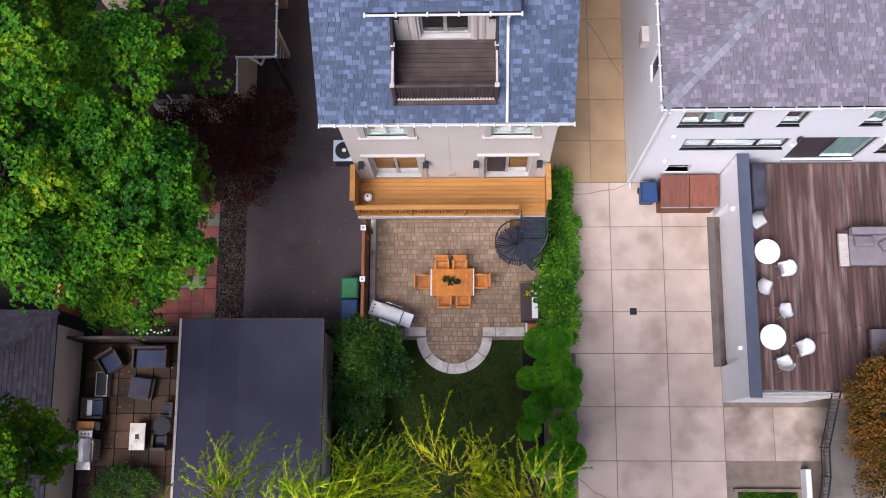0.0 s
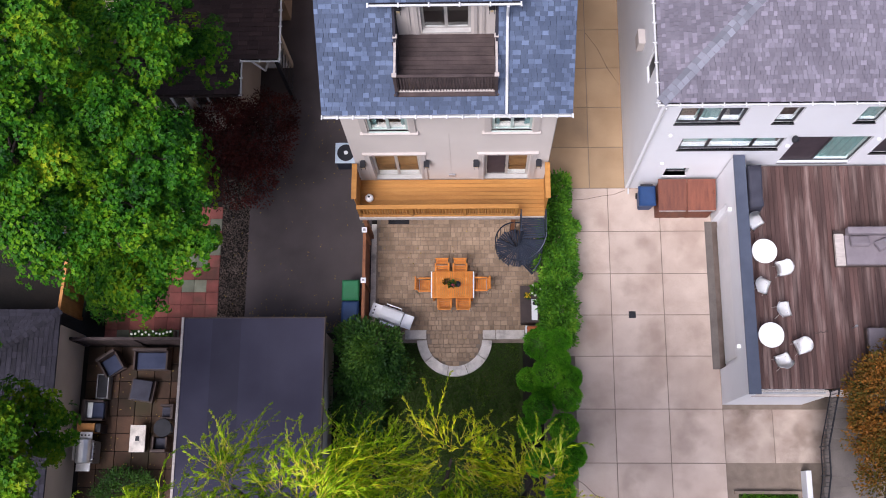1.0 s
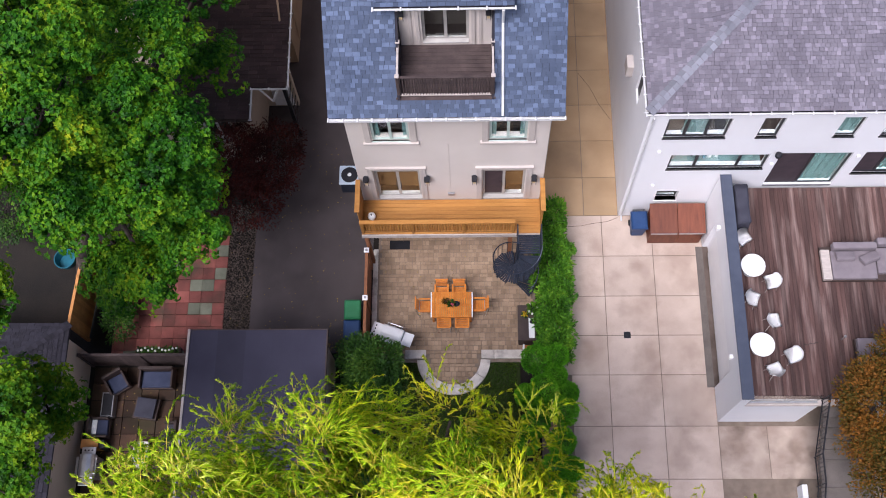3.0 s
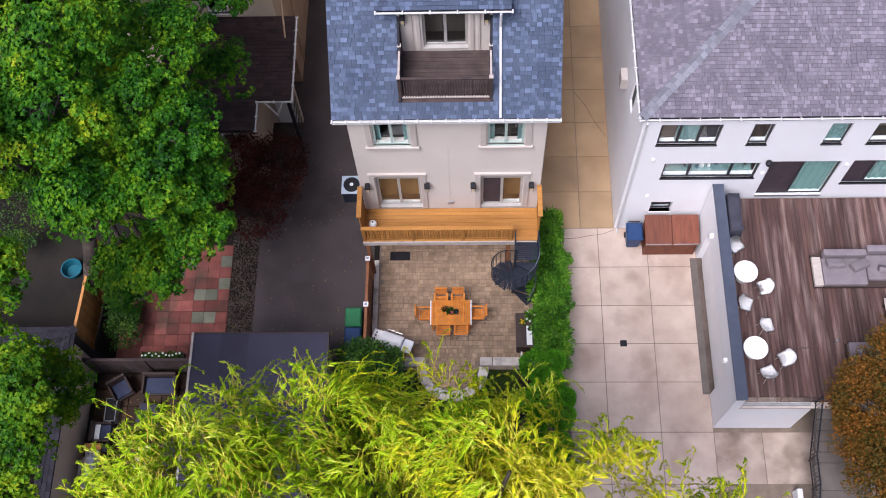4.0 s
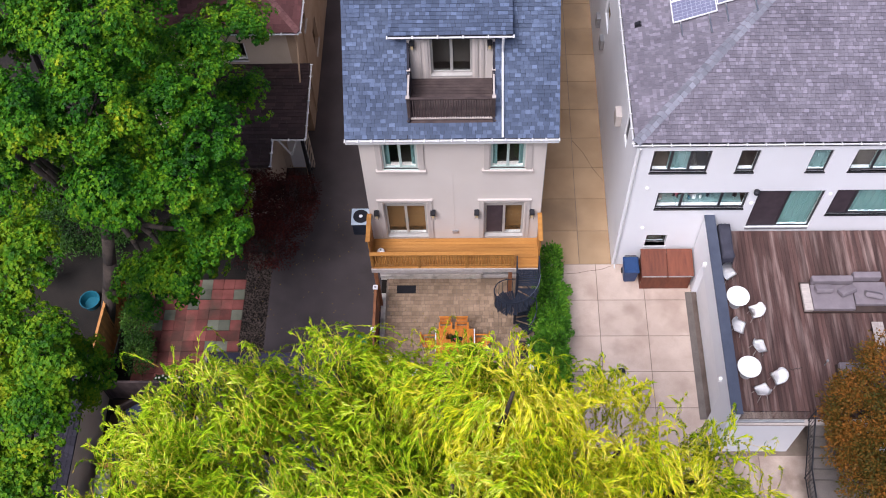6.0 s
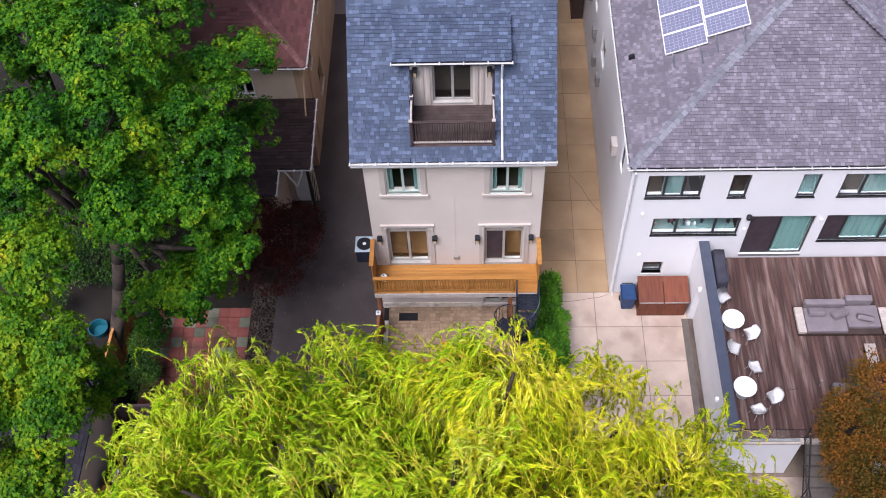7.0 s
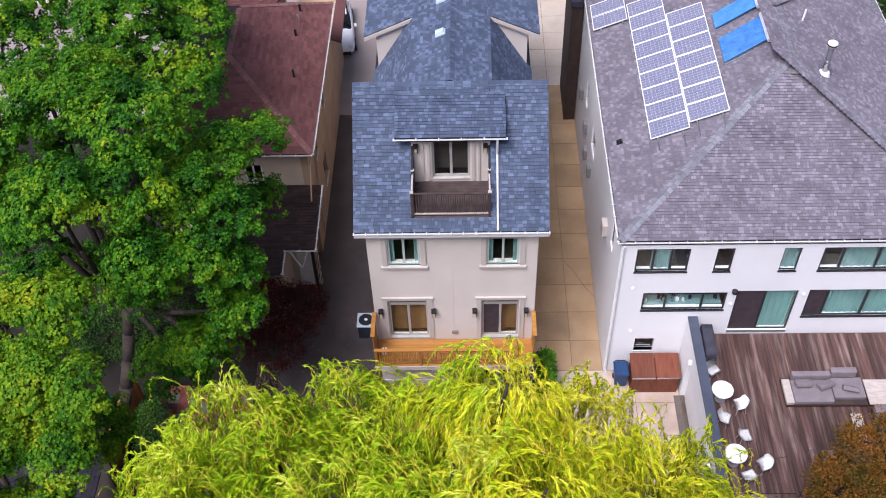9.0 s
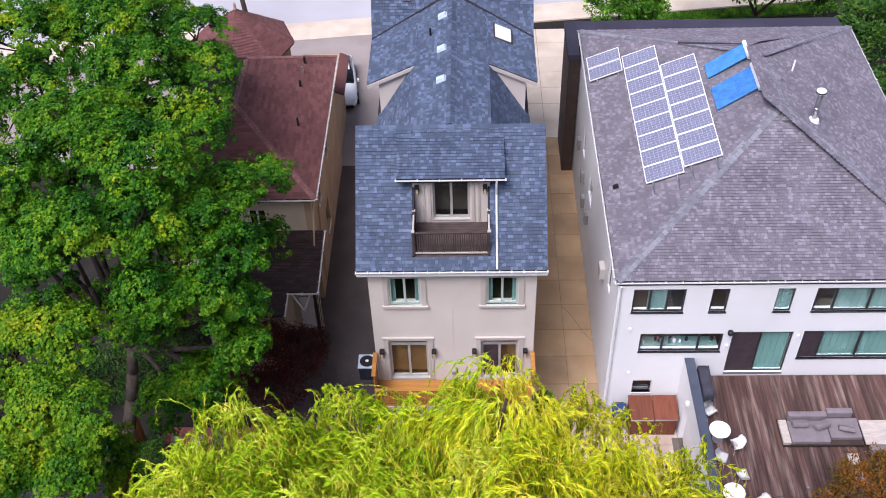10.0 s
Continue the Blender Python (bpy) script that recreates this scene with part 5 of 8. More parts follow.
shingles(wr, "shingle", (XW, YS, ES), (0, 1, 0), (RXB - XW, 0, RZB - ES), [(0, 0), (YN - YS, 0), (RYN - YS, hs), (RYS - YS, hs)], "shingle_grey", tab=(0.08, 0.2))
shingles(wr, "shingle", (XE, YS, ES), (0, 1, 0), (RXB - XE, 0, RZB - ES), [(0, 0), (YN - YS, 0), (RYN - YS, hs), (RYS - YS, hs)], "shingle_grey", tab=(0.08, 0.2))
shingles(wr, "shingle", (XW, YN, ES), (1, 0, 0), (0, RYN - YN, RZB - ES), [(0, 0), (XE - XW, 0), (RXB - XW, hs)], "shingle_grey", tab=(0.08, 0.2))


def hip_caps(parent, a, b, material, w=0.15, step=0.16):
    a, b = Vector(a), Vector(b)
    d = (b - a).normalized()
    s = Vector((-d.y, d.x, 0)).normalized()
    bm = bmesh.new()
    n_ = int((b - a).length / step)
    for i in range(n_):
        p, q = a + d * (i * step), a + d * (i * step + step * 0.97)
        for sg in (-1, 1):
            v = [bm.verts.new(c) for c in (p + Vector((0, 0, 0.06)), q + Vector((0, 0, 0.045)), q + s * sg * w + Vector((0, 0, -0.015)), p + s * sg * w + Vector((0, 0, 0.0)))]
            bm.faces.new(v)
    part("ridge_cap", bm, material, parent, kind="stuff")


top_s, top_n = (RXB, RYS, RZB), (RXB, RYN, RZB)
for a, b in (((XW, YS, ES), top_s), ((XE, YS, ES), top_s), ((XW, YN, ES), top_n), ((XE, YN, ES), top_n), (top_s, top_n)):
    hip_caps(wr, a, b, "hip_grey", 0.17, 0.2)
part("soffit", box(XW + 0.03, YS + 0.03, ES - 0.24, XE - 0.03, YN - 0.03, ES - 0.17), "white_paint", white)
for q in ((XW, YS, XE, YS + 0.03), (XW, YN - 0.03, XE, YN), (XW, YS + 0.03, XW + 0.03, YN - 0.03), (XE - 0.03, YS + 0.03, XE, YN - 0.03)):
    part("fascia", box(q[0], q[1], ES - 0.24, q[2], q[3], ES - 0.04), "white_paint", white)
gutter(white, (XW - 0.07, YS - 0.07, ES - 0.03), (XE + 0.07, YS - 0.07, ES - 0.03), brackets=0.6)
gutter(white, (XW - 0.07, YS, ES - 0.03), (XW - 0.07, YN, ES - 0.03), brackets=0.6)
gutter(white, (XE + 0.07, YS, ES - 0.03), (XE + 0.07, YN, ES - 0.03), brackets=0.6)
# dark flat-roofed front block
part("front_block", box(5.5, 16.4, 0, 6.05, 19.2, 7.0), "dark_wood", white, "dark clad front block")
part("front_block", box(6.05, 17.15, 0, 18.9, 19.2, 7.0), "dark_wood", white)
part("flat_roof", box(5.45, 16.3, 7.0, 6.0, 19.3, 7.3), "felt", white)
part("flat_roof", box(6.0, 17.2, 7.0, 19.0, 19.3, 7.3), "felt", white)

# roof equipment on the west slope
sw = (RZB - ES) / (RXB - XW)
se = (RZB - ES) / (XE - RXB)
tilt = math.degrees(math.atan(sw))


def on_west(x, yv, h):
    return (x - h * math.sin(math.atan(sw)), yv, ES + (x - XW) * sw + h * math.cos(math.atan(sw)))


array = thing("solar_array", "array of dark blue solar panels in silver frames", "solar panels", on_west(8.5, 9, 0))
pw, pd = 1.53, 0.95
cells_me = finish(box(0.03, 0.03, 0.0, pw - 0.03, pd - 0.03, 0.03), "cell_sheet", M["pv"])
bm = bmesh.new()
bx(bm, 0, 0, -0.01, pw, 0.024, 0.045)
bx(bm, 0, pd - 0.035, -0.01, pw, pd, 0.045)
bx(bm, 0, 0.035, -0.01, 0.035, pd - 0.035, 0.045)
bx(bm, pw - 0.035, 0.035, -0.01, pw, pd - 0.035, 0.045)
panel_me = finish(bm, "solar_panel", M["white_gloss"])
bm = bmesh.new()
for i in range(1, 9):
    bx(bm, 0.035 + (pw - 0.07) * i / 9, 0.035, 0.03, 0.035 + (pw - 0.07) * i / 9 + 0.009, pd - 0.035, 0.033)
for i in range(1, 6):
    bx(bm, 0.035, 0.035 + (pd - 0.07) * i / 6, 0.0305, pw - 0.035, 0.035 + (pd - 0.07) * i / 6 + 0.009, 0.0335)
grid_me = finish(bm, "cell_grid", M["pv_line"])
slots = [(7.62, 5.12 + i * 0.97) for i in range(9)] + [(9.05, 5.4 + i * 0.985) for i in range(7)] + [(6.15, 12.85), (6.15, 13.7)]
for x, yv in slots:
    ob = piece("solar_panel", panel_me, array, pose(*on_west(x, yv, 0.13), 0, -tilt, 0))
    piece("cell_sheet", cells_me, ob, Matrix())
    tagged(piece("cell_grid", grid_me, ob, Matrix()), kind="stuff")
rails = array
for x, y0, y1 in ((7.85, 4.5, 13.6), (8.75, 4.3, 13.6), (9.3, 4.6, 12.6), (10.2, 4.7, 12.4), (6.45, 12.75, 14.2), (7.35, 12.75, 14.2)):
    bm = bmesh.new()
    tube(bm, on_west(x, y0, 0.08), on_west(x, y1, 0.08), 0.03, n=6)
    yy = y0 + 0.05
    while yy < y1:
        tube(bm, on_west(x, yy, 0.0), on_west(x, yy, 0.08), 0.018, n=6)
        yy += 1.0
    part("rail", bm, "steel", rails)
for y0, y1 in ((10.45, 11.4), (8.25, 9.75)):
    col = thing("solar_collector", "bright blue evacuated tube solar water collector", "solar collector", on_west(11.2, (y0 + y1) / 2, 0), "pair of tube collectors")
    n_ = 14
    for i in range(n_):
        yy = y0 + (y1 - y0) * (i + 0.5) / n_
        part("tube", tube(bmesh.new(), on_west(10.7, yy - 0.1, 0.1), on_west(12.3, yy + 0.34, 0.18), 0.04, n=8), "tube_blue", col)
    bm = bmesh.new()
    tube(bm, on_west(12.38, y0 + 0.22, 0.2), on_west(12.38, y1 + 0.45, 0.2), 0.09, n=10)
    part("header", bm, "white_gloss", col)
    bm = bmesh.new()
    tube(bm, on_west(10.7, y0 - 0.15, 0.06), on_west(10.7, y1 - 0.05, 0.06), 0.03, n=6)
    for yy in (y0 - 0.05, y1):
        tube(bm, on_west(10.7, yy - 0.1, 0.04), on_west(12.3, yy + 0.34, 0.04), 0.022, n=6)
    part("mount", bm, "steel", col)
bm = bmesh.new()
pp = [on_west(12.6, 8.6, 0.12), on_west(12.65, 10.4, 0.2), (12.7, 12.2, 10.38), (13.4, 13.0, 10.06), (15.3, 14.3, 9.4), (17.2, 16.2, 8.42), (18.2, 17.1, 7.95)]
for a, b in zip(pp, pp[1:]):
    tube(bm, a, b, 0.05, n=7)
tube(bm, (9.9, 13.4, 9.85), (12.6, 12.4, 10.38), 0.035, n=7)
part("pipe", bm, "black", white)


def on_east(x, yv, h=0.0):
    return (x, yv, ES + (XE - x) * se + h)


fx, fy = 14.2, 7.1
flue = thing("flue", "tall galvanised flue with a round cap on the roof", "chimney", on_east(fx, fy))
z = on_east(fx, fy)[2]
part("flashing", lathe([(0.26, z - 0.12), (0.2, z + 0.1), (0.13, z + 0.16)], 18, (fx, fy)), "white_paint", flue)
part("stack", lathe([(0.11, z), (0.11, z + 1.25), (0.1, z + 1.3)], 16, (fx, fy)), "steel", flue, smooth=True)
part("collar", lathe([(0.13, z + 0.55), (0.13, z + 0.63)], 16, (fx, fy)), "steel", flue)
part("cap", lathe([(0.12, z + 1.3), (0.19, z + 1.34), (0.19, z + 1.46), (0.12, z + 1.5)], 18, (fx, fy)), "white_gloss", flue)
part("cap_band", lathe([(0.195, z + 1.36), (0.195, z + 1.42)], 18, (fx, fy)), "black", flue)
for x, yv in ((13.3, 10.5), (13.3, 9.2), (13.3, 8.1), (15.9, 7.0), (15.7, 6.0), (15.7, 9.3)):
    roof_vent(white, *on_east(x, yv), tilt, "grey_metal", 0.16 if x < 13 else 0.09)
roof_vent(white, 12.92, 6.75, ES + (6.75 - YS) * 0.425 + 0.05, 0)
roof_vent(white, *on_west(6.5, 5.6, 0.0), -tilt, "black", 0.12)
part("vent_pipe", tube(bmesh.new(), on_east(14.1, 10.4, -0.05), on_east(14.15, 10.45, 0.55), 0.04), "white_gloss", white)

# ---- terrace of the white house ----
TZ = 2.6
ter = thing("terrace", "raised roof terrace with dark ipe boards and white walls", "terrace", (13.5, -3.2, 0), kind="structure")
part("terrace_wall", wall_with_holes("x", 9.1, 0.3, -7.1, 0.548, 0, 3.66, [(-5.9, 0.0, -0.65, 2.3)]), "white", ter, "white rendered parapet wall")
part("recess_wall", box(9.3, -5.9, 0, 9.38, -0.65, 2.3), "white", ter)
part("garage_door", box(9.28, -5.7, 0.02, 9.297, -0.9, 2.2), "white_paint", ter)
part("drain_strip", box(9.1, -5.9, -0.05, 9.3, -0.65, 0.012), "gravel", ter)
part("apron", box(8.85, -5.9, -0.05, 9.1, -0.65, 0.012), "grey_concrete", ter)
part("terrace_wall", box(9.4, -7.1, 0, 11.75, -6.85, 2.5), "white", ter)
part("terrace_wall", box(13.6, -7.1, 0, 19.0, -6.85, 2.5), "white", ter)
part("terrace_base", box(9.5, -6.84, 2.2, 19.0, 0.54, 2.55), "dark_wood", ter)
part("coping", box(9.06, -7.14, 3.66, 9.44, 0.545, 3.72, 0.01), "coping", ter, "dark slate coping")
part("terrace_wall", box(18.7, -6.84, 0, 19.0, 0.54, 3.4), "white", ter)
part("edge_board", box(9.4, -7.1, 2.5, 13.6, -6.9, 2.62, 0.008), "pale_wood", ter)
for yv in (-1.05, -5.55):
    wl = part("wall_light", box(8.98, yv - 0.06, 2.75, 9.1, yv + 0.06, 2.95, 0.015), "white_plastic", ter)
db = finish(box(0.003, -6.86, 0, 0.137, 0.53, 0.03, 0.004), "deck_board", M["deck_brown"])
for i in range(66):
    piece("deck_board", db, ter, pose(9.44 + i * 0.14, 0, TZ - 0.03))
gl = thing("glass_guard", "frameless glass guard at the terrace edge", "railing", (10.6, -6.98, TZ))
for x0 in (9.5, 10.6):
    g_ = part("glass_panel", box(x0, -7.0, TZ + 0.02, x0 + 1.06, -6.985, TZ + 0.95), "glass", gl)
    g_.visible_shadow = False
part("shoe", box(9.46, -7.03, TZ, 11.7, -6.95, TZ + 0.1, 0.006), "grey_metal", gl)

# steps down from the terrace
steps = thing("garden_steps", "grey concrete steps down from the terrace", "steps", (12.7, -9, 0))
NS = 13
for i in range(NS):
    z = TZ - 0.1 - i * (TZ - 0.1) / NS
    y1 = -7.1 - i * 0.31 - (0.55 if i > 5 else 0)
    dep = 0.33 + (0.55 if i == 5 else 0)
    part("step", box(11.9, y1 - dep, max(0, z - 0.2), 13.6, y1, z, 0.012), "grey_concrete", steps)
rl = thing("stair_railing", "black steel railing down the garden steps", "railing", (11.75, -9, 0))
pts = [(11.85, -6.95, TZ + 0.95), (11.72, -8.6, 2.55), (11.75, -9.5, 2.4), (11.8, -11.6, 1.0)]
for dz, r in ((0, 0.03), (-0.8, 0.02)):
    bm = bmesh.new()
    for a, b in zip(pts, pts[1:]):
        tube(bm, (a[0], a[1], a[2] + dz), (b[0], b[1], b[2] + dz), r, n=6)
    part("rail", bm, "black", rl)
for a, b in zip(pts, pts[1:]):
    n_ = int((Vector(b) - Vector(a)).length / 0.13)
    for i in range(n_ + 1):
        p_ = Vector(a).lerp(Vector(b), i / n_)
        last = i == 0
        part("post" if last else "baluster", tube(bmesh.new(), p_ + Vector((0, 0, -0.95 if last else -0.8)), p_, 0.022 if last else 0.009, n=6), "black", rl)
for x, y0 in ((13.65, -7.1),):
    part("handrail", tube(bmesh.new(), (x, -7.1, TZ + 0.9), (x, -11.2, 0.9), 0.022, n=6), "black", rl)
solid("stair_wall", box(11.55, -10.9, -0.1, 11.73, -9.3, 0.55, 0.015), "white", "low white wall beside the steps", "wall", "structure")

# storage box and bins against the white house
sb = thing("storage_box", "red-brown wooden bin store with two lids and doors", "storage box", (8.05, 0, 0))
part("body", box(7.1, -0.5, 0.02, 8.98, 0.47, 1.08, 0.01), "mahogany", sb)
for x0, x1 in ((7.06, 8.03), (8.05, 9.02)):
    part("lid", slab([(x0, -0.56, 1.14), (x1, -0.56, 1.14), (x1, 0.5, 1.38), (x0, 0.5, 1.38)], 0.04), "mahogany", sb)
    lip = part("lid_edge", box(x0 + 0.02, -0.585, 1.07, x1 - 0.02, -0.56, 1.13), "steel", sb)
    part("door", box(x0 + 0.08, -0.525, 0.08, x1 - 0.08, -0.505, 1.0, 0.006), "mahogany", sb)
part("end_panel", box(7.1, 0.0, 1.08, 7.14, 0.47, 1.3), "mahogany", sb)
part("end_panel", box(8.94, 0.0, 1.08, 8.98, 0.47, 1.3), "mahogany", sb)


def wheelie_bin(label, material, m, lid_material=None):
    root = thing("wheelie_bin", label, "bin", (0, 0, 0))
    bm = bmesh.new()
    v = bx(bm, -0.28, -0.33, 0.08, 0.28, 0.33, 0.98)
    for q in v[:4]:
        q.co.x *= 0.8
        q.co.y *= 0.75
    bmesh.ops.bevel(bm, geom=bm.edges[:], offset=0.03, segments=2, affect="EDGES")
    body = part("body", bm, material, root)
    part("rim", box(-0.3, -0.35, 0.93, 0.3, 0.35, 0.985, 0.012), material, body)
    bm = bmesh.new()
    v = bx(bm, -0.3, -0.37, 0.99, 0.3, 0.36, 1.06)
    for q in v[4:]:
        q.co.x *= 0.82
        q.co.y *= 0.82
    bmesh.ops.bevel(bm, geom=bm.edges[:], offset=0.015, segments=2, affect="EDGES")
    lid = part("lid", bm, lid_material or material, root)
    part("lid_panel", box(-0.17, -0.22, 1.06, 0.17, 0.12, 1.072, 0.004), lid_material or material, lid)
    part("handle", tube(bmesh.new(), (-0.22, 0.4, 0.98), (0.22, 0.4, 0.98), 0.02, n=8), "black", root)
    for x in (-0.26, 0.22):
        bm = tube(bmesh.new(), (x, 0.26, 0.11), (x + 0.045, 0.26, 0.11), 0.11, n=14)
        part("wheel", bm, "tyre", root)
    root.matrix_basis = m
    return root


wheelie_bin("dark blue plastic wheelie bin beside the wooden box", "bin_blue", pose(6.72, 0.02, 0.0))
wheelie_bin("green plastic wheelie bin beside the fence", "bin_green", pose(-3.55, -3.3, 0.0, 0, 0, 180))
wheelie_bin("blue plastic wheelie bin beside the fence", "bin_blue", pose(-3.55, -4.05, 0.0, 0, 0, 180))

# terrace furniture


def shell_chair(m, label):
    root = thing("shell_chair", label, "chair", (0, 0, 0), "white terrace chairs")
    bm = bmesh.new()
    rows_, cols = 9, 11
    grid = []
    for i in range(rows_):
        s = i / (rows_ - 1)
        for_ = []
        for j in range(cols):
            t = j / (cols - 1) * 2 - 1
            y_ = -0.29 + 0.5 * min(s / 0.6, 1) + 0.3 * max(0, s - 0.6)
            w = 0.33 * (1 - 0.1 * (1 - s)) * (1 if s < 0.75 else 1 - 1.0 * (s - 0.75))
            z_ = 0.43 - 0.02 * math.sin(min(s / 0.6, 1) * 3.14) + (0.26 * ((s - 0.55) / 0.45) ** 0.9 if s > 0.55 else 0) + abs(t) ** 3 * 0.1 * min(1, s * 1.6) * (1 if s < 0.7 else 0.5)
            for_.append(bm.verts.new((w * t * 0.8, 0.8 * y_ - 0.08 * t * t * (1 if s > 0.6 else 0) - 0.02 * t * t, z_)))
        grid.append(for_)
    for a, b in zip(grid, grid[1:]):
        for j in range(cols - 1):
            bm.faces.new((a[j], a[j + 1], b[j + 1], b[j]))
    ex = bmesh.ops.solidify(bm, geom=bm.faces[:], thickness=0.018)
    part("shell", bm, "white_plastic", root, smooth=True)
    for x in (-0.2, 0.2):
        for yv in (-0.2, 0.2):
            part("leg", tube(bmesh.new(), (x * 0.95, yv * 0.95, 0), (x * 0.6, yv * 0.6, 0.43), 0.011, n=7), "pale_wood", root)
    root.matrix_basis = m
    return root


ch = shell_chair(pose(9.78, -1.48, TZ, 0, 0, 35), "white plastic shell chair on the terrace")
for x, yv, r in ((10.6, -3.05, -80), (9.86, -3.62, 70), (10.47, -4.4, 100), (11.0, -5.55, -70), (10.37, -6.05, -160)):
    copy_thing(ch, pose(x, yv, TZ, 0, 0, r))


def bistro_table(m, label):
    root = thing("bistro_table", label, "table", (0, 0, 0), "white terrace tables")
    part("tabletop", lathe([(0.39, 0.6), (0.4, 0.61), (0.4, 0.625), (0.385, 0.635)], 40), "white_plastic", root)
    part("stem", lathe([(0.035, 0.02), (0.03, 0.6)], 12), "white_plastic", root)
    part("foot", lathe([(0.2, 0.0), (0.2, 0.012), (0.04, 0.04)], 28), "grey_metal", root)
    root.matrix_basis = m
    return root


bt = bistro_table(pose(9.98, -2.53, TZ), "round white pedestal table between white chairs")
copy_thing(bt, pose(10.0, -5.24, TZ))

sofa = thing("outdoor_sofa", "low grey modular outdoor sofa with loose cushions", "sofa", (13.8, -2.3, TZ))
part("base", box(12.35, -2.95, TZ + 0.08, 15.35, -1.75, TZ + 0.2, 0.01), "dark_wood", sofa)
for x, yv in ((12.45, -2.85), (15.2, -2.85), (12.45, -1.9), (15.2, -1.9)):
    part("leg", box(x, yv, TZ, x + 0.06, yv + 0.06, TZ + 0.08), "dark_wood", sofa)
part("arm_table", box(12.33, -2.95, TZ + 0.21, 12.62, -1.9, TZ + 0.35, 0.01), "pale_wood", sofa)
part("seat_cushion", box(12.64, -2.93, TZ + 0.2, 14.1, -1.95, TZ + 0.38, 0.04), "grey_cushion", sofa)
part("seat_cushion", box(14.13, -2.75, TZ + 0.2, 15.3, -1.85, TZ + 0.38, 0.04), "grey_cushion", sofa)
part("back_cushion", box(12.66, -1.98, TZ + 0.36, 14.1, -1.74, TZ + 0.68, 0.05), "grey_cushion", sofa)
part("back_cushion", box(14.13, -1.85, TZ + 0.36, 15.1, -1.6, TZ + 0.7, 0.05), "grey_cushion", sofa)
for x, yv, rz, rx in ((13.05, -2.2, 0, 35), (13.85, -2.28, 22, 35), (14.75, -2.45, -14, 12)):
    bm = box(-0.3, -0.09, -0.17, 0.3, 0.09, 0.17, 0.05)
    bmesh.ops.transform(bm, matrix=pose(x, yv, TZ + 0.52, 90 - 60 + rx, 0, rz), verts=bm.verts[:])
    part("pillow", bm, "grey_cushion", sofa)
pl = thing("platform_table", "low pale wood platform beside the sofa", "table", (15.8, -2.5, TZ))
part("top", box(15.38, -3.0, TZ + 0.24, 16.6, -1.9, TZ + 0.3, 0.008), "pale_wood", pl)
for x in (15.45, 16.45):
    part("leg", box(x, -2.9, TZ, x + 0.08, -2.0, TZ + 0.24), "dark_wood", pl)
of = thing("outdoor_sofa", "grey daybed module facing the sofa", "sofa", (16.0, -4.2, TZ))
part("base", box(15.45, -5.6, TZ, 16.9, -3.06, TZ + 0.2, 0.01), "dark_wood", of)
part("seat_cushion", box(15.48, -5.58, TZ + 0.2, 16.88, -3.08, TZ + 0.38, 0.04), "grey_cushion", of)
for x, yv in ((13.05, -5.15),):
    o2 = thing("outdoor_sofa", "grey armchair module near the steps", "armchair", (13.6, -5.4, TZ))
    part("base", box(13.1, -6.0, TZ, 14.2, -4.95, TZ + 0.2, 0.01), "dark_wood", o2)
    part("seat_cushion", box(13.12, -5.98, TZ + 0.2, 14.18, -4.97, TZ + 0.38, 0.04), "grey_cushion", o2)
    part("back_cushion", box(13.9, -5.95, TZ + 0.36, 14.18, -5.0, TZ + 0.66, 0.05), "grey_cushion", o2)
ct = thing("coffee_table", "narrow pale slatted coffee table", "table", (14.75, -4.0, TZ))
for i in range(4):
    part("slat", box(14.55 + i * 0.1, -4.55, TZ + 0.27, 14.645 + i * 0.1, -3.4, TZ + 0.3, 0.004), "pale_wood", ct)
for yv in (-4.4, -3.6):
    part("leg", box(14.57, yv, TZ, 14.93, yv + 0.06, TZ + 0.27), "dark_wood", ct)
bm = bmesh.new()
v = bx(bm, 9.5, -1.2, TZ, 10.02, 0.3, TZ + 1.0)
for q in v[4:]:
    q.co.x = 9.78 + (q.co.x - 9.78) * 0.75
    q.co.y = -0.45 + (q.co.y + 0.45) * 0.9
bmesh.ops.subdivide_edges(bm, edges=bm.edges[:], cuts=4, use_grid_fill=True)
for q in bm.verts:
    if q.co.z > TZ + 0.02:
        q.co += Vector((random.uniform(-1, 1), random.uniform(-1, 1), random.uniform(-1, 1))) * 0.018
solid("covered_barbecue", bm, "cover", "barbecue under a dark weatherproof cover", "barbecue", smooth=True)
sl = thing("spot_lamp", "small grey garden spot lamp on the terrace", "lamp", (12.75, -4.92, TZ))
part("stake", tube(bmesh.new(), (12.75, -4.92, TZ), (12.75, -4.92, TZ + 0.35), 0.015), "grey_metal", sl)
part("head", lathe([(0.03, TZ + 0.33), (0.045, TZ + 0.37), (0.045, TZ + 0.4), (0.02, TZ + 0.42)], 14, (12.75, -4.92)), "grey_metal", sl)
bm = bmesh.new()
prev = None
for i in range(9):
    p_ = Vector((11.5 + i * 0.06, -5.1 + 0.03 * math.sin(i * 2.0) + 0.01 * i, TZ + 0.015))
    if prev:
        tube(bm, prev, p_, 0.014, n=5)
    prev = p_
solid("chain", bm, "dark_wood", "short dark chain lying on the boards", "chain")

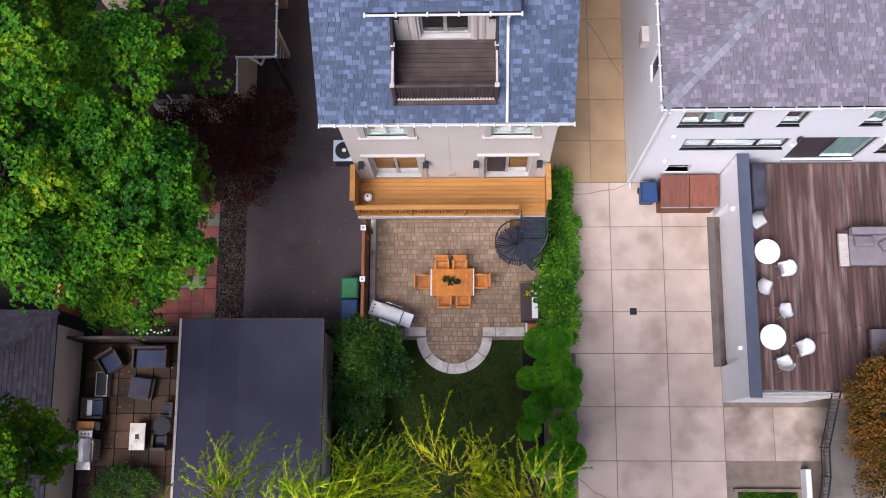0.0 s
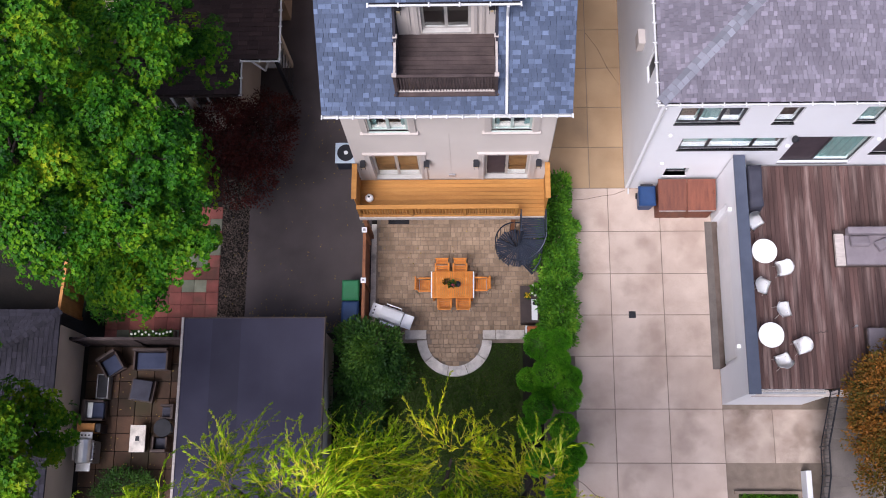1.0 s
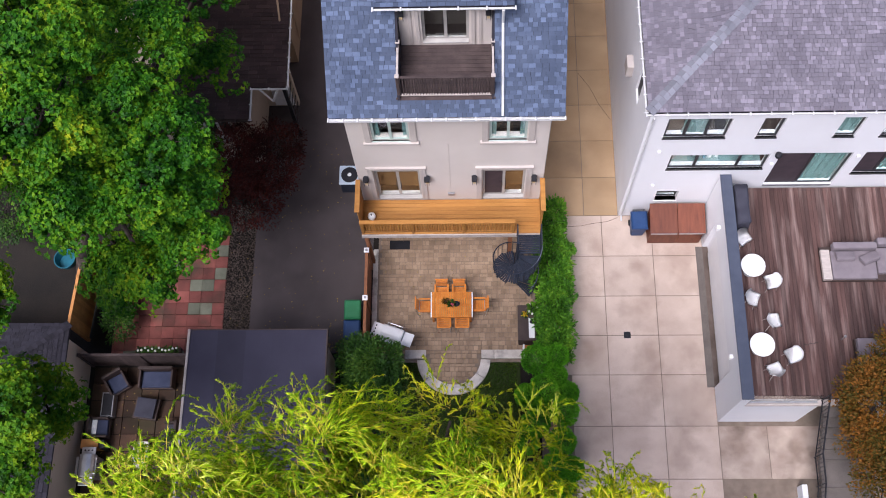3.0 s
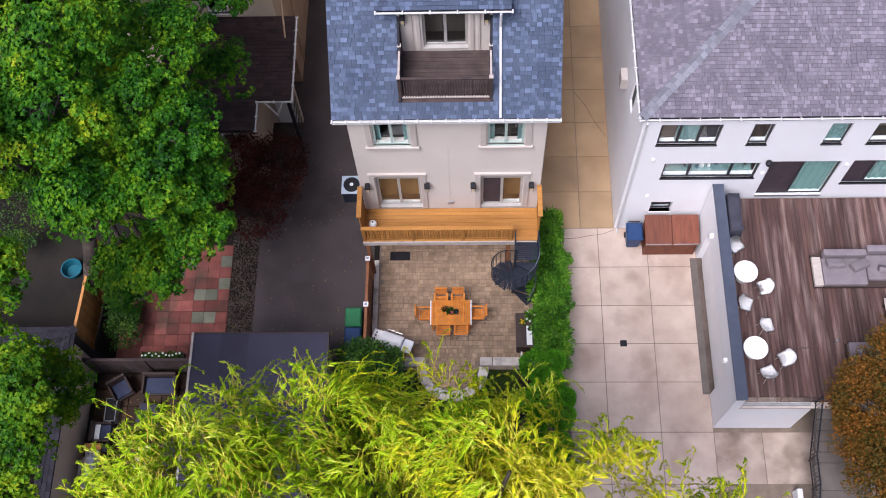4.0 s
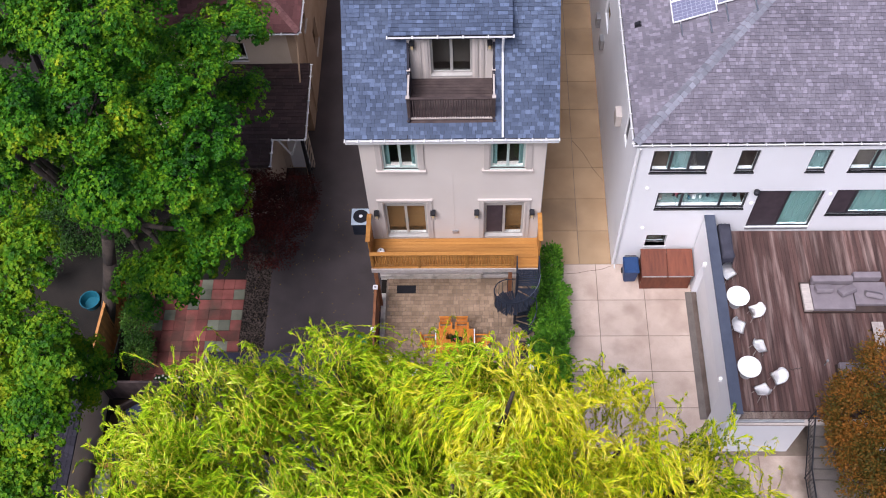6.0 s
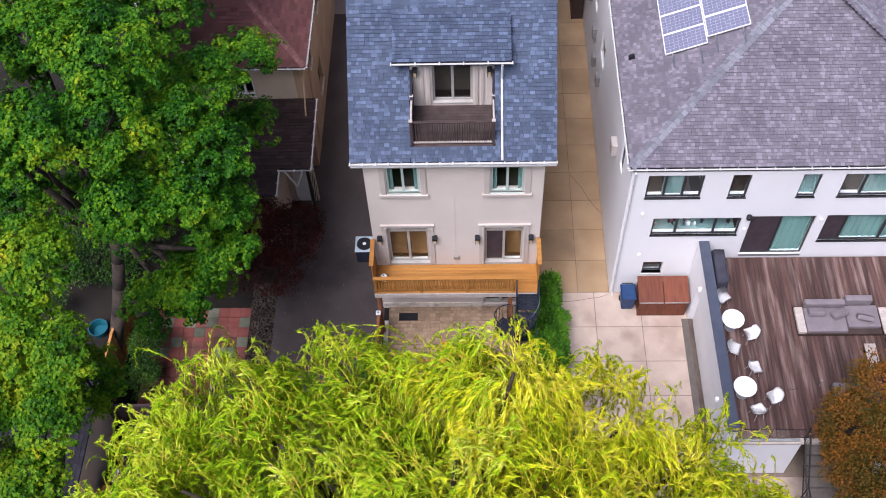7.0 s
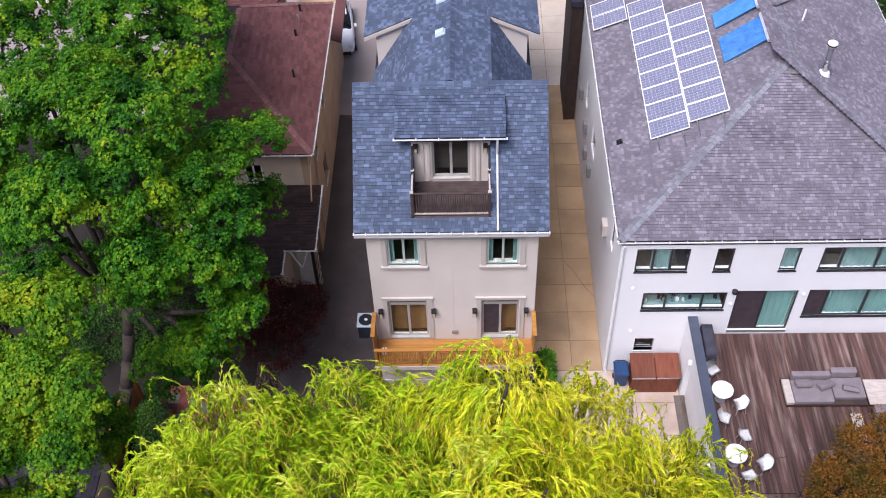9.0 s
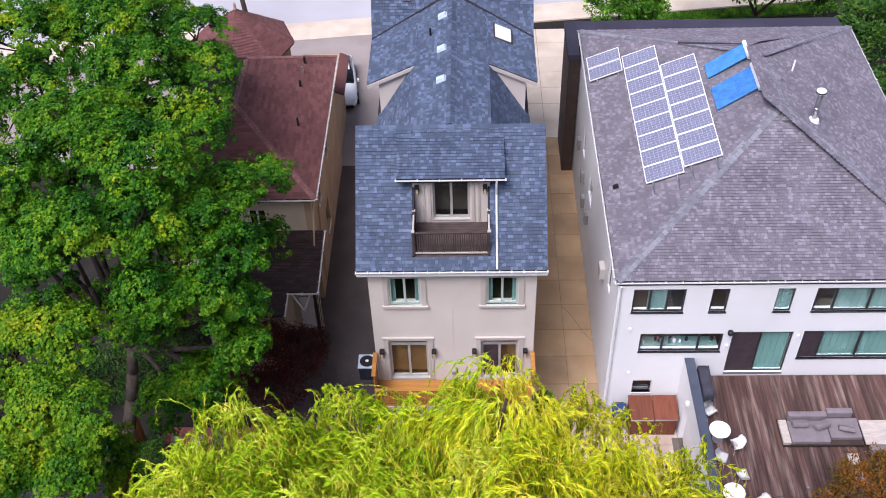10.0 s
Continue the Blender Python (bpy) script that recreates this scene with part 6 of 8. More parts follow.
# ---- the red-roofed house ----
red = thing("red_house", "tan brick house with red-brown hipped roof", "house", (-9.3, 12, 0))
CX0, CX1, CY0, CY1 = -12.9, -6.2, 7.35, 17.5
part("wall", wall_with_holes("x", CX1 - 0.3, 0.3, CY0, CY1, 0, 6.35, [(9.2, 4.2, 9.9, 5.6), (12.5, 4.3, 13.2, 5.6), (10.6, 1.2, 11.6, 2.6)]), "tan_wall", red)
for y0, y1, z0, z1 in ((9.2, 9.9, 4.2, 5.6), (12.5, 13.2, 4.3, 5.6), (10.6, 11.6, 1.2, 2.6)):
    w_ = part("window", box(CX1 - 0.2, y0, z0, CX1 - 0.15, y1, z1), "dark_glass", red)
    part("sill", box(CX1 - 0.05, y0 - 0.05, z0 - 0.1, CX1 + 0.06, y1 + 0.05, z0 - 0.003), "stone", w_)
part("wall", wall_with_holes("y", CY0, 0.3, CX0, CX1 - 0.3, 0, 6.35, [(-9.0, 4.6, -8.2, 5.6)]), "beige_wall", red)
window(red, CY0, -9.0, 4.6, -8.2, 5.6, "white_paint", "glass", (-8.6,), 0.14, 0.07, "white_paint")
part("wall", box(CX0, CY0 + 0.3, 0, CX0 + 0.3, CY1, 6.35), "tan_wall", red)
part("wall", box(CX0 + 0.3, CY1 - 0.3, 0, CX1 - 0.3, CY1, 6.35), "tan_wall", red)
part("storey_floor", box(CX0 + 0.3, CY0 + 0.4, 3.0, CX1 - 0.3, CY1 - 0.3, 3.2), "interior", red)
rx0, rx1, ry0, ry1, rz0 = -13.1, -5.92, 7.05, 17.75, 6.5
rxm, rd = (rx0 + rx1) / 2, (rx1 - rx0) / 2
rz1 = rz0 + rd * 0.66
rr = part("roof", slab([(rx0, ry0, rz0 - 0.02), (rx1, ry0, rz0 - 0.02), (rxm, ry0 + rd, rz1 - 0.02)], 0.1), "shingle_brown", red)
part("roof_deck", slab([(rx1, ry0, rz0 - 0.02), (rx1, ry1, rz0 - 0.02), (rxm, ry1 - rd, rz1 - 0.02), (rxm, ry0 + rd, rz1 - 0.02)], 0.1), "shingle_brown", rr)
part("roof_deck", slab([(rx0, ry1, rz0 - 0.02), (rx0, ry0, rz0 - 0.02), (rxm, ry0 + rd, rz1 - 0.02), (rxm, ry1 - rd, rz1 - 0.02)], 0.1), "shingle_brown", rr)
part("roof_deck", slab([(rx1, ry1, rz0 - 0.02), (rx0, ry1, rz0 - 0.02), (rxm, ry1 - rd, rz1 - 0.02)], 0.1), "shingle_brown", rr)
sl_ = math.hypot(rd, rz1 - rz0)
shingles(rr, "shingle", (rx0, ry0, rz0), (1, 0, 0), (0, rd, rz1 - rz0), [(0, 0), (2 * rd, 0), (rd, sl_)], "shingle_red", 0.16, (0.25, 0.5))
shingles(rr, "shingle", (rx1, ry0, rz0), (0, 1, 0), (-rd, 0, rz1 - rz0), [(0, 0), (ry1 - ry0, 0), (ry1 - ry0 - rd, sl_), (rd, sl_)], "shingle_red", 0.16, (0.25, 0.5))
shingles(rr, "shingle", (rx0, ry1, rz0), (1, 0, 0), (0, -rd, rz1 - rz0), [(0, 0), (2 * rd, 0), (rd, sl_)], "shingle_red", 0.16, (0.25, 0.5))
for a, b in (((rx1, ry0, rz0), (rxm, ry0 + rd, rz1)), ((rx0, ry0, rz0), (rxm, ry0 + rd, rz1)), ((rx1, ry1, rz0), (rxm, ry1 - rd, rz1)), ((rxm, ry0 + rd, rz1), (rxm, ry1 - rd, rz1))):
    hip_caps(rr, a, b, "hip_red", 0.13)
part("soffit", box(rx0 + 0.03, ry0 + 0.03, rz0 - 0.2, rx1 - 0.03, ry1 - 0.03, rz0 - 0.13), "dark_wood", red)
gutter(red, (rx1 + 0.06, ry0, rz0 - 0.03), (rx1 + 0.06, ry1, rz0 - 0.03), brackets=0.5)
gutter(red, (rx0, ry0 - 0.06, rz0 - 0.03), (rx1, ry0 - 0.06, rz0 - 0.03), "gutter", 0.6)
downpipe(red, [(CX1 + 0.08, 7.8, 6.3), (CX1 + 0.08, 7.6, 6.0), (CX1 + 0.08, 6.2, 4.0), (CX1 + 0.08, 4.6, 2.6), (CX1 + 0.08, 4.4, 0.6), (CX1 + 0.2, 4.2, 0.35)], 0.035, "tan_wall")
downpipe(red, [(CX1 + 0.06, 9.2, 6.3), (CX1 + 0.06, 8.4, 3.0), (CX1 + 0.06, 8.2, 0.3)], 0.035, "tan_wall")
for yv, mt in ((16.9, "black"), (16.1, "steel"), (15.0, "black")):
    x = -7.2
    p0 = (x, yv - 1.0, rz0 + (rx1 - x) * 0.66 - 0.05)
    part("vent_pipe", tube(bmesh.new(), p0, (p0[0], p0[1], p0[2] + 0.4), 0.06), mt, red)
part("vent_pipe", tube(bmesh.new(), (-7.0, 11.2, rz0 + 0.6), (-7.0, 11.2, rz0 + 1.15), 0.05), "black", red)
# front tower roof
tx, ty, TR = -10.9, 19.1, 2.7
ring = [(tx + TR * math.cos(radians(45 * i)), ty + TR * math.sin(radians(45 * i))) for i in range(8)]
inner = [(tx + (TR - 0.25) * math.cos(radians(45 * i)), ty + (TR - 0.25) * math.sin(radians(45 * i))) for i in range(8)]
tw = part("tower", prism(inner, 0, 6.4), "tan_wall", red)
for a, b in zip(ring, ring[1:] + ring[:1]):
    part("tower_roof", slab([(a[0], a[1], 6.45), (b[0], b[1], 6.45), (tx, ty, 8.4)], 0.08), "shingle_red", tw)
    mid = ((a[0] + b[0]) / 2, (a[1] + b[1]) / 2)
    edge, rise = math.dist(a, b), math.hypot(math.dist(mid, (tx, ty)), 1.95)
    shingles(tw, "shingle", (a[0], a[1], 6.47), (b[0] - a[0], b[1] - a[1], 0), (tx - mid[0], ty - mid[1], 1.95), [(0, 0), (edge, 0), (edge / 2, rise)], "shingle_red", 0.16, (0.25, 0.5))
part("finial", lathe([(0.07, 8.35), (0.1, 8.45), (0.05, 8.55), (0.08, 8.65), (0.02, 8.8)], 10, (tx, ty)), "tan_wall", tw)
part("porch_roof", slab([(-6.3, 18.0, 4.2), (-5.8, 18.0, 4.0), (-5.8, 21.5, 4.0), (-6.3, 21.5, 4.2)], 0.12), "shingle_red", red)
part("porch_wall", box(-8.3, 18.0, 0, -6.3, 21.5, 4.1), "tan_wall", red)
# low extension
part("extension_roof", slab([(-10.6, 2.7, 3.98), (-7.06, 2.7, 3.98), (-7.06, 3.9, 4.08), (-10.6, 3.9, 4.08)], 0.14), "shingle_brown", red)
part("extension_roof", slab([(-10.6, 3.9, 4.08), (-5.8, 3.9, 4.08), (-5.8, 7.34, 4.4), (-10.6, 7.34, 4.4)], 0.14), "shingle_brown", red)
er = [o for o in red.children if o.name.startswith("extension_roof")][0]
es = math.hypot(1, 0.088)
shingles(er, "shingle", (-10.6, 2.7, 4.0), (1, 0, 0), (0, 1.2, 0.1), [(0, 0), (3.54, 0), (3.54, 1.2), (0, 1.2)], "shingle_brown", 0.16, (0.25, 0.5))
shingles(er, "shingle", (-10.6, 3.9, 4.1), (1, 0, 0), (0, 3.44, 0.32), [(0, 0), (4.8, 0), (4.8, 3.42), (0, 3.42)], "shingle_brown", 0.16, (0.25, 0.5))
gutter(red, (-5.74, 3.9, 4.06), (-5.74, 7.3, 4.37), brackets=0.5)
gutter(red, (-7.06, 3.84, 4.06), (-5.74, 3.84, 4.06), brackets=0.5)
gutter(red, (-7.0, 2.66, 3.97), (-7.0, 3.84, 4.06), brackets=0.45)
gutter(red, (-10.6, 2.64, 3.96), (-7.0, 2.64, 3.96), "dark_wood", brackets=0.5)
part("extension_wall", wall_with_holes("y", 2.95, 0.25, -10.4, -7.25, 0, 3.84, [(-10.2, 1.9, -9.1, 3.3), (-8.9, 1.9, -7.9, 3.3)]), "beige_wall", red)
window(red, 2.95, -10.2, 1.9, -9.1, 3.3, "white_paint", "glass", (-9.65,), 0.12, 0.07, "white_paint")
window(red, 2.95, -8.9, 1.9, -7.9, 3.3, "white_paint", "glass", (-8.4,), 0.12, 0.07, "white_paint")
part("extension_wall", box(-7.5, 3.2, 0, -7.25, 7.34, 3.9), "beige_wall", red)
part("porch_wall", box(-7.25, 5.4, 0, -6.05, 5.6, 3.95), "beige_wall", red)
part("porch_door", box(-6.95, 5.36, 0.1, -6.2, 5.4, 2.15), "white_paint", red)
part("porch_post", box(-6.0, 4.0, 0, -5.88, 4.12, 3.92), "black", red)
bm = bmesh.new()
for i in range(7):
    tube(bm, (-6.0, 4.1, 0.3 + i * 0.5), (-5.9, 4.9, 0.75 + i * 0.5), 0.015, n=5)
    tube(bm, (-5.9, 4.1, 0.75 + i * 0.5), (-6.0, 4.9, 0.3 + i * 0.5), 0.015, n=5)
part("lattice", bm, "black", red)
for a, b in (((-6.9, 4.05, 3.85), (-6.5, 4.1, 2.7)), ((-6.1, 4.05, 3.85), (-6.5, 4.1, 2.7))):
    part("brace", tube(bmesh.new(), a, b, 0.045, n=4), "white_paint", red)

# ---- garage ----
gar = thing("garage", "flat garage with dark roofing felt and pale walls", "garage", (-6.35, -8.5, 0))
for q in ((-8.5, -13.2, -4.2, -13.0), (-8.5, -13.0, -8.3, -4.95), (-4.4, -13.0, -4.2, -4.95), (-8.3, -5.0, -4.4, -4.8)):
    part("wall", box(q[0], q[1], 0, q[2], q[3], 3.02), "beige_wall", gar)
part("roof", box(-8.62, -13.3, 3.05, -4.08, -4.66, 3.18, 0.01), "felt", gar, "dark roofing felt in broad strips")
gr = [o for o in gar.children if o.name.startswith("roof")][0]
for i in range(5):
    a = -8.58 + i * 0.9
    part("felt_strip", box(a, -13.25, 3.18, a + 0.93, -4.7, 3.185 + 0.003 * (i % 2)), "felt", gr)
part("edge_trim", box(-8.68, -13.3, 3.03, -8.6, -4.64, 3.22, 0.006), "pale_wood", gar)
part("edge_trim", box(-4.1, -13.3, 3.0, -4.05, -4.64, 3.2, 0.006), "dark_wood", gar)
part("edge_trim", box(-8.6, -4.67, 3.0, -4.1, -4.63, 3.2, 0.006), "dark_wood", gar)
part("garage_door", box(-8.0, -4.8, 0.0, -4.8, -4.77, 2.3), "white_paint", gar)

# ---- neighbour's low building and its courtyard ----
low = thing("low_house", "low building with dark shingle roof and beige wall", "house", (-16, -8, 0))
part("wall", box(-13.2, -16, 0, -13.0, -4.7, 2.75), "beige_wall", low)
part("wall", box(-20, -4.9, 0, -13.2, -4.7, 2.75), "beige_wall", low)
lr = part("roof", slab([(-12.82, -16, 2.78), (-12.82, -4.3, 2.78), (-17.0, -8.4, 5.3), (-17.0, -16, 5.3)], 0.1), "shingle_dark", low)
part("roof_deck", slab([(-12.82, -4.3, 2.78), (-21.2, -4.3, 2.78), (-17.0, -8.4, 5.3)], 0.1), "shingle_dark", lr)
ls = math.hypot(4.18, 2.52)
shingles(lr, "shingle", (-12.82, -16, 2.8), (0, 1, 0), (-4.18, 0, 2.52), [(0, 0), (11.7, 0), (7.6, ls), (0, ls)], "shingle_dark", 0.15, (0.16, 0.34), 0.018)
shingles(lr, "shingle", (-21.2, -4.3, 2.8), (1, 0, 0), (0, -4.1, 2.52), [(0, 0), (8.38, 0), (4.2, math.hypot(4.1, 2.52))], "shingle_dark", 0.15, (0.16, 0.34), 0.018)
hip_caps(lr, (-12.82, -4.3, 2.8), (-17.0, -8.4, 5.32), "shingle_dark")
cy = thing("courtyard_paving", "mossy brown stone paving of the courtyard", "paving", (-10.8, -8, 0), kind="structure")
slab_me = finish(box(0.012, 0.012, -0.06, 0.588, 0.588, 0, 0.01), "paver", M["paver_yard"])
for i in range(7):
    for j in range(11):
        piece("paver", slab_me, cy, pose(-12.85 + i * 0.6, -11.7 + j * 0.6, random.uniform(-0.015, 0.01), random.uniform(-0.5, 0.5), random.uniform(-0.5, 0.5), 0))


def board_fence(name, label, a, b, h, material, z0=0.0, caps=None, board_w=0.14, thick=0.022):
    """An upright board fence from a to b, with posts and rails."""
    a, b = Vector((*a, z0)), Vector((*b, z0))
    d = (b - a).normalized()
    ang = math.degrees(math.atan2(d.y, d.x))
    root = thing(name, label, "fence", a.lerp(b, 0.5))
    L_ = (b - a).length
    me = finish(box(0.003, -thick / 2, 0.04, board_w - 0.003, thick / 2, h, 0.003), "board", M[material])
    for i in range(int(L_ / board_w)):
        p_ = a + d * (i * board_w)
        piece("board", me, root, pose(p_.x, p_.y, p_.z + random.uniform(-0.006, 0.006), 0, 0, ang))
    for z in (0.3, h - 0.2):
        bm = box(0, thick / 2, z, L_, thick / 2 + 0.04, z + 0.09, 0.004)
        bmesh.ops.transform(bm, matrix=pose(a.x, a.y, z0, 0, 0, ang), verts=bm.verts[:])
        part("rail", bm, material, root)
    n_ = max(2, int(L_ / 1.75) + 1)
    for i in range(n_):
        p_ = a + d * (L_ * i / (n_ - 1))
        part("post", box(p_.x - 0.055, p_.y - 0.055, z0, p_.x + 0.055, p_.y + 0.055, z0 + h + 0.05, 0.006), material, root)
        if caps:
            part("post_cap", box(p_.x - 0.09, p_.y - 0.09, z0 + h + 0.05, p_.x + 0.09, p_.y + 0.09, z0 + h + 0.12, 0.015), caps, root, "white solar post cap")
            part("solar_cell", box(p_.x - 0.04, p_.y - 0.04, z0 + h + 0.12, p_.x + 0.04, p_.y + 0.04, z0 + h + 0.125), "grey_metal", root)
    top = box(0, -0.05, h, L_, 0.05, h + 0.03, 0.004)
    bmesh.ops.transform(top, matrix=pose(a.x, a.y, z0, 0, 0, ang), verts=top.verts[:])
    part("cap_rail", top, material, root)
    return root


board_fence("fence", "red-brown board fence between driveway and patio", (-3.02, -4.9), (-3.02, -1.4), 1.8, "fence_wood", 0.0, "white_gloss")
board_fence("fence", "dark weathered board fence of the courtyard", (-12.9, -5.05), (-8.75, -5.05), 1.5, "weathered")
board_fence("fence", "orange-brown tall board fence", (-13.2, -4.1), (-13.0, -0.6), 2.0, "orange_wood")

# window boxes on the courtyard fence
for x0 in (-10.9,):
    wb = thing("flower_box", "long dark planter with white flowers on the fence", "planter", (-10.2, -4.9, 0))
    part("trough", box(-10.95, -4.98, 1.15, -9.4, -4.76, 1.4, 0.01), "dark_wood", wb)
    part("hook", box(-10.3, -5.06, 1.3, -10.2, -4.98, 1.54), "dark_wood", wb)
    n = 500
    p = np.stack([RNG.uniform(-10.9, -9.45, n), RNG.uniform(-4.98, -4.76, n), RNG.uniform(1.38, 1.5, n)], 1)
    ax = RNG.normal(size=p.shape)
    ax[:, 2] = abs(ax[:, 2]) + 0.3
    v, f = leaf_arrays(p, ax, 0.09, 0.5)
    ob = new("foliage", mesh_arrays("foliage", v, f, "dark_leaf"))
    ob.parent, ob.matrix_parent_inverse = wb, wb.matrix_basis.inverted()
    for i in range(12):
        bm = bmesh.new()
        bmesh.ops.create_icosphere(bm, subdivisions=1, radius=0.045, matrix=Matrix.Translation((-10.85 + i * 0.12, -4.87 + random.uniform(-0.08, 0.08), 1.52)))
        part("flower", bm, "blossom", wb)


def lounge(name, label, cat, m, w, d, cushion, back=True, frame_m="dark_wood"):
    """A low cushioned garden seat."""
    root = thing(name, label, cat, (0, 0, 0))
    part("base", box(-w / 2, -d / 2, 0.1, w / 2, d / 2, 0.26, 0.015), frame_m, root)
    for x in (-w / 2 + 0.03, w / 2 - 0.08):
        for yv in (-d / 2 + 0.03, d / 2 - 0.08):
            part("leg", box(x, yv, 0, x + 0.05, yv + 0.05, 0.1), frame_m, root)
    part("seat_cushion", box(-w / 2 + 0.08, -d / 2 + 0.03, 0.26, w / 2 - 0.08, d / 2 - (0.12 if back else 0.03), 0.4, 0.035), cushion, root)
    if back:
        part("backrest", box(-w / 2, d / 2 - 0.1, 0.26, w / 2, d / 2, 0.72, 0.02), frame_m, root)
        for x in (-w / 2, w / 2 - 0.07):
            part("armrest", box(x, -d / 2, 0.26, x + 0.07, d / 2 - 0.1, 0.56, 0.015), frame_m, root)
    root.matrix_basis = m
    return root


lounge("garden_sofa", "dark garden sofa with navy cushion by the fence", "sofa", pose(-10.45, -5.6, 0.01), 1.2, 0.72, "navy_cushion")
lounge("garden_armchair", "dark garden armchair with navy cushion, turned", "armchair", pose(-11.85, -5.75, 0.01, 0, 0, 32), 0.72, 0.7, "navy_cushion")
lounge("ottoman", "dark slatted square ottoman", "ottoman", pose(-10.75, -6.65, 0.01, 0, 0, -8), 0.85, 0.75, "cover", False)
lounge("garden_armchair", "dark armchair with a white towel on it", "armchair", pose(-12.3, -7.35, 0.01, 0, 0, 90), 0.7, 0.68, "navy_cushion")
solid("towel", box(-12.56, -7.6, 0.42, -12.36, -7.08, 0.45, 0.01), "white_plastic", "folded white towel on the armchair", "towel")
lounge("garden_chair", "small dark garden chair by the garage", "chair", pose(-9.75, -7.4, 0.01, 0, 0, -90), 0.5, 0.5, "cover")
lounge("garden_chair", "small dark garden chair beside the round table", "chair", pose(-9.95, -8.5, 0.01, 0, 0, 180), 0.52, 0.52, "cover")
rt = thing("round_table", "small dark round garden table", "table", (-9.85, -7.95, 0))
part("tabletop", lathe([(0.3, 0.6), (0.31, 0.62), (0.3, 0.64)], 24, (-9.85, -7.95)), "black", rt)
part("stem", lathe([(0.2, 0.0), (0.03, 0.04), (0.03, 0.6)], 14, (-9.85, -7.95)), "black", rt)
fp = thing("fire_table", "pale concrete fire table with a dark burner", "table", (-10.72, -8.3, 0))
part("top", box(-10.98, -8.75, 0.45, -10.45, -7.85, 0.52, 0.008), "stone", fp)
part("body", box(-10.92, -8.69, 0.0, -10.51, -7.91, 0.45, 0.008), "dark_wood", fp)
part("burner", box(-10.78, -8.38, 0.52, -10.65, -8.22, 0.535), "black", fp)
pt = thing("planter", "black rectangular trough in the courtyard", "planter", (-12.1, -6.5, 0))
part("box", box(-12.32, -6.95, 0, -11.9, -6.1, 0.38, 0.01), "grey_metal", pt)
part("soil", box(-12.28, -6.91, 0.37, -11.94, -6.14, 0.385), "black", pt)
sc = thing("side_cabinet", "small orange-brown cabinet beside the barbecue", "cabinet", (-12.4, -7.95, 0))
part("body", box(-12.75, -8.1, 0, -12.15, -7.8, 0.7, 0.01), "orange_wood", sc)
part("tray", box(-12.13, -8.1, 0, -11.95, -7.82, 0.68, 0.01), "black", sc)


def barbecue(name, label, m, hood, body, w=1.35):
    """A gas barbecue with hood, side shelves, knobs and wheels."""
    root = thing(name, label, "barbecue", (0, 0, 0))
    part("cart", box(-0.36, -0.26, 0.1, 0.36, 0.26, 0.78, 0.015), "grey_metal", root)
    part("firebox", box(-0.38, -0.28, 0.78, 0.38, 0.28, 0.9, 0.015), body, root)
    bm = bmesh.new()
    prof = [(-0.26, 0.9), (-0.25, 1.0), (-0.18, 1.1), (-0.05, 1.15), (0.1, 1.15), (0.22, 1.08), (0.26, 0.9)]
    ends = [[bm.verts.new((x, y_, z_)) for y_, z_ in prof] for x in (-0.38, 0.38)]
    for i in range(len(prof)):
        j = (i + 1) % len(prof)
        bm.faces.new((ends[0][i], ends[0][j], ends[1][j], ends[1][i]))
    bm.faces.new(ends[0])
    bm.faces.new(ends[1][::-1])
    bmesh.ops.bevel(bm, geom=bm.edges[:], offset=0.012, segments=2, affect="EDGES")
    h = part("hood", bm, hood, root)
    bm = bmesh.new()
    tube(bm, (-0.28, -0.33, 1.0), (0.28, -0.33, 1.0), 0.014)
    for x in (-0.26, 0.26):
        tube(bm, (x, -0.33, 1.0), (x, -0.25, 1.0), 0.01)
    part("handle", bm, "steel", h)
    part("thermometer", tube(bmesh.new(), (0, -0.262, 1.0), (0, -0.245, 1.0), 0.035, n=14), "steel", h)
    for x0, x1 in ((-w / 2, -0.39), (0.39, w / 2)):
        part("side_shelf", box(x0, -0.24, 0.86, x1, 0.24, 0.9, 0.015), hood, root)
    for i in range(4):
        part("knob", tube(bmesh.new(), (-0.24 + i * 0.16, -0.33, 0.84), (-0.24 + i * 0.16, -0.28, 0.84), 0.025, n=12), "black", root)
    for i in range(3):
        part("burner_knob", tube(bmesh.new(), (w / 2 - 0.12, -0.12 + i * 0.12, 0.9), (w / 2 - 0.12, -0.12 + i * 0.12, 0.92), 0.028, n=12), "black", root)
    part("warming_rack", box(-0.3, 0.28, 0.95, 0.3, 0.36, 1.0, 0.006), "steel", root)
    for x in (-0.33, 0.33):
        for yv in (-0.2, 0.2):
            part("wheel", tube(bmesh.new(), (x - 0.02, yv, 0.06), (x + 0.02, yv, 0.06), 0.06, n=12), "tyre", root)
    root.matrix_basis = m
    return root


barbecue("barbecue", "white gas barbecue standing askew on the patio", pose(-2.13, -4.2, PZ, 0, 0, 160), "white_gloss", "black", 1.5)
barbecue("barbecue", "stainless steel gas barbecue in the courtyard", pose(-12.35, -8.75, 0.01, 0, 0, 90), "steel", "steel", 1.3)

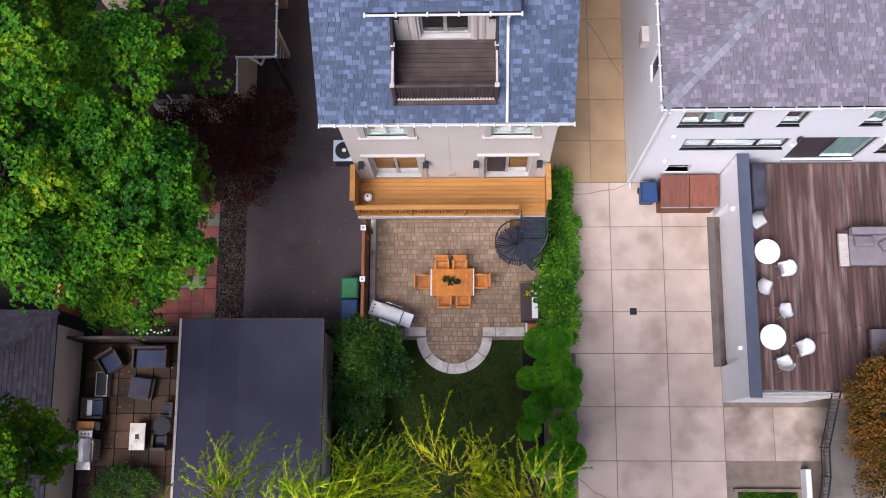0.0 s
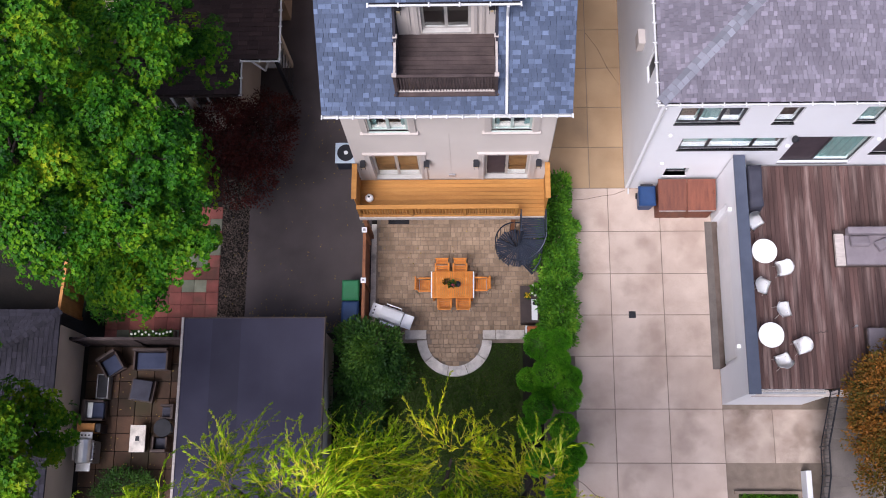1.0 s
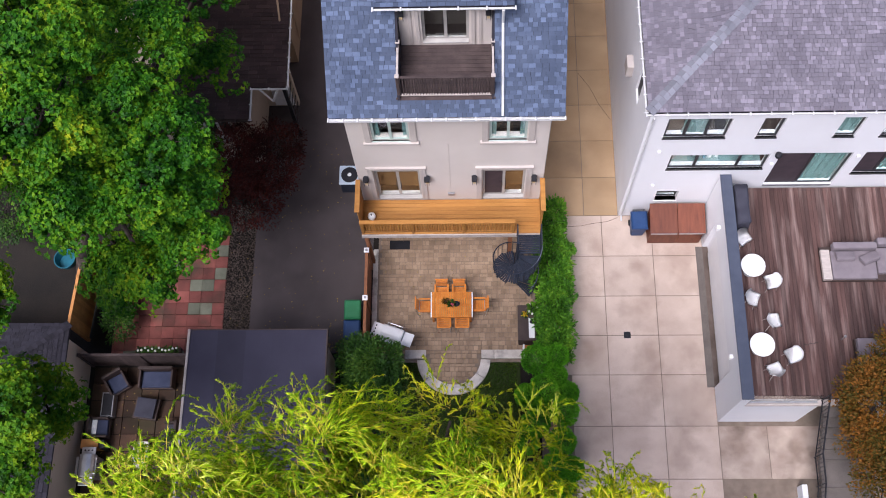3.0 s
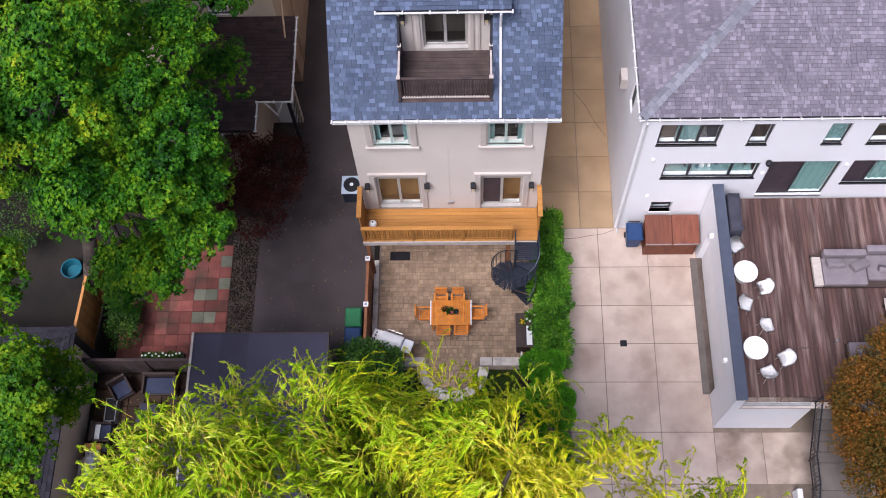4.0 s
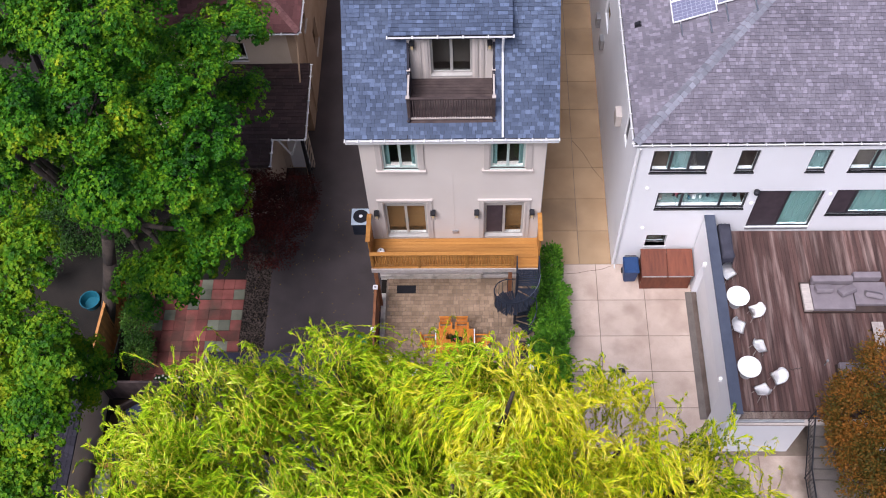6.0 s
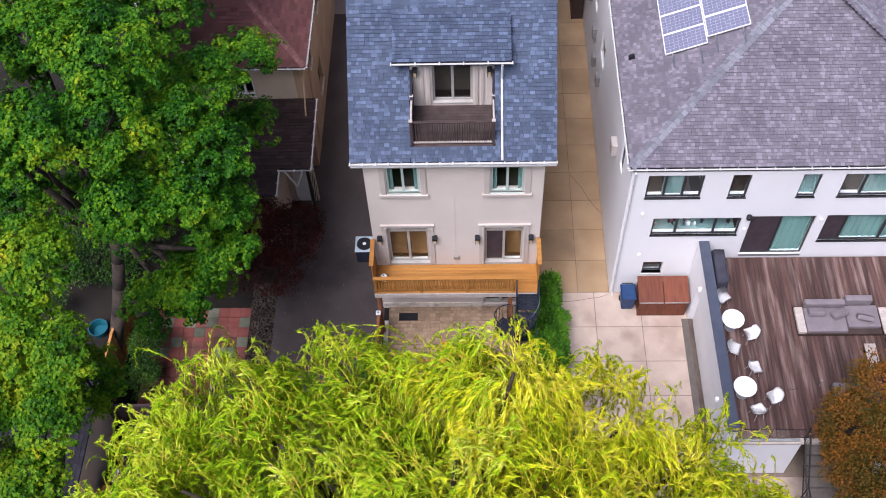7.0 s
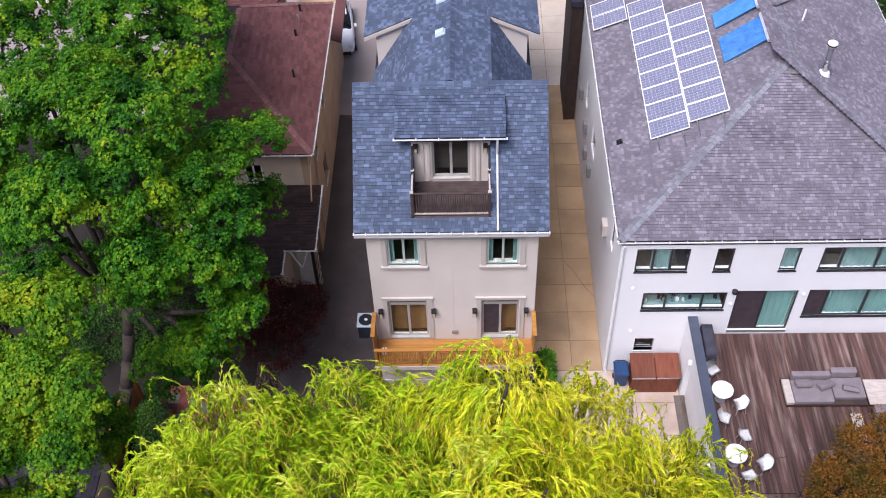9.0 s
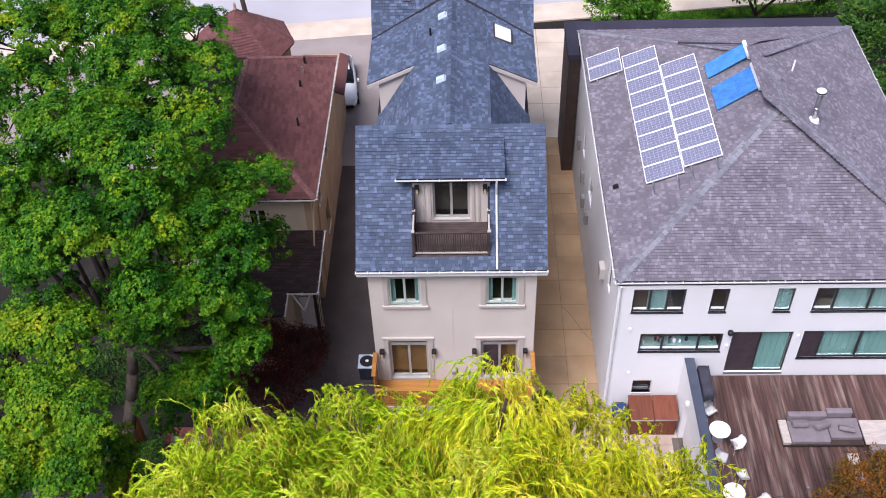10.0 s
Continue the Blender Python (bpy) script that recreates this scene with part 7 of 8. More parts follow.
# ---- patio furniture ----
tab = thing("dining_table", "oiled teak slatted dining table on the patio", "table", (-0.06, -3.09, PZ))
T0, T1, TY0, TY1, TT = -0.8, 0.69, -3.55, -2.62, 0.84
nsl = 20
for i in range(nsl):
    x0 = T0 + 0.045 + (T1 - T0 - 0.09) * i / nsl
    part("slat", box(x0, TY0 + 0.02, TT - 0.025, x0 + (T1 - T0 - 0.09) / nsl - 0.008, TY1 - 0.02, TT, 0.003), "teak", tab)
for x in (T0, T1 - 0.04):
    part("end_cap", box(x, TY0, TT - 0.03, x + 0.04, TY1, TT + 0.003, 0.004), "white_gloss", tab, "white metal end edge")
for yv in (TY0, TY1 - 0.02):
    part("side_rail", box(T0 + 0.04, yv, TT - 0.06, T1 - 0.04, yv + 0.02, TT - 0.002), "teak", tab)
for x in (T0 + 0.05, T1 - 0.12):
    for yv in (TY0 + 0.04, TY1 - 0.11):
        part("leg", box(x, yv, PZ, x + 0.07, yv + 0.07, TT - 0.03, 0.006), "teak", tab)
part("cross_rail", box(T0 + 0.05, -3.12, TT - 0.075, T1 - 0.05, -3.06, TT - 0.03), "teak", tab)


def dining_chair(m):
    root = thing("dining_chair", "slatted teak armchair with pale metal frame", "chair", (0, 0, 0), "chairs round the table")
    for i in range(6):
        part("seat_slat", box(-0.21, -0.22 + i * 0.075, 0.43, 0.21, -0.155 + i * 0.075, 0.45, 0.003), "teak", root)
    for i in range(5):
        z0 = 0.52 + i * 0.075
        part("back_slat", box(-0.21, 0.24 + i * 0.02, z0, 0.21, 0.258 + i * 0.02, z0 + 0.065, 0.003), "teak", root)
    part("top_rail", box(-0.235, 0.33, 0.89, 0.235, 0.375, 0.93, 0.008), "teak", root)
    for x in (-0.235, 0.215):
        part("leg", box(x, -0.24, 0, x + 0.02, -0.215, 0.64), "steel", root)
        part("leg", tube(bmesh.new(), (x + 0.01, 0.26, 0), (x + 0.01, 0.35, 0.92), 0.012, n=6), "steel", root)
        part("armrest", box(x - 0.02, -0.26, 0.64, x + 0.04, 0.26, 0.665, 0.006), "teak", root)
    for yv in (-0.23, 0.22):
        part("seat_rail", box(-0.225, yv, 0.405, 0.225, yv + 0.02, 0.43), "steel", root)
    root.matrix_basis = m
    return root


dc = dining_chair(pose(-0.42, -2.55, PZ, 0, 0, 0))
for x, yv, r in ((0.2, -2.55, 0), (-0.33, -3.62, 180), (0.31, -3.62, 180), (-0.98, -3.06, 90), (0.88, -3.04, -90)):
    copy_thing(dc, pose(x, yv, PZ, 0, 0, r))


def bouquet(name, label, at, r, petals, n_fl, leaf="dark_leaf", pot="black"):
    root = thing(name, label, "plant", at)
    part("pot", lathe([(r * 0.35, at[2]), (r * 0.5, at[2] + r * 0.6), (r * 0.45, at[2] + r * 0.62)], 14, at[:2]), pot, root)
    n_ = 160
    d = RNG.normal(size=(n_, 3))
    d[:, 2] = abs(d[:, 2]) + 0.2
    d /= np.linalg.norm(d, axis=1, keepdims=True)
    p = np.array(at) + np.array([0, 0, r * 0.6]) + d * r * RNG.uniform(0.2, 0.8, (n_, 1))
    v, f = leaf_arrays(p, d, r * 0.5, 0.4)
    ob = new("foliage", mesh_arrays("foliage", v, f, leaf))
    ob.parent, ob.matrix_parent_inverse = root, root.matrix_basis.inverted()
    for i in range(n_fl):
        a = random.uniform(0, 6.28)
        q = r * random.uniform(0.1, 0.85)
        bm = bmesh.new()
        bmesh.ops.create_icosphere(bm, subdivisions=1, radius=r * 0.2, matrix=Matrix.Translation((at[0] + q * math.cos(a), at[1] + q * math.sin(a), at[2] + r * (1.2 - 0.3 * q / r))))
        part("flower", bm, petals, root)
    return root


bouquet("centrepiece", "pink flowers and greenery on the dining table", (-0.07, -3.1, TT), 0.17, "pink", 7)
bouquet("centrepiece", "dried brown stems on the dining table", (-0.27, -3.0, TT), 0.14, "dry", 6, "rust_leaf")
vs = thing("bowl", "small black bowl on the dining table", "bowl", (0.13, -3.08, TT))
part("bowl", lathe([(0.05, TT), (0.09, TT + 0.05), (0.1, TT + 0.08), (0.085, TT + 0.08), (0.05, TT + 0.02)], 20, (0.13, -3.08)), "black", vs)

side = thing("sideboard", "long dark brown outdoor sideboard by the hedge", "cabinet", (2.58, -3.78, PZ))
part("top", box(2.26, -4.42, 0.86, 2.9, -3.14, 0.9, 0.008), "dark_wood", side)
part("body", box(2.3, -4.38, PZ + 0.08, 2.88, -3.18, 0.86, 0.01), "dark_wood", side)
for i in range(3):
    part("door", box(2.285, -4.36 + i * 0.4, PZ + 0.12, 2.3, -3.98 + i * 0.4, 0.83, 0.004), "dark_wood", side)
for yv in (-4.36, -3.26):
    part("foot", box(2.32, yv, PZ, 2.86, yv + 0.06, PZ + 0.08), "black", side)
bouquet("flower_pot", "yellow chrysanthemums in a small pot", (2.5, -3.52, 0.9), 0.13, "yellow", 22, pot="grey_metal")
bouquet("pot_plant", "leafy pot plant on the sideboard", (2.78, -3.32, 0.9), 0.24, "blossom", 4, "hedge_leaf", "black")
tr_ = thing("tray", "long white marble tray on the sideboard", "tray", (2.75, -3.95, 0.9))
part("plate", box(2.64, -4.34, 0.9, 2.84, -3.62, 0.92, 0.006), "white_gloss", tr_)
part("dish", lathe([(0.04, 0.92), (0.07, 0.95), (0.06, 0.96)], 14, (2.74, -3.76)), "black", tr_)
cr = thing("crate", "orange-red wooden crate with white sides", "crate", (2.72, -4.66, PZ))
part("box", box(2.5, -4.88, PZ, 2.92, -4.48, 0.5, 0.01), "red_box", cr)
part("side", box(2.44, -4.9, PZ, 2.495, -4.46, 0.55, 0.008), "white_gloss", cr)
dm = solid("doormat", box(-2.37, -0.7, PZ, -1.62, -0.35, PZ + 0.015, 0.004), "black", "black rubber doormat under the deck", "doormat")

# air conditioner beside the house
AX, AY, AZ = -3.55, 0.9, 3.2
ac = thing("air_conditioner", "grey outdoor air conditioner on a wall bracket", "air conditioner", (AX, AY, AZ - 0.8))
for dy in (-0.25, 0.25):
    part("bracket", box(AX - 0.3, AY + dy - 0.03, AZ - 0.86, -3.03, AY + dy + 0.03, AZ - 0.79), "black", ac)
part("case", box(AX - 0.33, AY - 0.33, AZ - 0.79, AX + 0.33, AY + 0.33, AZ - 0.06, 0.04), "blue_black", ac)
part("top_panel", box(AX - 0.36, AY - 0.36, AZ - 0.06, AX + 0.36, AY + 0.36, AZ, 0.03), "rim_blue", ac)
part("fan_guard", lathe([(0.29, AZ), (0.29, AZ + 0.015), (0.05, AZ + 0.025)], 24, (AX, AY)), "black", ac)
part("hub", lathe([(0.07, AZ + 0.025), (0.06, AZ + 0.04)], 14, (AX, AY)), "white_gloss", ac)
bp = thing("tub", "turquoise plastic tub under the maple", "tub", (-14.4, -1.05, -0.06))
part("shell", lathe([(0.3, -0.06), (0.38, 0.3), (0.4, 0.32), (0.36, 0.32), (0.28, 0.0)], 22, (-14.4, -1.05)), "bluepot", bp)

# ---- parked car ----
def car(m):
    root = thing("car", "white car parked in the forecourt", "car", (0, 0, 0))
    sec = [(-2.2, 0.45, 0.75, 0.82), (-2.1, 0.3, 0.95, 0.88), (-1.2, 0.22, 1.0, 0.92), (0.0, 0.22, 1.0, 0.92), (0.9, 0.22, 0.98, 0.92), (1.7, 0.25, 0.88, 0.88), (2.1, 0.32, 0.75, 0.8), (2.25, 0.42, 0.62, 0.66)]
    bm = bmesh.new()
    rings = []
    for x, z0, z1, w in sec:
        rings.append([bm.verts.new(c) for c in ((x, -w * 0.92, z0), (x, -w, (z0 + z1) / 2), (x, -w * 0.9, z1), (x, -w * 0.5, z1 + 0.05), (x, w * 0.5, z1 + 0.05), (x, w * 0.9, z1), (x, w, (z0 + z1) / 2), (x, w * 0.92, z0))])
    for a, b in zip(rings, rings[1:]):
        for i in range(8):
            bm.faces.new((a[i], a[(i + 1) % 8], b[(i + 1) % 8], b[i]))
    bm.faces.new(rings[0])
    bm.faces.new(rings[-1][::-1])
    bmesh.ops.subdivide_edges(bm, edges=bm.edges[:], cuts=1, smooth=0.6, use_grid_fill=True)
    body = part("body", bm, "car", root, smooth=True)
    bm = bmesh.new()
    v = bx(bm, -1.9, -0.8, 0.95, 0.95, 0.8, 1.5)
    for q in v[4:]:
        q.co.y *= 0.78
        q.co.x = -1.35 if q.co.x < 0 else 0.15
    bmesh.ops.bevel(bm, geom=bm.edges[:], offset=0.06, segments=3, affect="EDGES")
    part("cabin_glass", bm, "dark_glass", root, smooth=True)
    part("cabin_roof", box(-1.35, -0.6, 1.46, 0.12, 0.6, 1.53, 0.03), "car", root)
    for s in (-1, 1):
        for x in (-1.4, 1.4):
            w_ = part("wheel", tube(bmesh.new(), (x, s * 0.76, 0.33), (x, s * 0.95, 0.33), 0.33, n=20), "tyre", root)
            part("rim", tube(bmesh.new(), (x, s * 0.94, 0.33), (x, s * 0.96, 0.33), 0.2, n=14), "steel", w_)
        part("headlight", box(2.05, s * 0.45, 0.66, 2.2, s * 0.72, 0.78, 0.03), "glass", root)
        part("wing_mirror", box(0.55, s * 0.95, 0.98, 0.75, s * 1.08, 1.12, 0.03), "car", root)
    part("bumper", box(2.12, -0.6, 0.3, 2.3, 0.6, 0.5, 0.04), "black", root)
    root.matrix_basis = m
    return root


car(pose(-6.8, 23.9, 0.0, 0, 0, -82))
pole = thing("utility_pole", "leaning grey wooden utility pole by the street", "pole", (-13.3, 31.0, 0))
part("pole", tube(bmesh.new(), (-13.3, 31.0, 0), (-13.9, 30.6, 9.5), 0.16, 0.12, 10), "bark", pole)


# ---- trees ----
maple = [(-9.8, -0.7, 15.0, 1.9, 1.7, 1.4), (-11.2, -3.8, 14.7, 1.8, 1.7, 1.4), (-9.4, -3.0, 14.4, 1.4, 1.4, 1.3), (-8.1, -2.1, 13.3, 1.4, 1.4, 1.2), (-6.9, -2.5, 12.7, 1.0, 1.1, 1.0),
         (-9.0, -4.5, 12.7, 1.3, 1.2, 1.1), (-7.7, -3.5, 12.3, 1.1, 1.1, 1.0), (-7.0, -3.4, 11.1, 1.1, 1.1, 1.0), (-6.8, -3.9, 9.9, 0.9, 0.9, 0.8), (-8.2, -4.8, 9.0, 1.1, 1.0, 0.8), (-7.2, -1.4, 9.0, 0.9, 1.1, 0.8),
         (-6.9, 1.7, 9.3, 1.0, 0.9, 0.6), (-7.6, 0.1, 12.5, 1.3, 1.4, 1.2), (-11.8, 1.0, 14.9, 1.9, 1.8, 1.4), (-9.6, 4.5, 12.2, 1.7, 1.8, 1.4), (-7.0, 3.2, 10.9, 1.1, 1.0, 0.7), (-11.6, 5.8, 13.6, 2.0, 2.0, 1.7),
         (-13.2, -2.2, 12.6, 1.7, 1.7, 1.4), (-14.6, -1.0, 14.0, 2.0, 2.0, 1.6), (-15.2, 3.6, 14.0, 2.3, 2.3, 1.9), (-9.6, 7.6, 12.6, 1.3, 1.4, 1.2), (-10.4, 10.2, 12.4, 1.6, 1.7, 1.4), (-13.6, 9.5, 13.4, 2.2, 2.2, 1.8), (-16.4, 8.0, 13.4, 2.4, 2.4, 2.0),
         (-9.4, -4.2, 7.0, 1.5, 1.3, 0.9), (-10.8, -1.2, 8.6, 1.8, 1.8, 1.2), (-8.6, -2.4, 6.6, 1.3, 1.3, 0.8), (-10.2, 1.6, 10.6, 1.6, 1.6, 1.2), (-12.4, 1.4, 6.4, 1.8, 1.6, 1.1), (-14.8, -0.6, 7.6, 1.6, 1.6, 1.1), (-12.0, 4.6, 8.0, 1.8, 1.6, 1.2), (-13.2, 6.6, 11.0, 2.0, 1.9, 1.4), (-15.0, 12.0, 12.8, 2.2, 2.0, 1.6), (-12.6, 12.6, 12.0, 1.8, 1.8, 1.4), (-13.4, 2.6, 12.2, 1.6, 1.6, 1.2)]
tree("maple_tree", "large green maple with yellowing leaf tips", "tree", (-13.6, -2.6, -0.06), maple, 0.3, 29, 6, 0.47, 0.125, "maple_leaf", maple=20)
maple2 = [(-9.4, -9.5, 13.6, 0.8, 0.8, 0.8), (-10.1, -10.5, 12.2, 1.1, 1.0, 1.0), (-10.6, -7.2, 14.0, 1.2, 1.1, 1.0), (-10.8, -9.0, 13.2, 1.3, 1.3, 1.1), (-11.8, -7.6, 13.8, 1.5, 1.4, 1.2), (-12.2, -10.6, 12.4, 1.7, 1.5, 1.3),
          (-13.4, -8.6, 13.2, 1.7, 1.6, 1.3), (-11.0, -11.8, 10.8, 1.4, 1.2, 1.0), (-10.0, -8.6, 10.6, 1.1, 1.0, 0.8)]
tree("maple_tree", "green and yellow maple beside the low roof", "tree", (-13.6, -12.5, -0.06), maple2, 0.3, 34, 6, 0.45, 0.122, "maple_leaf_yellow", maple=22)
tree("red_maple", "small dark red Japanese maple by the driveway", "tree", (-7.2, 1.0, -0.06), [(-8.3, 1.5, 2.6, 1.2, 1.1, 0.8), (-6.6, 1.4, 2.9, 1.1, 1.2, 0.8), (-7.4, 0.4, 2.0, 1.2, 0.9, 0.7), (-9.2, 1.9, 2.2, 0.9, 0.9, 0.7), (-6.2, 2.6, 2.2, 0.8, 0.8, 0.7), (-7.5, 2.0, 3.2, 0.9, 0.8, 0.6)], 0.09, 330, 90, 0.36, 0.085, "red_leaf", 0.5)
tree("rust_tree", "small tree with rust-orange and olive autumn leaves", "tree", (14.4, -8.4, -0.06), [(13.5, -7.6, 4.0, 1.6, 1.6, 1.4), (14.4, -6.5, 4.8, 1.5, 1.5, 1.2), (14.2, -9.0, 4.4, 1.6, 1.4, 1.3), (15.4, -7.8, 4.6, 1.5, 1.5, 1.3), (13.6, -9.9, 3.8, 1.3, 1.1, 1.1), (12.8, -8.2, 3.6, 0.8, 0.9, 0.8)], 0.12, 640, 110, 0.34, 0.095, "rust_leaf", 0.6)
tree("shrub", "leafy dark green shrub beside the patio", "shrub", (-2.7, -5.4, -0.06), [(-2.6, -5.5, 1.9, 0.85, 0.75, 0.75), (-3.25, -5.2, 1.6, 0.6, 0.6, 0.6), (-2.2, -6.1, 1.5, 0.65, 0.65, 0.55), (-3.1, -6.2, 1.3, 0.7, 0.7, 0.6)], 0.07, 190, 80, 0.3, 0.11, "dark_leaf", 0.55)
tree("shrub", "low dense dark green shrub by the garage", "shrub", (-3.2, -7.3, -0.06), [(-3.2, -7.3, 0.8, 0.75, 0.8, 0.65)], 0.05, 90, 80, 0.28, 0.07, "dark_leaf", 0.5)
hy = tree("hydrangea", "hydrangea bush with white flower heads", "shrub", (-3.1, -8.6, -0.06), [(-3.1, -8.6, 0.7, 0.7, 0.9, 0.55)], 0.04, 90, 60, 0.28, 0.12, "dark_leaf", 0.7)
for i in range(9):
    a = random.uniform(0, 6.28)
    r = random.uniform(0.1, 0.65)
    cx, cy = -3.1 + r * math.cos(a), -8.6 + r * 1.2 * math.sin(a)
    bm = bmesh.new()
    bmesh.ops.create_icosphere(bm, subdivisions=2, radius=0.085, matrix=Matrix.Translation((cx, cy, 1.2 - 0.35 * r)))
    for q in bm.verts:
        q.co += Vector((random.uniform(-1, 1), random.uniform(-1, 1), random.uniform(-1, 1))) * 0.012
    part("flower_head", bm, "blossom", hy)
tree("shrub", "dark green bush at the courtyard's end", "shrub", (-11.0, -10.2, -0.06), [(-11.0, -10.1, 0.5, 0.95, 0.7, 0.55)], 0.05, 90, 70, 0.28, 0.08, "dark_leaf", 0.4)
tree("street_tree", "bright green street tree by the pavement", "tree", (9.6, 27.0, -0.06), [(9.4, 26.5, 4.2, 1.9, 1.6, 1.6), (10.6, 27.0, 3.6, 1.4, 1.4, 1.2)], 0.12, 260, 80, 0.45, 0.16, "hedge_leaf", 0.6)
tree("street_tree", "dark green street tree beyond the house", "tree", (17.5, 27.5, -0.06), [(17.0, 26.5, 6.2, 2.6, 2.4, 2.0), (20.5, 26, 6.5, 3, 2.6, 2.2), (14.6, 28.2, 6.0, 1.8, 1.8, 1.5)], 0.2, 420, 80, 0.6, 0.2, "dark_leaf", 0.6)
tree("garden_tree", "dark green tree beside the white house", "tree", (21.5, 14.0, -0.06), [(21.5, 14, 5, 2.4, 3, 2.4), (22, 19, 5.5, 2.6, 3, 2.4), (22.5, 9, 5, 2.2, 3, 2.2)], 0.2, 420, 80, 0.6, 0.2, "dark_leaf", 0.6)

tree("shrub", "dark shaded undergrowth beneath the maple", "shrub", (-14.9, 2.4, -0.06), [(-14.8, 2.4, 0.7, 2.0, 1.6, 0.7), (-16.6, 1.2, 0.8, 1.6, 1.8, 0.8), (-13.2, 4.2, 0.8, 1.6, 1.6, 0.8)], 0.05, 260, 60, 0.42, 0.11, "dark_leaf", 0.5)
tree("shrub", "dark bush beside the orange fence", "shrub", (-12.0, -2.6, -0.06), [(-12.1, -2.2, 0.9, 0.5, 0.9, 0.7), (-12.0, -3.5, 0.6, 0.5, 0.7, 0.5)], 0.04, 110, 60, 0.28, 0.09, "dark_leaf", 0.5)

# hedge along the patio
hedge = thing("hedge", "clipped green hedge between patio and driveway", "hedge", (3.6, -2.6, 0))
lob = [(3.55 + 0.08 * math.sin(i * 2.1), -4.7 + i * 0.5, 0.75, 0.62 if i < 8 else 0.42, 0.5, 0.72) for i in range(11)]
(v, f), cs = leaf_cloud(lob, 620, 34, 0.17, 0.12, 0.5, 0.8, 0.1)
ob = new("foliage", mesh_arrays("foliage", v, f, "hedge_leaf"))
ob.parent, ob.matrix_parent_inverse = hedge, hedge.matrix_basis.inverted()
for l in lob:
    bm = bmesh.new()
    branch_mesh(bm, (l[0], l[1], -0.05), (l[0], l[1], 0.9), 0.04, 0.015, 0.08)
    part("stem", bm, "bark", hedge)
solid("bed_edge", box(2.98, -1.2, -0.05, 3.06, 0.2, 0.9, 0.01), "pale_wood", "weathered timber edging board beside the hedge", "edging", "structure")

# cedar balls
BALLS = ((2.86, -5.19, 0.5, 1.25), (3.55, -5.05, 0.38, 1.25), (3.5, -5.72, 0.36, 1.1), (3.1, -6.15, 0.46, 1.15), (3.76, -6.95, 0.46, 1.05), (3.88, -6.3, 0.36, 1.0), (2.5, -6.35, 0.36, 0.8), (2.78, -7.37, 0.46, 1.05),
         (3.62, -7.98, 0.46, 1.1), (2.5, -8.0, 0.36, 0.85), (3.38, -8.78, 0.42, 1.15), (3.96, -8.85, 0.36, 1.0), (3.68, -9.38, 0.34, 1.05), (2.75, -9.09, 0.42, 0.95), (3.48, -10.0, 0.46, 1.05), (3.0, -6.85, 0.34, 0.75))
for x, yv, r, z in BALLS:
    c = thing("cedar_ball", "rounded bright green dwarf cedar", "shrub", (x, yv, -0.06), "row of dwarf cedars")
    (v, f), cs = leaf_cloud([(x, yv, z, r * 0.93, r * 0.93, r * 0.95)], 420, 18, 0.06, 0.055, 0.4, 0.94, -0.5, 0.8)
    ob = new("foliage", mesh_arrays("foliage", v, f, "box_leaf"))
    ob.parent, ob.matrix_parent_inverse = c, c.matrix_basis.inverted()
    # stem plus an added filler ball, its dark colour standing for the inner shade
    bm = bmesh.new()
    branch_mesh(bm, (x, yv, -0.06), (x, yv, z), 0.04, 0.02, 0.05)
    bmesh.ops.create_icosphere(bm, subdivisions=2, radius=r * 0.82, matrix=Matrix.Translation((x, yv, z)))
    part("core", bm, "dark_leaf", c)


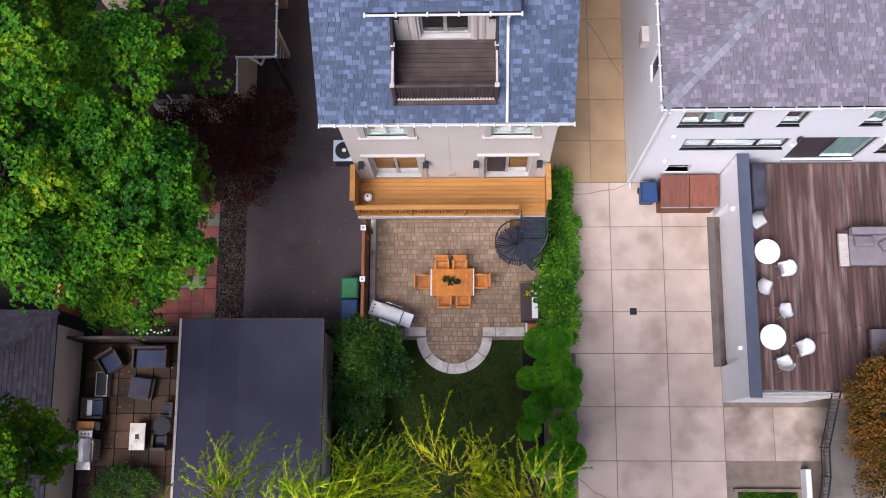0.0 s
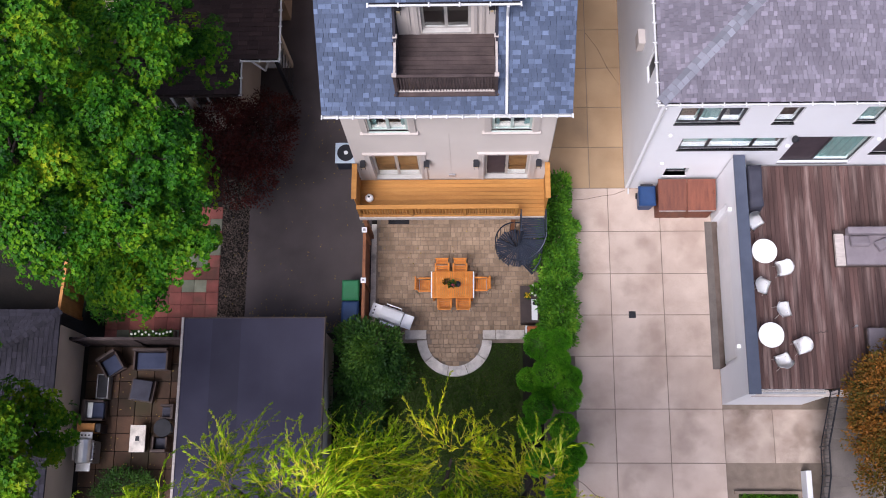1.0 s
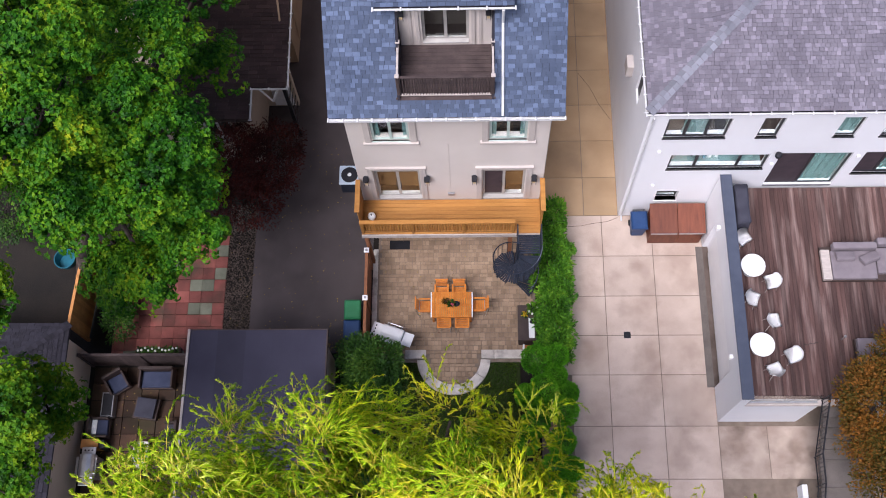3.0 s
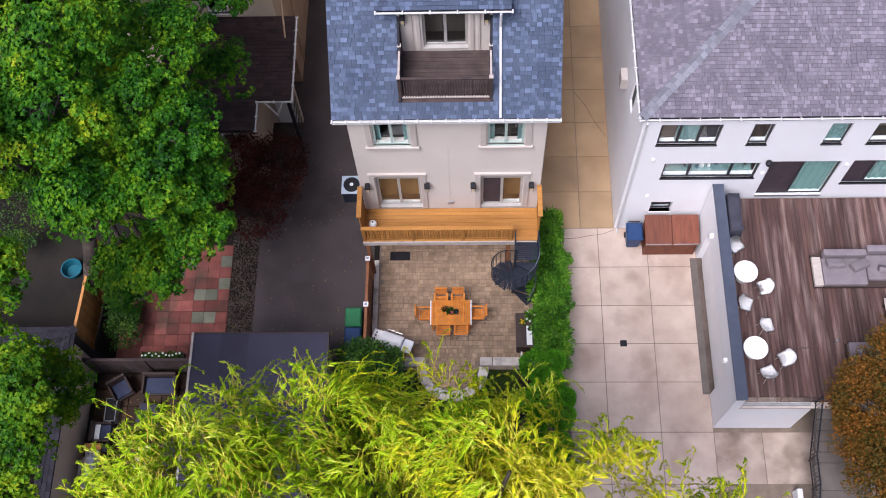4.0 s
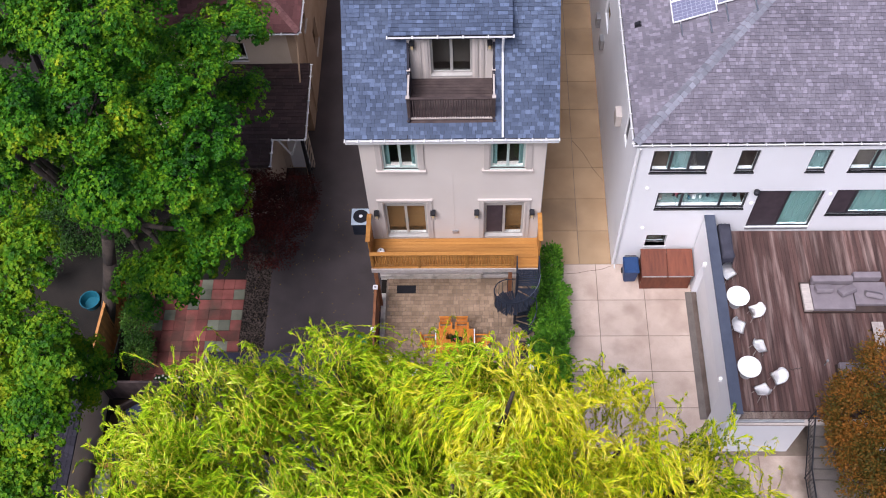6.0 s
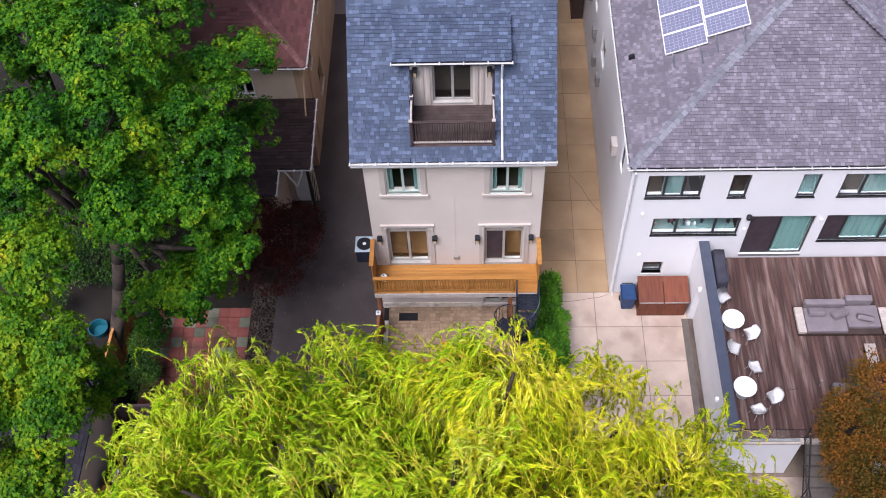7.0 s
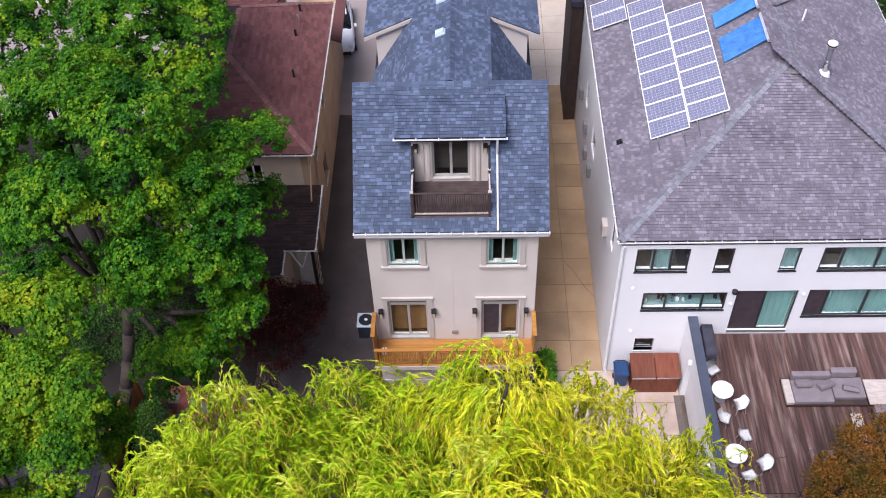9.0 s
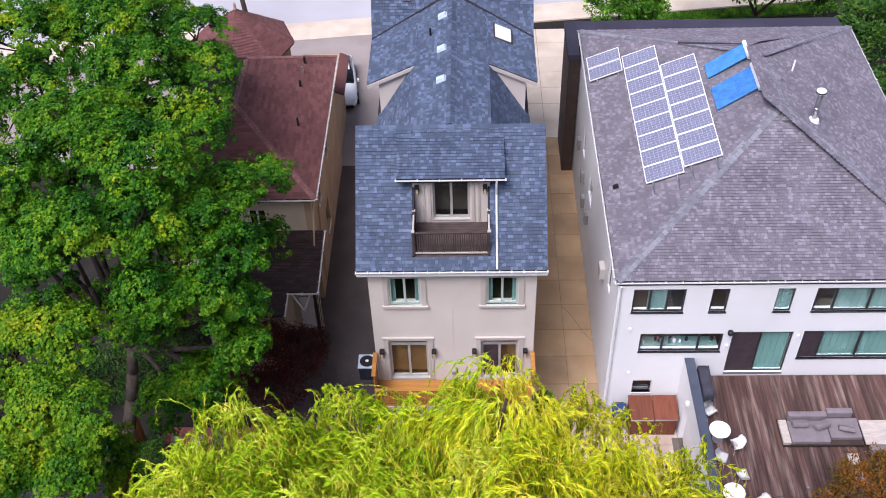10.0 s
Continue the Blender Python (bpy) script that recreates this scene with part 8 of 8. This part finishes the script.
# ---- willow ----
def willow():
    base = (0.5, -15.5, -0.06)
    root = thing("willow_tree", "large golden-green weeping willow", "tree", base)
    domes = [(-7.0, -12.6, 14.2, 1.2), (-6.0, -11.7, 14.4, 1.2), (-4.7, -11.5, 16.0, 1.2), (-3.1, -10.9, 14.7, 0.9), (-2.4, -10.4, 15.0, 0.8), (-1.3, -11.7, 15.7, 1.1), (0.1, -12.4, 17.1, 1.2), (1.4, -12.4, 18.7, 1.0),
             (0.8, -11.6, 17.0, 0.9), (2.4, -12.5, 17.9, 1.1), (3.5, -13.0, 17.9, 1.2), (5.0, -13.3, 16.5, 1.2), (6.0, -13.7, 15.4, 1.1), (-5.3, -13.8, 16.3, 1.7), (-3.4, -12.8, 16.3, 1.6), (-1.4, -14.4, 17.7, 1.8),
             (2.0, -15.2, 19.5, 1.8), (4.1, -14.8, 18.0, 1.7), (0.3, -14.0, 18.3, 1.5), (-3.6, -15.6, 17.2, 2.1), (0.2, -16.8, 18.8, 2.1), (3.2, -17.0, 18.8, 2.1), (5.6, -15.2, 16.9, 1.6), (-6.4, -14.6, 15.2, 1.5), (0.2, -9.5, 12.8, 0.7), (-4.6, -10.1, 13.0, 0.6), (2.0, -10.0, 13.2, 0.7), (-1.5, -9.8, 13.0, 0.6)]
    bm = bmesh.new()
    branch_mesh(bm, base, (0.2, -15.0, 8.5), 0.6, 0.4, 0.4)
    part("trunk", bm, "bark", root, smooth=True)
    bm = bmesh.new()
    for d in domes:
        branch_mesh(bm, (0.2, -15.0, 8.3), (d[0], d[1], d[2] - 0.5), 0.2, 0.035, 0.5, 6)
    part("limb_system", bm, "bark", root, smooth=True)
    leaves = {"willow_leaf": ([], []), "willow_leaf_gold": ([], [])}
    twv, twf = [], []
    per, seg = 60, 12
    t = np.linspace(0, 1, seg)
    for dx, dy, dz, dr in domes:
        for k in range(int(10 * dr ** 1.6) + 5):      # sprays of arching shoots
            a0 = RNG.uniform(0, 6.283)
            rad = dr * RNG.uniform(0, 1) ** 0.55
            spray = np.array([dx + math.cos(a0) * rad, dy + math.sin(a0) * rad, dz + RNG.uniform(-0.5, 0.35) - rad * rad / dr * 0.8])
            a0 += RNG.normal() * 0.6
            reach, drop, lift_ = RNG.uniform(0.45, 1.2), RNG.uniform(1.6, 3.8), RNG.uniform(0.05, 0.4)
            gold = "willow_leaf_gold" if spray[0] + RNG.normal() * 1.3 > 0.9 else "willow_leaf"
            for m_ in range(RNG.integers(12, 20)):
                a = a0 + RNG.normal() * 0.6
                out = reach * RNG.uniform(0.4, 1.4)
                fall = drop * RNG.uniform(0.45, 1.25)
                rise_ = lift_ * RNG.uniform(0.4, 1.5)
                start = spray + RNG.normal(size=3) * np.array([0.16, 0.16, 0.12])
                wob, ph = RNG.normal(size=2) * 0.10, RNG.uniform(2, 6)
                path = start + np.stack([math.cos(a) * out * t ** 0.7 + wob[0] * np.sin(ph * t), math.sin(a) * out * t ** 0.7 + wob[1] * np.sin(ph * t),
                                         rise_ * np.sin(np.minimum(t * 3.4, 3.14)) - fall * t ** 1.55], 1)
                tt = np.sort(RNG.uniform(0.04, 1, per))
                at = np.stack([np.interp(tt, t, path[:, i]) for i in range(3)], 1)
                tang = np.stack([np.interp(np.minimum(tt + 0.05, 1.0), t, path[:, i]) - np.interp(tt - 0.05, t, path[:, i]) for i in range(3)], 1)
                tang /= np.linalg.norm(tang, axis=1, keepdims=True) + 1e-9
                splay = np.cross(tang, RNG.normal(size=tang.shape))
                splay /= np.linalg.norm(splay, axis=1, keepdims=True) + 1e-9
                leaves[gold][0].append(at)
                leaves[gold][1].append(tang * 0.8 + splay * RNG.uniform(0.08, 0.4, (per, 1)) - np.array([0, 0, 0.12]))
                w = 0.005
                nb = len(twv) * 2 * seg
                twv.append(np.concatenate([path + np.array([w, 0, 0]), path - np.array([w * 0.4, w * 0.8, 0])], 0))
                twf.append(np.array([(nb + i, nb + i + 1, nb + seg + i + 1, nb + seg + i) for i in range(seg - 1)]))
    for material, (pts, axes) in leaves.items():
        v, f = leaf_arrays(np.concatenate(pts), np.concatenate(axes), 0.15, 0.15)
        ob = new("crown", mesh_arrays("crown", v, f, material))
        ob.parent, ob.matrix_parent_inverse = root, root.matrix_basis.inverted()
    ob = new("twig_system", mesh_arrays("twig_system", np.concatenate(twv), np.concatenate(twf), "willow_twig"))
    ob.parent, ob.matrix_parent_inverse = root, root.matrix_basis.inverted()


willow()

# fallen leaves
n = 340
p = np.concatenate([np.stack([RNG.uniform(-7.3, -3.2, n), -4.55 + np.abs(RNG.normal(size=n)) * 0.35, np.full(n, 0.004)], 1), np.stack([RNG.uniform(-8.4, -3.2, n // 2), RNG.uniform(-4.5, 4.0, n // 2), np.full(n // 2, 0.004)], 1),
                    np.stack([RNG.uniform(-12.8, -8.7, n // 2), RNG.uniform(-10.5, -5.2, n // 2), np.full(n // 2, 0.015)], 1), np.stack([RNG.uniform(-2.6, 2.2, 60), RNG.uniform(-9, -1, 60), np.full(60, 0.09)], 1)])
ax = RNG.normal(size=p.shape)
ax[:, 2] = 0.05
v, f = leaf_arrays(p, ax, 0.055, 0.6, 3.0)
tagged(new("leaf_litter", mesh_arrays("leaf_litter", v, f, "litter")), "scattered yellow-brown fallen leaves", "leaves", kind="stuff")
